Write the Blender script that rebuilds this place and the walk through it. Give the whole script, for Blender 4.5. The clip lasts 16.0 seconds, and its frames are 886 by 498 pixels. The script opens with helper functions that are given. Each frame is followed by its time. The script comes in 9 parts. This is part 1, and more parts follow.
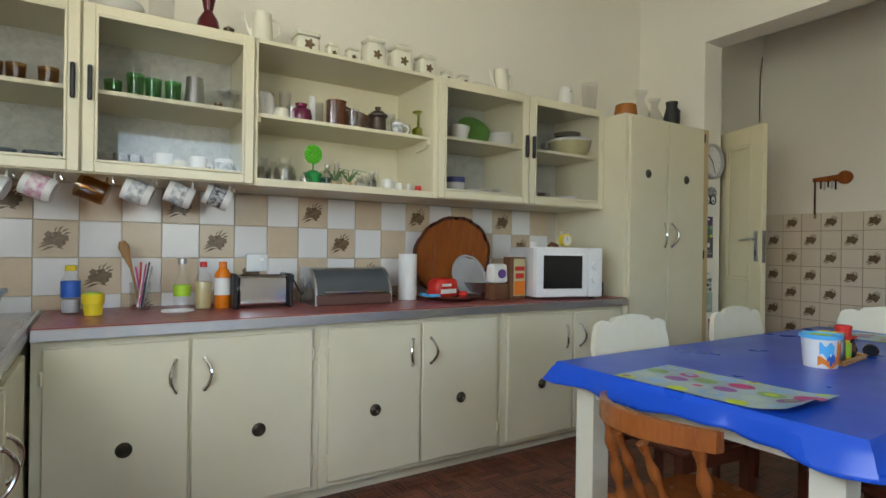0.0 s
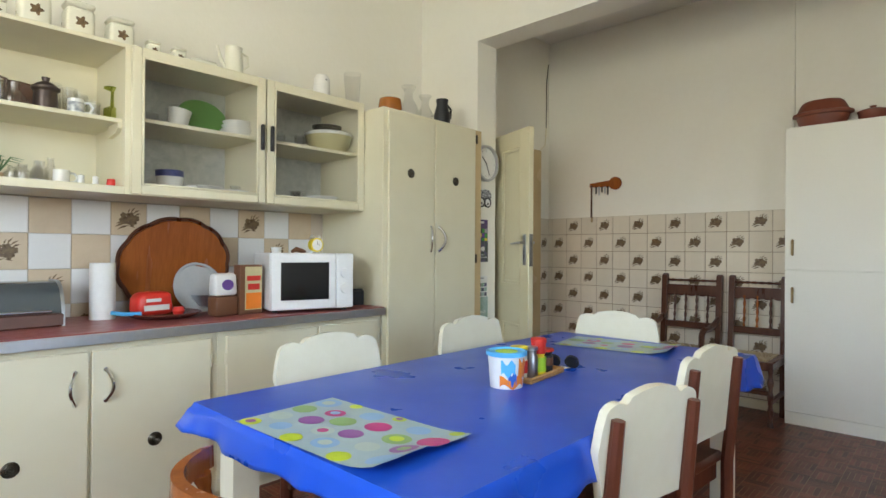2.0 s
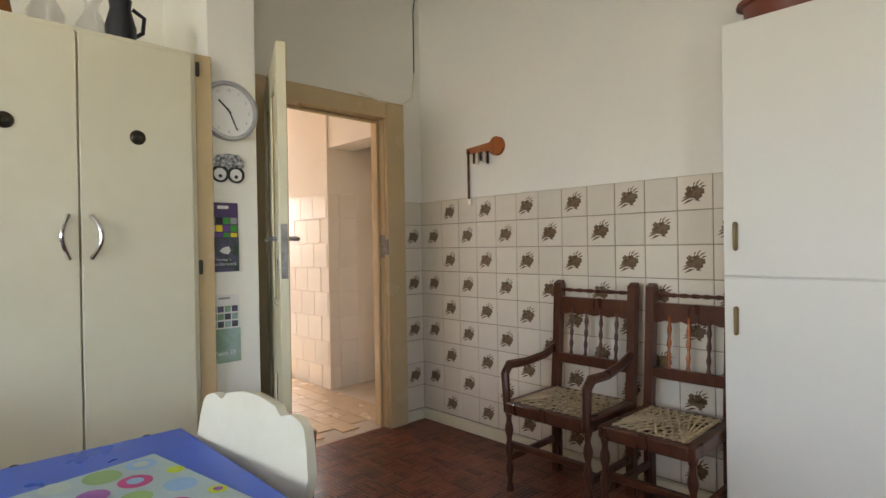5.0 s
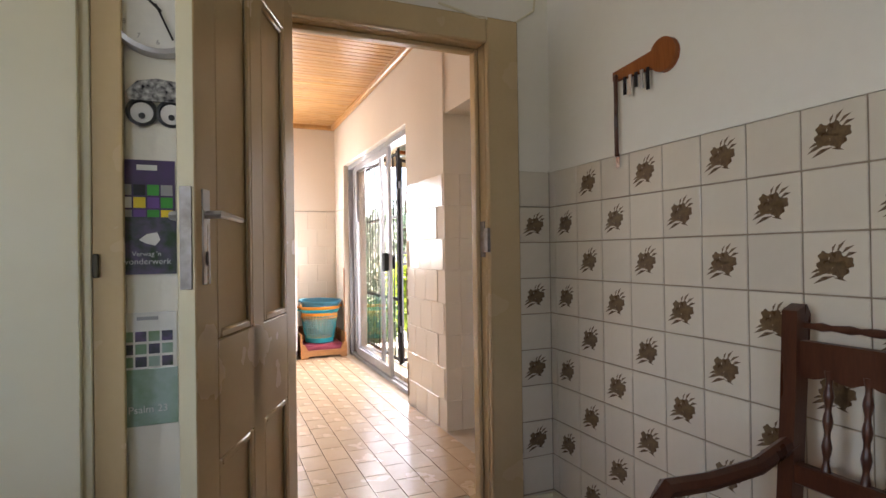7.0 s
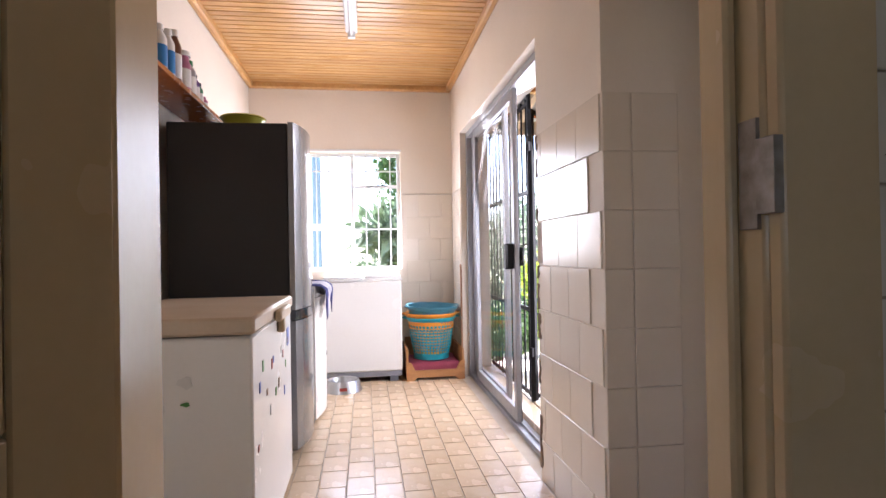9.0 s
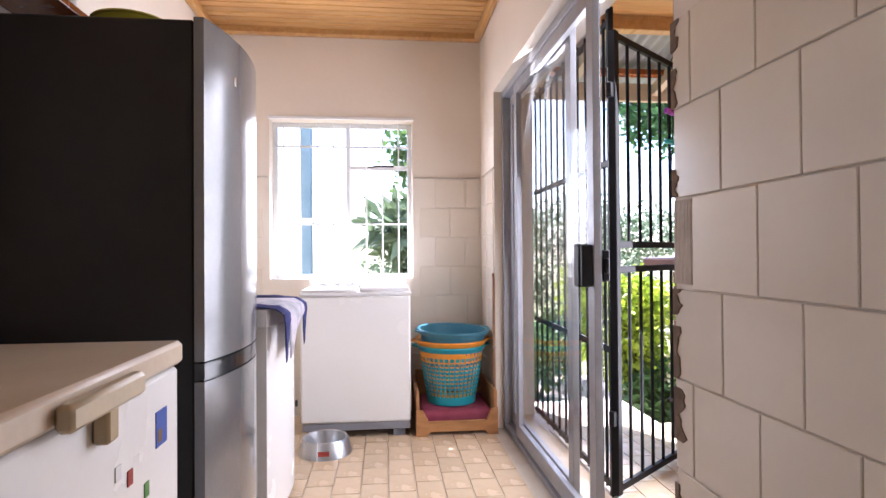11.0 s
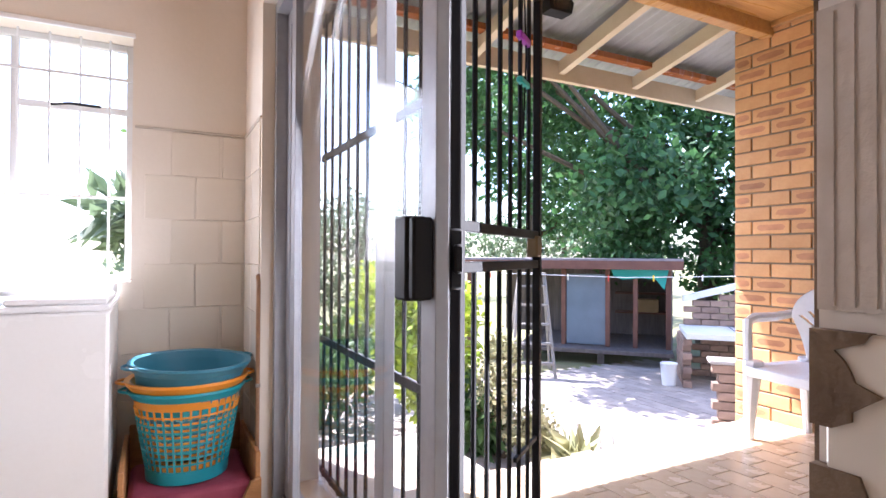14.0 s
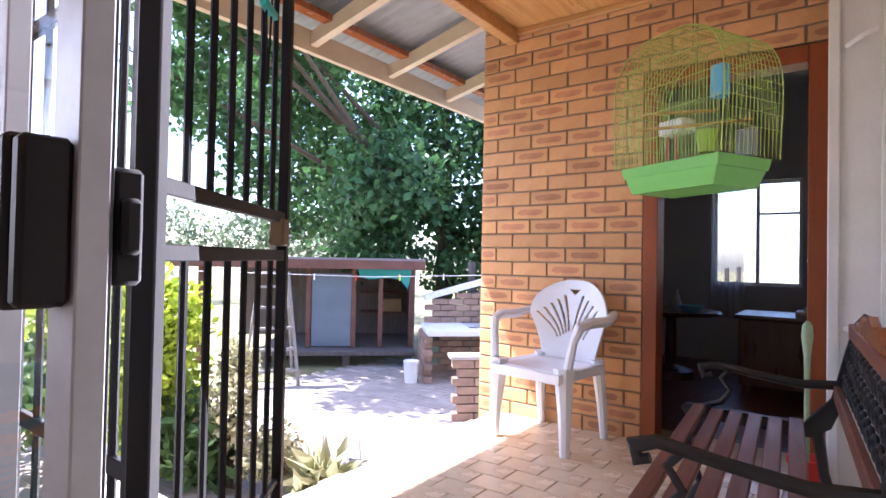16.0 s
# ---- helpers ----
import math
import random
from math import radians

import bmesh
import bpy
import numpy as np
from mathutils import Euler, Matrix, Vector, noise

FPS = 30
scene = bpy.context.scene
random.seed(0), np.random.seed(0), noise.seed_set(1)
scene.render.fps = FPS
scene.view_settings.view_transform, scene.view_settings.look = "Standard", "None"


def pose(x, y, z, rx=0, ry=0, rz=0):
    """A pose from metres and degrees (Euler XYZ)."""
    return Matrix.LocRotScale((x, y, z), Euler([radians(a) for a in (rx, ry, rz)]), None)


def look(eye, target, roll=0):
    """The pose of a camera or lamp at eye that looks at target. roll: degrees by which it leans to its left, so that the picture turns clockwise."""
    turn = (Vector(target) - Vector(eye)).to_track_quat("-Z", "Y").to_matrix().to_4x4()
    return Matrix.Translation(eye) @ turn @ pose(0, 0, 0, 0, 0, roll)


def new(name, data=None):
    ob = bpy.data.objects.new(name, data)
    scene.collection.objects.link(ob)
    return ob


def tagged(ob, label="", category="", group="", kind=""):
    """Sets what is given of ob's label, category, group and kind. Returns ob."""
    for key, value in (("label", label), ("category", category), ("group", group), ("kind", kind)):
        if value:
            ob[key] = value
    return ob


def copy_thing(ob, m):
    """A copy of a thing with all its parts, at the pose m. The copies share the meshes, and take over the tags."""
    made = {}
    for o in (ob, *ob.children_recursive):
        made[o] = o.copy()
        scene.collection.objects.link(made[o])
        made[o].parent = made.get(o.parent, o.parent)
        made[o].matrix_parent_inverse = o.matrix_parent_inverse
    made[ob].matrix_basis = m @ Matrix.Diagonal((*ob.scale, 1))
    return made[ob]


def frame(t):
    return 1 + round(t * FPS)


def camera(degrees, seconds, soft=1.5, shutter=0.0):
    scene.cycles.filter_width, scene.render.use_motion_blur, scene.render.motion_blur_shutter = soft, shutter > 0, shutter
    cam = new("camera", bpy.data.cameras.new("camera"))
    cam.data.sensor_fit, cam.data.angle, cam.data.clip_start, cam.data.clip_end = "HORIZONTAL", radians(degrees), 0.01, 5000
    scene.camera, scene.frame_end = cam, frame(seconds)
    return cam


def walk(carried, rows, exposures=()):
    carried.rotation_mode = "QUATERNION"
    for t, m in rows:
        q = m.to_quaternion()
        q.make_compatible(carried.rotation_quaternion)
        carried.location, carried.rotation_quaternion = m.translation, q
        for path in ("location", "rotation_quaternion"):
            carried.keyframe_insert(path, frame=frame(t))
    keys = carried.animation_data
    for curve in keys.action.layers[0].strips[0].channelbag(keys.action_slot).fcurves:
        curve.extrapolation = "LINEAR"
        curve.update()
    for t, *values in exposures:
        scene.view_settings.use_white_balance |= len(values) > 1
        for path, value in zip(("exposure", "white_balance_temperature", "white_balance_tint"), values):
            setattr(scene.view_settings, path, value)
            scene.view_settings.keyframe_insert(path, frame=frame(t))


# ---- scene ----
cam = camera(77.7, 16.0)
PATH = [
    (0, (-0.133, -0.106, 1.115), (0.939, 1.583, 1.114), 0.8),
    (0.5, (0.009, -0.133, 1.124), (1.176, 1.492, 1.124), 0.7),
    (1, (0.161, -0.192, 1.139), (1.426, 1.357, 1.142), 0.5),
    (1.5, (0.349, -0.226, 1.145), (1.721, 1.23, 1.152), 0.5),
    (2, (0.593, -0.232, 1.145), (2.051, 1.137, 1.155), 0.4),
    (2.5, (0.891, -0.248, 1.144), (2.398, 1.067, 1.155), 0.3),
    (3, (1.216, -0.265, 1.136), (2.738, 1.033, 1.142), 0.3),
    (3.5, (1.578, -0.265, 1.168), (3.105, 1.027, 1.164), 0.2),
    (3.7, (1.721, -0.282, 1.172), (3.243, 1.017, 1.169), 0.2),
    (5.8, (3.148, 0.055, 1.170), (4.347, 1.657, 1.171), -0.8),
    (6, (3.252, 0.119, 1.157), (4.386, 1.766, 1.165), -0.5),
    (6.5, (3.498, 0.326, 1.136), (4.444, 2.089, 1.148), -0.6),
    (7, (3.777, 0.603, 1.121), (4.55, 2.448, 1.134), -0.8),
    (7.5, (3.947, 0.91, 1.096), (4.544, 2.819, 1.109), -0.9),
    (8, (4.107, 1.269, 1.081), (4.575, 3.213, 1.091), -0.9),
    (8.5, (4.226, 1.585, 1.096), (4.592, 3.551, 1.106), -1.1),
    (9, (4.309, 1.996, 1.077), (4.589, 3.976, 1.088), -1),
    (11.3, (4.465, 3.44, 1.094), (4.675, 5.429, 1.113), -0.4),
    (11.5, (4.475, 3.515, 1.105), (4.711, 5.501, 1.122), -0.4),
    (12, (4.537, 3.699, 1.097), (4.838, 5.676, 1.117), -0.3),
    (12.5, (4.571, 3.881, 1.090), (4.987, 5.838, 1.113), -0.1),
    (13, (4.6, 4.061, 1.084), (5.195, 5.97, 1.108), -0.1),
    (13.5, (4.667, 4.208, 1.064), (5.415, 6.063, 1.086), 0.1),
    (14, (4.749, 4.324, 1.050), (5.675, 6.097, 1.072), 0.3),
    (14.5, (4.829, 4.42, 1.035), (5.958, 6.071, 1.061), 0.6),
    (15, (4.895, 4.519, 1.025), (6.246, 5.994, 1.055), 0.8),
    (15.5, (4.941, 4.594, 1.019), (6.451, 5.906, 1.053), 0.9),
    (16, (4.996, 4.658, 1.017), (6.609, 5.841, 1.054), 1.1),
]
EXPOSURES = [(0, 3.0, 6650, 8), (1.5, 3.52, 6550, 9), (2.5, 3.73, 6500, 10), (3.5, 3.79, 6600, 11), (6, 3.47, 6500, 17), (7, 3.2, 6350, 18), (7.5, 3.05, 6150, 19), (8.5, 2.75, 5800, 20), (9, 2.7, 5700, 20), (11.5, 2.24, 5650, 21), (12.5, 2.1, 5650, 18), (13.5, 2.12, 5600, 18), (14, 2.38, 5650, 20), (14.5, 2.45, 5650, 22), (15, 2.4, 5650, 23), (16, 2.33, 5650, 25)]
walk(cam, [(t, look(eye, target, roll)) for t, eye, target, roll in PATH], EXPOSURES)
SKY, SUN = 0.15, 5.0
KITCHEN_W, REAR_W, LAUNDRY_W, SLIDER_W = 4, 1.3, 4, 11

# ---------------------------------------------------------------- world and light
SUN_DIR = Vector((-0.42, 0.98, 1.85)).normalized()
world = bpy.data.worlds.new("daylight")
scene.world = world
world.use_nodes = True
wn = world.node_tree
sky = wn.nodes.new("ShaderNodeTexSky")
sky.sky_type, sky.sun_disc = "NISHITA", False
sky.sun_elevation = math.asin(SUN_DIR.z)
sky.sun_rotation = math.atan2(SUN_DIR.x, SUN_DIR.y)
sky.air_density, sky.dust_density, sky.ozone_density = 1.0, 1.5, 1.0
wn.links.new(sky.outputs[0], wn.nodes["Background"].inputs[0])
wn.nodes["Background"].inputs[1].default_value = SKY


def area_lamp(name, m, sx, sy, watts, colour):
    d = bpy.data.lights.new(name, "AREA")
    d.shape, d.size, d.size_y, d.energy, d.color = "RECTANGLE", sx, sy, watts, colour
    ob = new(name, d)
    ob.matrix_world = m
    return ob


sun_data = bpy.data.lights.new("sun", "SUN")
sun_data.energy, sun_data.angle, sun_data.color = SUN, radians(0.55), (1.0, 0.95, 0.87)
sun = new("sun", sun_data)
sun.matrix_world = look(SUN_DIR * 30, (0, 0, 0))
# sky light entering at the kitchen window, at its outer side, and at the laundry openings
area_lamp("window_light_kitchen", look((-0.99, 0.25, 1.75), (1.2, 0.85, 2.5)), 1.5, 1.1, KITCHEN_W, (0.94, 0.97, 1.0))
area_lamp("window_light_rear", look((0.9, -2.97, 1.85), (1.1, 0.5, 1.9)), 1.5, 1.2, REAR_W, (0.97, 0.98, 1.0))
area_lamp("window_light_laundry", look((4.16, 7.25, 1.5), (4.16, 5, 1.0)), 0.9, 1.0, LAUNDRY_W, (1.0, 0.98, 0.95))
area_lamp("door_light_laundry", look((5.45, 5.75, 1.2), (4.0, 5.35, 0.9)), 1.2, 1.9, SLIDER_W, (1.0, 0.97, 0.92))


# ---------------------------------------------------------------- materials
def material(name, colour, rough=0.5, metal=0.0, second=None, scale=6.0, amount=0.35, grain=60.0, grain_amount=0.12,
             bump=0.05, bump_scale=80.0, coat=0.0, spread=0.0, per="", stretch=(1, 1, 1), trans=0.0, ior=1.45, alpha=1.0,
             rough_var=0.1, emit=0.0, subsurf=0.0):
    """A principled material: two scales of noise for the colour, one for the relief; spread: how far single pieces differ."""
    m = bpy.data.materials.new(name)
    m.use_nodes = True
    nt = m.node_tree
    n, l = nt.nodes, nt.links
    b = n["Principled BSDF"]
    tc = n.new("ShaderNodeTexCoord")
    mp = n.new("ShaderNodeMapping")
    mp.inputs["Scale"].default_value = stretch
    l.new(tc.outputs["Object"], mp.inputs[0])
    second = second or tuple(c * 0.72 for c in colour)
    n1 = n.new("ShaderNodeTexNoise")
    n1.inputs["Scale"].default_value, n1.inputs["Detail"].default_value = scale, 4
    n2 = n.new("ShaderNodeTexNoise")
    n2.inputs["Scale"].default_value, n2.inputs["Detail"].default_value = grain, 3
    for t in (n1, n2):
        l.new(mp.outputs[0], t.inputs["Vector"])
    r1 = n.new("ShaderNodeMapRange")
    r1.inputs[1].default_value, r1.inputs[2].default_value, r1.inputs[4].default_value = 0.35, 0.7, amount
    l.new(n1.outputs[0], r1.inputs[0])
    r2 = n.new("ShaderNodeMapRange")
    r2.inputs[1].default_value, r2.inputs[2].default_value, r2.inputs[4].default_value = 0.35, 0.7, grain_amount
    l.new(n2.outputs[0], r2.inputs[0])
    add = n.new("ShaderNodeMath")
    l.new(r1.outputs[0], add.inputs[0])
    l.new(r2.outputs[0], add.inputs[1])
    mix = n.new("ShaderNodeMix")
    mix.data_type = "RGBA"
    mix.inputs[6].default_value, mix.inputs[7].default_value = (*colour, 1), (*second, 1)
    l.new(add.outputs[0], mix.inputs[0])
    out = mix.outputs[2]
    if spread:
        if per == "island":
            src = n.new("ShaderNodeNewGeometry").outputs["Random Per Island"]
        else:
            src = n.new("ShaderNodeObjectInfo").outputs["Random"]
        rv = n.new("ShaderNodeMapRange")
        rv.inputs[3].default_value, rv.inputs[4].default_value = 1 - spread, 1 + spread
        l.new(src, rv.inputs[0])
        hs = n.new("ShaderNodeHueSaturation")
        l.new(rv.outputs[0], hs.inputs["Value"])
        l.new(out, hs.inputs["Color"])
        out = hs.outputs[0]
    l.new(out, b.inputs["Base Color"])
    rr = n.new("ShaderNodeMapRange")
    rr.inputs[3].default_value, rr.inputs[4].default_value = max(0.02, rough - rough_var), min(1, rough + rough_var)
    l.new(n1.outputs[0], rr.inputs[0])
    l.new(rr.outputs[0], b.inputs["Roughness"])
    b.inputs["Metallic"].default_value = metal
    b.inputs["Coat Weight"].default_value = coat
    b.inputs["Coat Roughness"].default_value = 0.15
    b.inputs["Transmission Weight"].default_value = trans
    b.inputs["IOR"].default_value = ior
    b.inputs["Alpha"].default_value = alpha
    if subsurf:
        b.inputs["Subsurface Weight"].default_value = subsurf
    if emit:
        b.inputs["Emission Color"].default_value, b.inputs["Emission Strength"].default_value = (*colour, 1), emit
    if bump:
        n3 = n.new("ShaderNodeTexNoise")
        n3.inputs["Scale"].default_value, n3.inputs["Detail"].default_value = bump_scale, 4
        l.new(mp.outputs[0], n3.inputs["Vector"])
        bp = n.new("ShaderNodeBump")
        bp.inputs["Strength"].default_value, bp.inputs["Distance"].default_value = bump, 0.01
        l.new(n3.outputs[0], bp.inputs["Height"])
        l.new(bp.outputs[0], b.inputs["Normal"])
    return m


def glass(name, colour=(1, 1, 1), rough=0.02, clear=0.96, shine=0.5, face=0.06):
    """Thin glass: mostly clear with a Fresnel gloss."""
    m = bpy.data.materials.new(name)
    m.use_nodes = True
    nt = m.node_tree
    n, l = nt.nodes, nt.links
    n.remove(n["Principled BSDF"])
    t, g, f, mx = (n.new("ShaderNode" + k) for k in ("BsdfTransparent", "BsdfGlossy", "LayerWeight", "MixShader"))
    pw, ml = n.new("ShaderNodeMath"), n.new("ShaderNodeMath")
    pw.operation, ml.operation = "POWER", "MULTIPLY_ADD"
    pw.inputs[1].default_value = 4.0
    ml.inputs[1].default_value, ml.inputs[2].default_value = shine, face
    t.inputs[0].default_value = (*[c * clear for c in colour], 1)
    g.inputs["Roughness"].default_value = rough
    l.new(f.outputs["Facing"], pw.inputs[0])
    l.new(pw.outputs[0], ml.inputs[0])
    l.new(ml.outputs[0], mx.inputs[0])
    l.new(t.outputs[0], mx.inputs[1])
    l.new(g.outputs[0], mx.inputs[2])
    l.new(mx.outputs[0], n["Material Output"].inputs[0])
    return m


WHITE_WALL = material("painted_plaster", (0.84, 0.815, 0.735), 0.75, second=(0.76, 0.72, 0.62), scale=1.2, amount=0.4, grain=25, bump=0.12, bump_scale=45)
PINK_WALL = material("laundry_plaster", (0.76, 0.69, 0.60), 0.7, second=(0.68, 0.60, 0.50), scale=1.4, amount=0.5, bump=0.1, bump_scale=40)
CEILING_PAINT = material("ceiling_paint", (0.8, 0.79, 0.74), 0.85, scale=2)
CREAM = material("cream_enamel", (0.74, 0.69, 0.515), 0.38, second=(0.66, 0.60, 0.42), scale=2.5, amount=0.45, grain=14, grain_amount=0.12, bump=0.06, bump_scale=14)
# door cream twice: tan with warm shade in the colour, and pale as lit
CREAM_DOOR = material("tan_and_shaded_cream_gloss", (0.62, 0.47, 0.27), 0.25, second=(0.52, 0.38, 0.20), scale=3, amount=0.5, bump=0.05, bump_scale=12)
DOOR_LIT = material("lit_cream_door_paint", (0.74, 0.68, 0.47), 0.35, second=(0.66, 0.58, 0.37), scale=3, amount=0.5, bump=0.05, bump_scale=12)
COUNTER_RED = material("red_laminate", (0.33, 0.095, 0.085), 0.32, second=(0.25, 0.06, 0.06), scale=30, grain=200, grain_amount=0.5, bump=0.0)
ALU = material("aluminium", (0.62, 0.63, 0.65), 0.32, 0.9, scale=20, amount=0.2, bump=0.0)
CHROME = material("chrome", (0.75, 0.75, 0.75), 0.12, 1.0, bump=0.0, amount=0.1)
BLACK_METAL = material("black_paint_metal", (0.010, 0.009, 0.010), 0.5, 0.0, bump=0.05)
BLACK_METAL.node_tree.nodes["Principled BSDF"].inputs["Specular IOR Level"].default_value = 0.2
SLIDER_GREY = material("grey_anodised", (0.33, 0.335, 0.36), 0.45, 0.3, scale=15, amount=0.3, bump=0.02)
WORN_STEEL = material("worn_steel", (0.30, 0.28, 0.26), 0.45, 0.9, second=(0.16, 0.13, 0.11), scale=30, amount=0.6)
BLACK_PLASTIC = material("black_plastic", (0.02, 0.02, 0.022), 0.35, bump=0.0)
WHITE_PLASTIC = material("white_plastic", (0.8, 0.8, 0.8), 0.35, scale=5, amount=0.15, bump=0.02)
WHITE_ENAMEL = material("white_enamel", (0.80, 0.79, 0.77), 0.25, second=(0.72, 0.7, 0.66), scale=3, amount=0.3, bump=0.02)
MELAMINE = material("white_melamine", (0.80, 0.78, 0.70), 0.42, second=(0.74, 0.71, 0.62), scale=2, amount=0.4, bump=0.02)
TILE = material("cream_tile_glaze", (0.72, 0.655, 0.54), 0.18, second=(0.66, 0.59, 0.47), scale=5, amount=0.4, grain=40, bump=0.03, bump_scale=20, spread=0.035)
TILE_WHITE = material("white_tile_glaze", (0.76, 0.75, 0.74), 0.16, second=(0.68, 0.67, 0.66), scale=5, amount=0.3, bump=0.03, bump_scale=20, spread=0.03)
TILE_TAN = material("tan_tile_glaze", (0.62, 0.50, 0.36), 0.2, second=(0.54, 0.42, 0.29), scale=9, amount=0.6, bump=0.03, bump_scale=20, spread=0.05)
LTILE = material("laundry_tile_glaze", (0.74, 0.67, 0.57), 0.2, second=(0.68, 0.6, 0.5), scale=4, amount=0.4, bump=0.03, bump_scale=15, spread=0.03)
GROUT = material("grout", (0.38, 0.31, 0.22), 0.9, second=(0.26, 0.2, 0.14), scale=8, amount=0.6)
MORTAR = material("grey_mortar", (0.32, 0.265, 0.20), 0.95, second=(0.23, 0.18, 0.14), scale=9, amount=0.6, bump=0.3)
GROUT_LIGHT = material("light_grout", (0.55, 0.49, 0.41), 0.9, second=(0.44, 0.38, 0.3), scale=8, amount=0.6)
MOTIF = material("brown_print", (0.10, 0.06, 0.035), 0.3, second=(0.20, 0.13, 0.06), scale=60, amount=0.8, grain=150, grain_amount=0.4, bump=0.0)
PARQUET = material("red_parquet", (0.175, 0.052, 0.027), 0.34, second=(0.08, 0.021, 0.013), scale=9, amount=0.5, grain=60, grain_amount=0.4, bump=0.04, spread=0.5, per="island")
FTILE = material("floor_tile", (0.64, 0.50, 0.345), 0.25, second=(0.55, 0.41, 0.265), scale=6, amount=0.6, grain=30, grain_amount=0.25, bump=0.04, bump_scale=25, spread=0.07)
FTILE_I = material("floor_tile_joined", (0.64, 0.50, 0.345), 0.25, second=(0.55, 0.41, 0.265), scale=6, amount=0.6, grain=30, grain_amount=0.25, bump=0.04, bump_scale=25, spread=0.07, per="island")
PINE = material("varnished_pine", (0.62, 0.36, 0.13), 0.3, second=(0.38, 0.17, 0.05), scale=7, amount=0.55, grain=40, grain_amount=0.3, bump=0.03, stretch=(0.25, 3, 3), spread=0.13, per="island")
PINE_Y = material("varnished_pine_trim", (0.62, 0.36, 0.13), 0.3, second=(0.38, 0.17, 0.05), scale=7, amount=0.5, grain=40, grain_amount=0.3, bump=0.03, stretch=(3, 0.25, 3))
DARK_WOOD = material("dark_wood", (0.055, 0.018, 0.010), 0.3, second=(0.11, 0.038, 0.018), scale=6, amount=0.6, grain=50, grain_amount=0.3, bump=0.05, stretch=(4, 4, 0.5))
RED_WOOD = material("red_brown_wood", (0.13, 0.035, 0.015), 0.35, second=(0.07, 0.018, 0.01), scale=6, amount=0.6, grain=50, bump=0.05, stretch=(4, 4, 0.5))
ORANGE_WOOD = material("orange_varnished_wood", (0.33, 0.10, 0.022), 0.25, second=(0.2, 0.05, 0.012), scale=7, amount=0.6, grain=45, grain_amount=0.3, bump=0.03, stretch=(3, 3, 0.4))
BLUE_CLOTH = material("blue_oilcloth", (0.012, 0.085, 0.56), 0.3, second=(0.008, 0.065, 0.46), scale=4, amount=0.4, grain=300, grain_amount=0.2, bump=0.10, bump_scale=7)
CHAIR_CREAM = material("worn_cream_paint", (0.78, 0.74, 0.58), 0.4, second=(0.66, 0.6, 0.42), scale=5, amount=0.4, grain=30, bump=0.05)
CLEAR = glass("clear_glass")
PANE = glass("window_pane", clear=0.95, shine=0.2, face=0.02)
GREEN_GLASS = glass("green_glass", (0.50, 0.86, 0.50))
AMBER_GLASS = glass("amber_glass", (0.76, 0.56, 0.30))
PURPLE_GLASS = glass("purple_glass", (0.4, 0.1, 0.25))


# ---------------------------------------------------------------- building helpers
def box(bm, x0, y0, z0, x1, y1, z1, bevel=0.0, seg=1):
    m = Matrix.Translation(((x0 + x1) / 2, (y0 + y1) / 2, (z0 + z1) / 2)) @ Matrix.Diagonal((abs(x1 - x0), abs(y1 - y0), abs(z1 - z0), 1))
    r = bmesh.ops.create_cube(bm, size=1, matrix=m)
    if bevel:
        es = list({e for v in r["verts"] for e in v.link_edges})
        bmesh.ops.bevel(bm, geom=es, offset=bevel, segments=seg, affect="EDGES", profile=0.5)
    return bm


def boxes(*rows, bevel=0.0):
    bm = bmesh.new()
    for r in rows:
        box(bm, *r, bevel=bevel)
    return bm


def lathe(profile, seg=20, bm=None, m=None):
    """Turns (radius, height) pairs round z; both ends closed where the radius is zero."""
    bm = bm or bmesh.new()
    m = m or Matrix()
    rings = []
    for r, z in profile:
        if r < 1e-5:
            rings.append([bm.verts.new(m @ Vector((0, 0, z)))])
        else:
            rings.append([bm.verts.new(m @ Vector((r * math.cos(2 * math.pi * k / seg), r * math.sin(2 * math.pi * k / seg), z))) for k in range(seg)])
    for a, b in zip(rings, rings[1:]):
        for k in range(seg):
            p, q = k % seg, (k + 1) % seg
            if len(a) == 1 and len(b) == 1:
                continue
            if len(a) == 1:
                bm.faces.new((a[0], b[q], b[p]))
            elif len(b) == 1:
                bm.faces.new((a[p], a[q], b[0]))
            else:
                bm.faces.new((a[p], a[q], b[q], b[p]))
    return bm


def tube(pts, r, seg=8, bm=None, closed=False):
    """A round rod along a line of points; r: a radius or one for each point."""
    bm = bm or bmesh.new()
    pts = [Vector(p) for p in pts]
    rs = r if isinstance(r, (list, tuple)) else [r] * len(pts)
    rings = []
    side = None
    for i, p in enumerate(pts):
        a = pts[i - 1] if i or closed else p
        b = pts[(i + 1) % len(pts)] if i < len(pts) - 1 or closed else p
        d = (b - a).normalized()
        if side is None or abs(side.dot(d)) > 0.95:
            side = d.orthogonal().normalized()
        side = (side - d * side.dot(d)).normalized()
        up = d.cross(side)
        rings.append([bm.verts.new(p + rs[i] * (math.cos(2 * math.pi * k / seg) * side + math.sin(2 * math.pi * k / seg) * up)) for k in range(seg)])
    pairs = list(zip(rings, rings[1:])) + ([(rings[-1], rings[0])] if closed else [])
    for a, b in pairs:
        for k in range(seg):
            bm.faces.new((a[k], a[(k + 1) % seg], b[(k + 1) % seg], b[k]))
    if not closed:
        bm.faces.new(rings[0][::-1])
        bm.faces.new(rings[-1])
    return bm


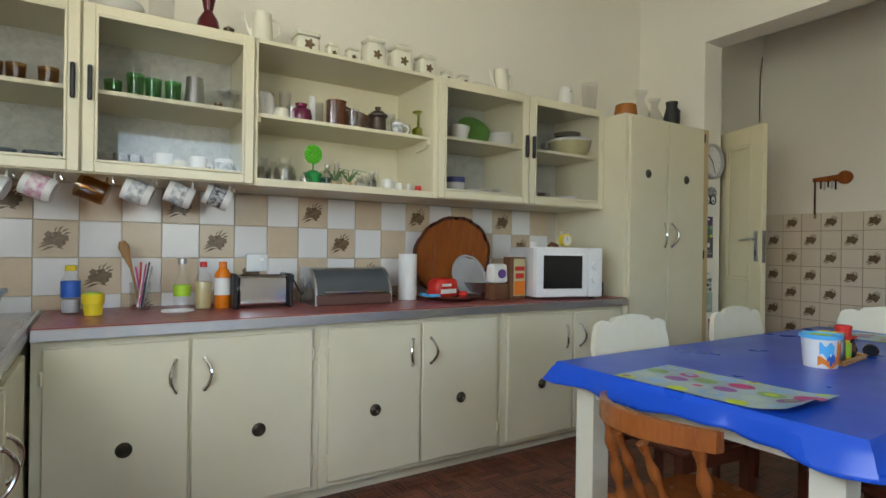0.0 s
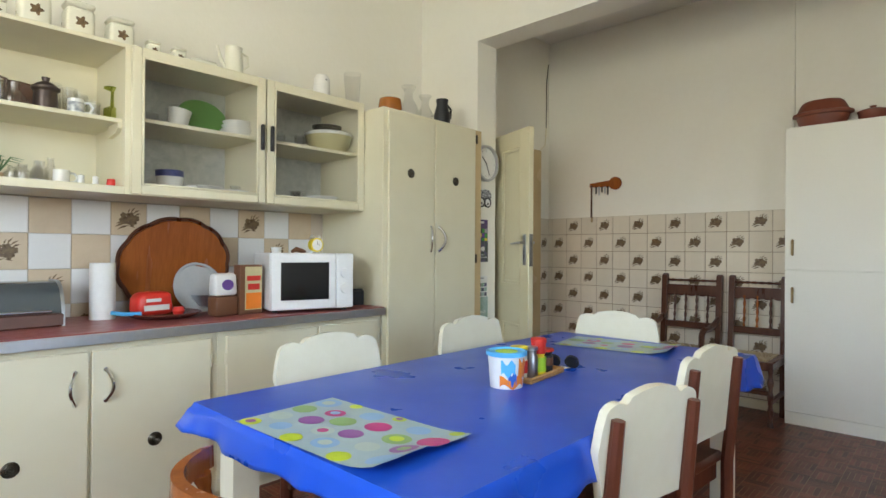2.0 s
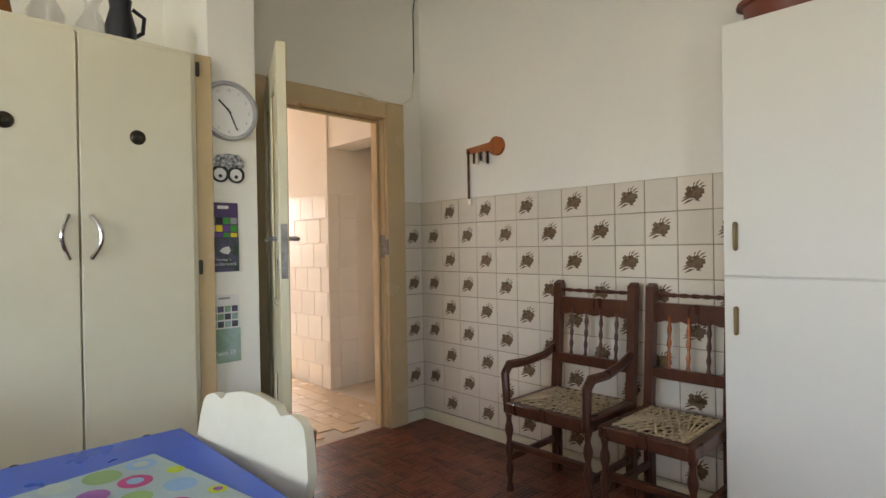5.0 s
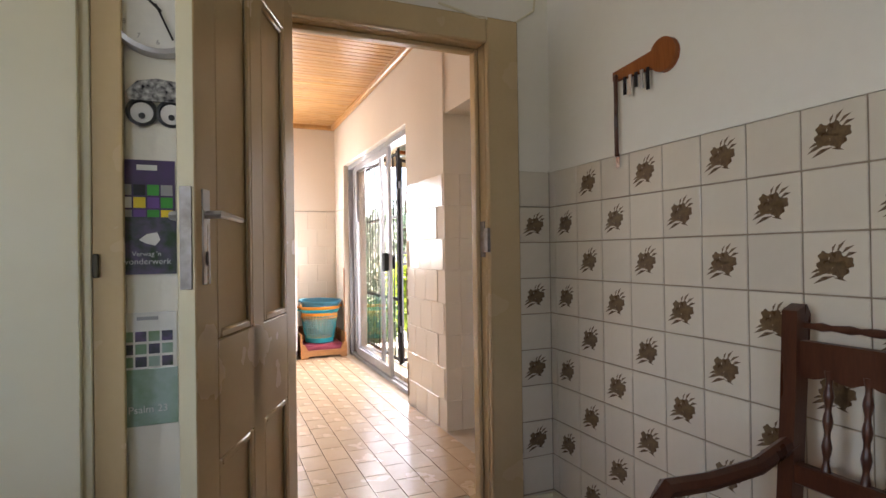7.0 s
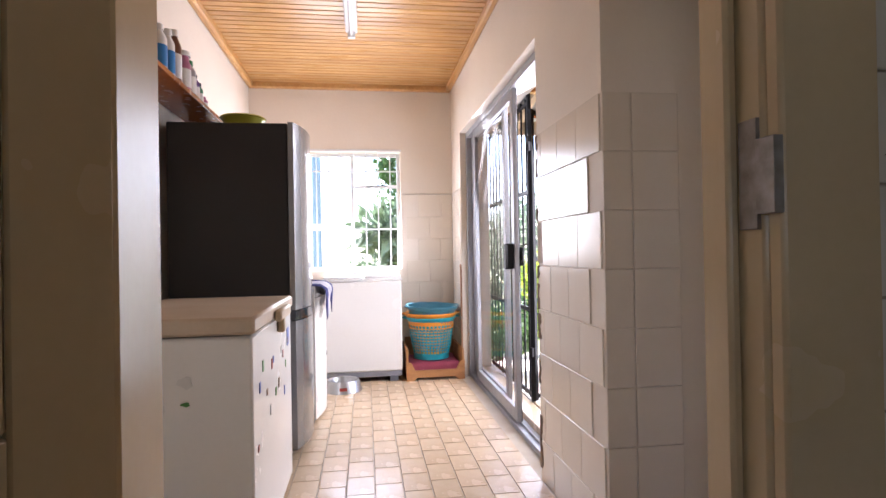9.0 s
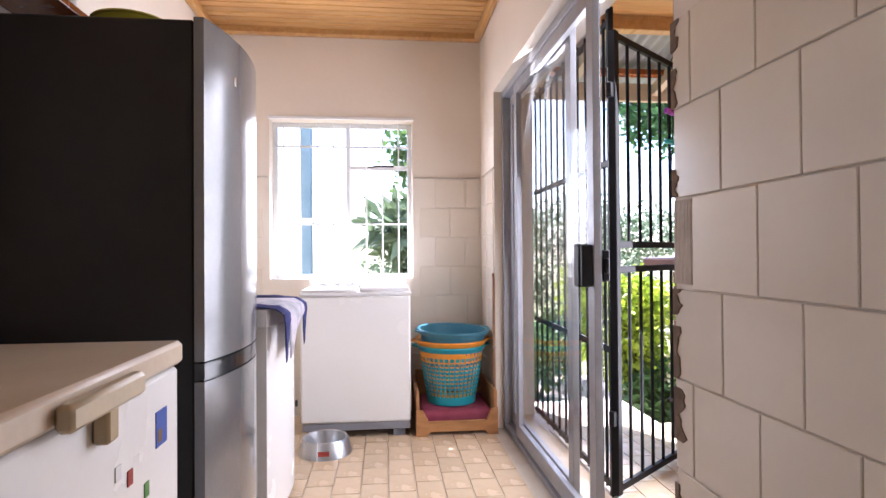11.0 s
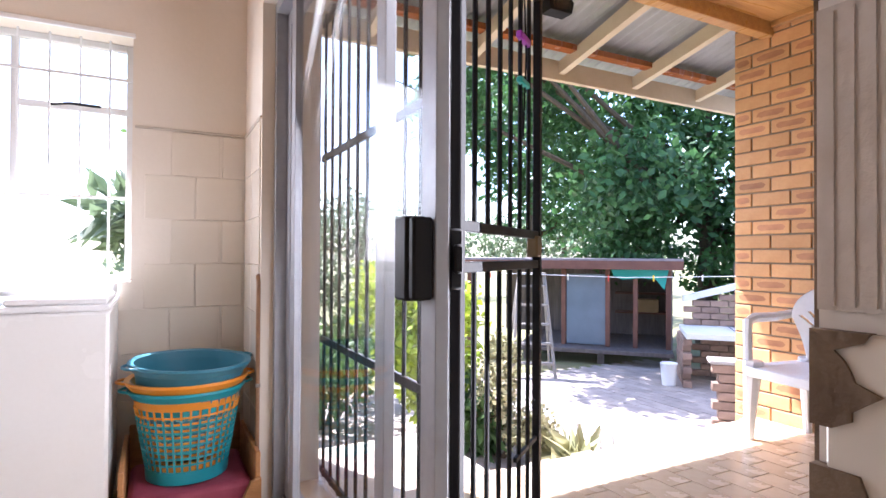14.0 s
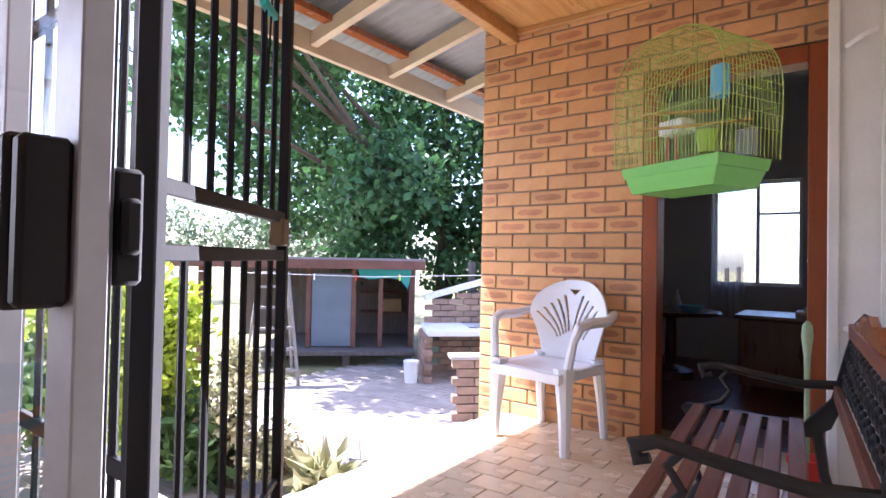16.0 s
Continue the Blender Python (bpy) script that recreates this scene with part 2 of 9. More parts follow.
def slab(outline, z0, z1, bm=None, m=None):
    """An outline in x and y, extruded from z0 to z1, then laid by m."""
    bm = bm or bmesh.new()
    m = m or Matrix()
    lo = [bm.verts.new(m @ Vector((x, y, z0))) for x, y in outline]
    hi = [bm.verts.new(m @ Vector((x, y, z1))) for x, y in outline]
    bm.faces.new(lo[::-1])
    bm.faces.new(hi)
    k = len(lo)
    for i in range(k):
        bm.faces.new((lo[i], lo[(i + 1) % k], hi[(i + 1) % k], hi[i]))
    return bm


UPRIGHT_X = Matrix(((0, 0, 1, 0), (1, 0, 0, 0), (0, 1, 0, 0), (0, 0, 0, 1)))   # outline lies in y and z, thickness along x
UPRIGHT_Y = Matrix(((1, 0, 0, 0), (0, 0, 1, 0), (0, 1, 0, 0), (0, 0, 0, 1)))   # outline lies in x and z, thickness along y


def smooth_mesh(me, angle=38):
    for p in me.polygons:
        p.use_smooth = True
    me.set_sharp_from_angle(angle=radians(angle))


def to_mesh(name, bm, mats, smooth=True):
    me = bpy.data.meshes.new(name)
    bmesh.ops.recalc_face_normals(bm, faces=bm.faces[:])
    bm.to_mesh(me)
    bm.free()
    for mt in mats if isinstance(mats, (list, tuple)) else [mats]:
        me.materials.append(mt)
    if smooth:
        smooth_mesh(me)
    return me


def part(name, bm, mats, parent, label="", m=None):
    ob = new(name, bm if isinstance(bm, bpy.types.Mesh) else to_mesh(name, bm, mats))
    ob.parent = parent
    if m is not None:
        ob.matrix_basis = m
    return tagged(ob, label)


def thing(name, label, category, m=None, group=""):
    ob = new(name)
    ob.empty_display_size = 0.05
    if m is not None:
        ob.matrix_basis = m
    return tagged(ob, label, category, group)


def solid(name, bm, mats, label, category, m=None, group="", kind=""):
    ob = new(name, to_mesh(name, bm, mats))
    if m is not None:
        ob.matrix_basis = m
    return tagged(ob, label, category, group, kind)


def structure(name, bm, mats, label="", category=""):
    return tagged(new(name, to_mesh(name, bm, mats, smooth=False)), label, category or name.split("_")[0], "", "structure")


# ---------------------------------------------------------------- the shell of the house
H = 3.15
LH = 2.65
KY0, KX0 = -2.9, -0.9
TW = 5.155      # tiled wall
DW = 2.66       # wall with the laundry door
CW = 2.80       # wall behind the counter
LX0, LX1, LY1 = 3.28, 5.14, 7.19

floor = structure("floor", boxes((KX0 - 0.2, KY0 - 0.2, -0.1, TW + 0.2, DW + 0.05, 0.0)), GROUT, "red-brown parquet kitchen floor of small wooden blocks")
structure("ceiling", boxes((KX0 - 0.2, KY0 - 0.2, H, TW + 0.2, CW + 0.2, H + 0.1)), CEILING_PAINT, "plain white kitchen ceiling")
structure("wall_north", boxes((KX0 - 0.2, CW, -0.1, 3.57, CW + 0.2, H)), WHITE_WALL, "white painted plaster wall behind the counter")
structure("wall_arch", boxes((3.57, 2.24, 0, 3.78, CW + 0.2, H), (3.57, KY0, 2.63, 3.78, 2.24, H), (3.57, KY0, 0, 3.78, -1.9, 2.63)), WHITE_WALL, "white plaster archway with a deep beam")
door_wall = structure("wall_door", boxes((3.78, DW, 0, 4.005, DW + 0.14, H), (4.86, DW, 0, TW, DW + 0.14, H), (4.005, DW, 2.02, 4.86, DW + 0.14, H)), WHITE_WALL, "white wall round the laundry door")
tile_wall = structure("wall_east", boxes((TW, KY0, -0.1, TW + 0.2, DW + 0.14, H)), WHITE_WALL, "white plaster wall above a tiled dado")
structure("wall_south", boxes((KX0 - 0.2, KY0 - 0.2, -0.1, 0.1, KY0, H), (1.7, KY0 - 0.2, -0.1, TW + 0.2, KY0, H), (0.1, KY0 - 0.2, -0.1, 1.7, KY0, 1.1), (0.1, KY0 - 0.2, 2.5, 1.7, KY0, H)), WHITE_WALL, "white kitchen wall with a window")
structure("wall_west", boxes((KX0 - 0.2, KY0, -0.1, KX0, -0.6, H), (KX0 - 0.2, 1.1, -0.1, KX0, CW, H), (KX0 - 0.2, -0.6, -0.1, KX0, 1.1, 1.1), (KX0 - 0.2, -0.6, 2.4, KX0, 1.1, H)), WHITE_WALL, "white kitchen wall with a window over the sink")

laundry_floor = structure("floor_laundry", boxes((LX0 - 0.1, DW + 0.05, -0.1, 6.2, LY1 + 0.1, -0.006)), GROUT_LIGHT, "tan floor tiles in the laundry")
laundry_ceiling = structure("ceiling_laundry", boxes((LX0 - 0.1, CW + 0.2, LH + 0.02, LX1 + 0.25, LY1 + 0.2, LH + 0.1), (3.78, DW + 0.14, LH + 0.02, LX1 + 0.75, CW + 0.2, LH + 0.1), (LX1 + 0.25, CW + 0.2, LH + 0.02, LX1 + 0.75, 4.0, LH + 0.1)), PINE, "varnished knotty pine board ceiling")
structure("wall_laundry_west", boxes((LX0 - 0.2, CW + 0.2, -0.1, LX0, LY1 + 0.25, LH + 0.02)), PINK_WALL, "cream laundry wall")
end_wall = structure("wall_laundry_north", boxes((LX0, LY1, -0.1, 3.67, LY1 + 0.25, LH + 0.02), (4.65, LY1, -0.1, LX1 + 0.25, LY1 + 0.25, LH + 0.02), (3.67, LY1, -0.1, 4.65, LY1 + 0.25, 0.92), (3.67, LY1, 2.03, 4.65, LY1 + 0.25, LH + 0.02)), PINK_WALL, "cream laundry wall with a window")
pier_wall = structure("wall_pier", boxes((LX1 - 0.014, 3.80, -0.1, LX1 + 0.25, 4.525, LH + 0.02), (LX1, 4.525, 2.11, LX1 + 0.25, 6.72, LH + 0.02), (LX1, 6.72, -0.1, LX1 + 0.25, LY1, LH + 0.02), (LX1, DW + 0.14, 2.0, LX1 + 0.25, 3.80, LH + 0.02)), PINK_WALL, "cream wall beside the sliding door")
structure("wall_recess", boxes((LX1 + 0.55, DW + 0.14, -0.1, LX1 + 0.75, 4.0, LH + 0.02), (LX1 + 0.25, 3.80, -0.1, LX1 + 0.55, 4.0, LH + 0.02), (LX1 + 0.25, DW - 0.06, -0.1, LX1 + 0.75, DW + 0.14, LH + 0.02)), PINK_WALL, "cream recess beside the laundry door")

PZ = 0.08
BX = 7.985
porch_floor = structure("floor_porch", boxes((LX1 + 0.25, 4.0, -0.15, BX + 0.3, 6.42, PZ - 0.006)), GROUT_LIGHT, "tan tiled porch floor")
ground = structure("ground", boxes((-60, -60, -0.9, 140, 160, -0.56)), material("garden_soil", (0.22, 0.18, 0.10), 0.9, second=(0.12, 0.15, 0.05), scale=2, amount=0.9, bump=0.3, bump_scale=20), "dry garden ground with patchy grass")
brick_wall = structure("wall_brick", boxes((BX + 0.012, 5.53, -0.15, BX + 0.23, 6.55, 2.75), (BX + 0.012, 4.4, 2.04, BX + 0.23, 5.53, 2.75)), MORTAR, "tan facing-brick porch wall")
structure("wall_porch", boxes((LX1 + 0.25, 4.2, -0.15, BX + 3.0, 4.42, 2.75)), WHITE_WALL, "white house wall behind the bench")
# ---------------------------------------------------------------- kitchen: fitted cupboards
def bow_handle(length=0.1, depth=0.028, r=0.0045, side=1):
    """A bowed chrome pull, upright, standing out along -y and bowed sideways."""
    pts = []
    for k in range(13):
        a = k / 12
        pts.append((side * 0.17 * length * math.sin(a * math.pi), -depth * math.sin(a * math.pi) ** 0.7, (a - 0.5) * length))
    bm = tube(pts, [r * (1.6 if k in (0, 12) else 1 + 0.35 * math.sin(k / 12 * math.pi)) for k in range(13)], 8)
    for z in (-length / 2, length / 2):
        lathe([(0.0, 0.0), (0.009, 0.0), (0.008, 0.004), (0.0, 0.005)], 10, bm, Matrix.Translation((0, 0, z)) @ Matrix.Rotation(radians(90), 4, "X"))
    return bm


BOW = {s: to_mesh("handle", bow_handle(0.12, 0.03, 0.0055, s), CHROME) for s in (-1, 1)}
TALL_BOW = {s: to_mesh("handle", bow_handle(0.15, 0.035, 0.0065, s), CHROME) for s in (-1, 1)}
BRONZE = material("bronze_vent", (0.10, 0.085, 0.06), 0.4, 0.8, second=(0.04, 0.035, 0.03), scale=30, bump=0.1)


def vent_mesh(r=0.028):
    bm = lathe([(0, 0), (r, 0), (r, 0.003), (r * 0.86, 0.006), (r * 0.78, 0.003), (r * 0.62, 0.007), (r * 0.5, 0.003), (r * 0.34, 0.008), (r * 0.2, 0.004), (0, 0.008)], 18)
    bm.transform(Matrix.Rotation(radians(90), 4, "X"))
    return to_mesh("vent", bm, BRONZE)


VENT = vent_mesh()
HINGE = to_mesh("hinge", boxes((-0.007, -0.006, -0.025, 0.007, 0, 0.025), (-0.003, -0.011, -0.022, 0.003, -0.004, 0.022), bevel=0.0015), CREAM)


def leaf(parent, x0, x1, z0, z1, y, handle_x=None, handle_z=None, vent=None, hinge_x=None, pulls=None):
    d = part("door", boxes((x0, y - 0.019, z0, x1, y, z1), bevel=0.003), CREAM, parent)
    if handle_x is not None:
        part("handle", (pulls or BOW)[-1 if handle_x > (x0 + x1) / 2 else 1], None, d, "bowed chrome pull", pose(handle_x, y - 0.019, handle_z))
    if vent:
        part("vent", VENT, None, d, "round bronze vent disc", pose(vent[0], y - 0.0185, vent[1]))
    if hinge_x is not None:
        for z in (z0 + 0.1, z1 - 0.1):
            part("hinge", HINGE, None, d, "", pose(hinge_x, y - 0.012, z))
    return d


CY = 2.20
units = [(-0.31, 0.70, (-0.276, 0.178, 0.190, 0.664), (-0.034, 0.442)), (0.70, 1.705, (0.738, 1.200, 1.212, 1.669), (0.964, 1.438)), (1.705, 2.662, (1.742, 2.218, 2.232, 2.628), (1.985, 2.43))]
for x0, x1, (a, b, c, d), (v1, v2) in units:
    u = thing("base_cabinet", "cream painted kitchen cupboard with two doors under the red worktop", "cabinet", group="base cupboards under the counter")
    part("body", boxes((x0, CY, 0.06, x1, CW - 0.005, 0.785), bevel=0.002), CREAM, u)
    part("plinth", boxes((x0, CY + 0.045, 0.0, x1, CW - 0.01, 0.06)), CREAM, u)
    leaf(u, a, b, 0.085, 0.755, CY, b - 0.045, 0.62, (v1, 0.372), a - 0.004)
    leaf(u, c, d, 0.085, 0.755, CY, c + 0.045, 0.62, (v2, 0.368), d + 0.004)
u = thing("base_cabinet", "cream cupboard under the sink worktop on the return side", "cabinet", group="base cupboards under the counter")
part("body", boxes((-0.89, 0.5, 0.06, -0.335, CW - 0.005, 0.785), bevel=0.002), CREAM, u)
part("plinth", boxes((-0.89, 0.5, 0.0, -0.38, CW - 0.01, 0.06)), CREAM, u)
for ya, yb in ((0.55, 1.15), (1.17, 1.62), (1.64, 2.10)):
    d = part("door", boxes((-0.335, ya, 0.085, -0.316, yb, 0.755), bevel=0.003), CREAM, u)
    part("handle", BOW[1], None, d, "bowed chrome pull", pose(-0.316, yb - 0.42 if ya > 1.5 else yb - 0.05, 0.56, 0, 0, 90))

top = thing("worktop", "red laminate worktop with a grey metal edging strip", "worktop")
part("slab", boxes((-0.31, 2.165, 0.787, 2.665, CW - 0.002, 0.828), bevel=0.003), COUNTER_RED, top)
part("edging", boxes((-0.31, 2.158, 0.783, 2.665, 2.166, 0.824), bevel=0.002), ALU, top, "grey aluminium edging")
STEEL = material("brushed_steel", (0.55, 0.56, 0.58), 0.3, 0.95, scale=3, amount=0.3, grain=120, bump=0.02, stretch=(20, 1, 1))
sink = thing("sink_top", "stainless steel sink top with raised rim", "sink")
part("top", boxes((-0.9, 0.48, 0.787, -0.315, CW - 0.002, 0.822), bevel=0.006), STEEL, sink)
part("rim", boxes((-0.9, 0.48, 0.822, -0.325, 0.5, 0.832), (-0.335, 0.48, 0.822, -0.318, CW - 0.02, 0.832), bevel=0.003), STEEL, sink)

# wall cupboards: glass doors and an open shelf
UY, UZ0, UZ1 = 2.378, 1.382, 2.03
SPECK = material("speckled_wallpaper", (0.62, 0.62, 0.57), 0.8, second=(0.40, 0.41, 0.38), scale=30, amount=0.5, grain=110, grain_amount=0.5, bump=0.15, bump_scale=90)


def wall_unit(x0, x1, door=True, shelf=1.715, handle=None, glazed=True):
    u = thing("wall_cabinet", "cream wall cupboard with a glazed door above the counter" if door else "open cream wall shelf filled with glassware and jars", "cabinet", group="wall cupboards")
    t = 0.018
    part("body", boxes((x0, UY, UZ0, x0 + t, CW - 0.004, UZ1), (x1 - t, UY, UZ0, x1, CW - 0.004, UZ1), (x0 + t, UY, UZ0, x1 - t, CW - 0.004, UZ0 + 0.034), (x0 + t, UY, UZ1 - t, x1 - t, CW - 0.004, UZ1), bevel=0.0015), CREAM, u)
    part("back", boxes((x0 + t, CW - 0.012, UZ0 + 0.034, x1 - t, CW - 0.005, UZ1 - t)), SPECK if door else CREAM, u, "speckled grey lining" if door else "")
    part("shelf", boxes((x0 + t, UY + 0.03, shelf - t, x1 - t, CW - 0.013, shelf), bevel=0.002), CREAM, u)
    if door:
        w, y0, y1 = 0.040, UY - 0.02, UY - 0.001
        a, b, c, d = x0 + 0.004, x1 - 0.004, UZ0 + 0.004, UZ1 - 0.004
        f = part("door", boxes((a, y0, c, a + w, y1, d), (b - w, y0, c, b, y1, d), (a + w, y0, c, b - w, y1, c + w), (a + w, y0, d - w, b - w, y1, d), bevel=0.003), CREAM, u)
        part("bead", boxes((a + w, y0 - 0.004, c + w, a + w + 0.01, y0 + 0.004, d - w), (b - w - 0.01, y0 - 0.004, c + w, b - w, y0 + 0.004, d - w), (a + w + 0.01, y0 - 0.004, c + w, b - w - 0.01, y0 + 0.004, c + w + 0.01), (a + w + 0.01, y0 - 0.004, d - w - 0.01, b - w - 0.01, y0 + 0.004, d - w), bevel=0.002), CREAM, f)
        p = part("pane", boxes((a + w, y0 + 0.007, c + w, b - w, y0 + 0.010, d - w)), PANE, f, "clear glass pane")
        p.visible_shadow = False
        if handle is not None:
            part("handle", boxes((handle - 0.008, y0 - 0.022, 1.655, handle + 0.008, y0, 1.785), bevel=0.004), BLACK_PLASTIC, f, "black strip handle")
    else:
        for xx in (x0 + t + 0.001, x1 - t - 0.019):
            part("bracket", slab([(UY + 0.03, shelf - t), (UY + 0.16, shelf - t), (UY + 0.16, shelf - 0.07), (UY + 0.06, shelf - 0.06), (UY + 0.03, shelf - 0.04)], xx, xx + 0.018, m=UPRIGHT_X), CREAM, u)
    return u


wall_unit(-0.86, -0.18, handle=-0.207)
wall_unit(-0.18, 0.453, handle=-0.153)
wall_unit(0.453, 1.392, door=False, shelf=1.71)
wall_unit(1.392, 2.025, handle=1.998, shelf=1.73)
wall_unit(2.025, 2.664, handle=2.052, shelf=1.73)

tall = thing("tall_cupboard", "tall cream pantry cupboard with two doors", "cupboard")
part("body", boxes((2.668, 2.195, 0.05, 3.50, CW - 0.004, 1.985), bevel=0.003), CREAM, tall)
part("plinth", boxes((2.68, 2.23, 0.0, 3.49, CW - 0.01, 0.05)), CREAM, tall)
part("side_trim", boxes((3.5005, 2.20, 0.0, 3.569, 2.232, 1.985), bevel=0.003), CREAM_DOOR, tall, "tan wooden filler strip")
leaf(tall, 2.700, 3.080, 0.075, 1.965, 2.195, 3.047, 1.225, (2.872, 1.615), 2.694, TALL_BOW)
leaf(tall, 3.086, 3.478, 0.075, 1.965, 2.195, 3.118, 1.225, (3.275, 1.605), None, TALL_BOW)
for xx, zz in ((2.88, 0.436), (3.285, 0.436)):
    part("vent", VENT, None, tall, "round bronze vent disc", pose(xx, 2.1765, zz))

# ---------------------------------------------------------------- tiled walls
TP = 0.1545


def tile_mesh(name, mat, w, h, flower=False, thick=0.006):
    """An upright tile facing -y, centred, with softened edges; a printed spray of flowers on some."""
    bm = bmesh.new()
    box(bm, -w / 2, -thick, -h / 2, w / 2, 0, h / 2, bevel=0.0018)
    motif = []
    if flower:
        y = -thick - 0.0006
        def blob(cx, cz, r, k, wob):
            vs = [bm.verts.new((cx + r * (1 + wob * math.cos(5 * a + cx * 90)) * math.cos(a), y, cz + r * (1 + wob * math.cos(5 * a + cx * 90)) * math.sin(a))) for a in (2 * math.pi * i / k for i in range(k))]
            motif.append(bm.faces.new(vs[::-1]))
        s = h / 0.15 * 1.22
        for cx, cz, r in ((-0.018, -0.006, 0.016), (0.010, -0.012, 0.016), (0.004, 0.010, 0.015), (-0.020, 0.013, 0.011), (0.024, 0.002, 0.012)):
            blob(cx * s, cz * s, r * s, 20, 0.15)
        for x0, z0, x1, z1, wd in ((-0.05, -0.032, -0.012, -0.018, 0.004), (-0.042, -0.042, 0.002, -0.024, 0.004), (-0.046, -0.020, -0.02, -0.012, 0.003), (0.004, 0.02, 0.022, 0.046, 0.003), (0.012, 0.018, 0.038, 0.036, 0.003), (0.018, 0.012, 0.042, 0.022, 0.0035), (-0.002, -0.028, 0.022, -0.034, 0.003), (-0.004, 0.02, 0.004, 0.04, 0.0025)):
            d = Vector((x1 - x0, 0, z1 - z0)).normalized()
            q = Vector((-d.z, 0, d.x)) * wd * s
            a, b = Vector((x0 * s, y, z0 * s)), Vector((x1 * s, y, z1 * s))
            mid = (a + b) / 2 + q * 0.8
            vs = [bm.verts.new(p) for p in (a, mid - q, b, mid + q)]
            motif.append(bm.faces.new(vs))
    bm.normal_update()
    for f in motif:
        f.material_index = 1
        if f.normal.y > 0:
            f.normal_flip()
    me = bpy.data.meshes.new(name)
    bm.normal_update()
    bm.to_mesh(me)
    bm.free()
    me.materials.append(mat)
    me.materials.append(MOTIF)
    return me


T_PLAIN = tile_mesh("tile", TILE, TP - 0.004, TP - 0.004)
T_FLOWER = tile_mesh("tile", TILE, TP - 0.004, TP - 0.004, True)
BP = 0.163
B_WHITE = tile_mesh("tile", TILE_WHITE, BP - 0.003, BP - 0.003)
B_TAN = tile_mesh("tile", TILE_TAN, BP - 0.003, BP - 0.003)
B_FLOWER = tile_mesh("tile", TILE_TAN, BP - 0.003, BP - 0.003, True)

structure("grout_dado", boxes((TW - 0.003, KY0, 0.07, TW, DW, 1.467), (4.985, DW - 0.003, 0.07, TW - 0.003, DW, 1.467)), GROUT, "brown grout behind the dado tiles", "wall")
structure("grout_backsplash", boxes((KX0, CW - 0.003, 0.82, 2.667, CW, 1.40)), GROUT_LIGHT, "grout behind the backsplash tiles", "wall")
structure("baseboard", boxes((TW - 0.018, KY0, 0, TW, DW, 0.068), (4.99, DW - 0.018, 0, TW - 0.018, DW, 0.068), bevel=0.004), CREAM, "cream painted skirting board", "baseboard")
structure("trim_pipe", boxes((TW - 0.03, 0.62, 1.47, TW, 0.65, H), (TW - 0.012, KY0, 1.467, TW, DW, 1.474)), WHITE_WALL, "white painted cable pipe on the wall", "trim")

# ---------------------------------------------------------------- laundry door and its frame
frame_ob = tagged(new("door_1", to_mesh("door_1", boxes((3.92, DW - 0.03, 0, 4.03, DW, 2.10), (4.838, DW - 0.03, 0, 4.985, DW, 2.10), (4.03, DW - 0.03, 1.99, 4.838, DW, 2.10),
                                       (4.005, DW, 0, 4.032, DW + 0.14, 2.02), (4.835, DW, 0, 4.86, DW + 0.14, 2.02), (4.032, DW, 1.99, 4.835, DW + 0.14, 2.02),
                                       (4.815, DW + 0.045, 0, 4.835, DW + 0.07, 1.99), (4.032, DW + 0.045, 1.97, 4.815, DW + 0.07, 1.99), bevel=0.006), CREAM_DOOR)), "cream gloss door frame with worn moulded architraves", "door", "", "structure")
part("strike_plate", boxes((4.828, DW + 0.004, 1.10, 4.8345, DW + 0.04, 1.25), (4.826, DW - 0.031, 1.12, 4.840, DW + 0.004, 1.22), bevel=0.001), WORN_STEEL, frame_ob, "worn steel strike plate")
door = thing("panel_door", "open four-panel cream door, one face coloured tan for its warm shade", "door", pose(4.03, DW - 0.035, 0, 0, 0, 247.5) @ Matrix.Diagonal((1.02, 1, 1, 1)))
part("stiles", boxes((0, -0.02, 0.01, 0.11, 0.02, 2.005), (0.67, -0.02, 0.01, 0.78, 0.02, 2.005), (0.345, -0.02, 0.2, 0.435, 0.02, 1.9), bevel=0.003), [CREAM_DOOR, DOOR_LIT], door)
part("rails", boxes((0.11, -0.02, 0.01, 0.67, 0.02, 0.22), (0.11, -0.02, 0.645, 0.67, 0.02, 0.925), (0.11, -0.02, 1.88, 0.67, 0.02, 2.005), bevel=0.003), [CREAM_DOOR, DOOR_LIT], door)
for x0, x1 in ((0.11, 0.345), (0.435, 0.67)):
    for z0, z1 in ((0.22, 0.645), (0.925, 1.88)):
        pn = part("panel", boxes((x0, -0.007, z0, x1, 0.007, z1)), [CREAM_DOOR, DOOR_LIT], door)
        part("moulding", boxes(*[r for s in (-1, 1) for r in ((x0, s * 0.014 - 0.006, z0, x0 + 0.022, s * 0.014 + 0.006, z1), (x1 - 0.022, s * 0.014 - 0.006, z0, x1, s * 0.014 + 0.006, z1), (x0 + 0.022, s * 0.014 - 0.006, z0, x1 - 0.022, s * 0.014 + 0.006, z0 + 0.022), (x0 + 0.022, s * 0.014 - 0.006, z1 - 0.022, x1 - 0.022, s * 0.014 + 0.006, z1))], bevel=0.005), [CREAM_DOOR, DOOR_LIT], pn)
# kitchen face and free edge take the lit cream; the rest stays shade-tan
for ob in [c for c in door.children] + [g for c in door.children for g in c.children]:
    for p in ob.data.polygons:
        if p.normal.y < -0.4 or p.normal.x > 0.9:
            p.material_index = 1
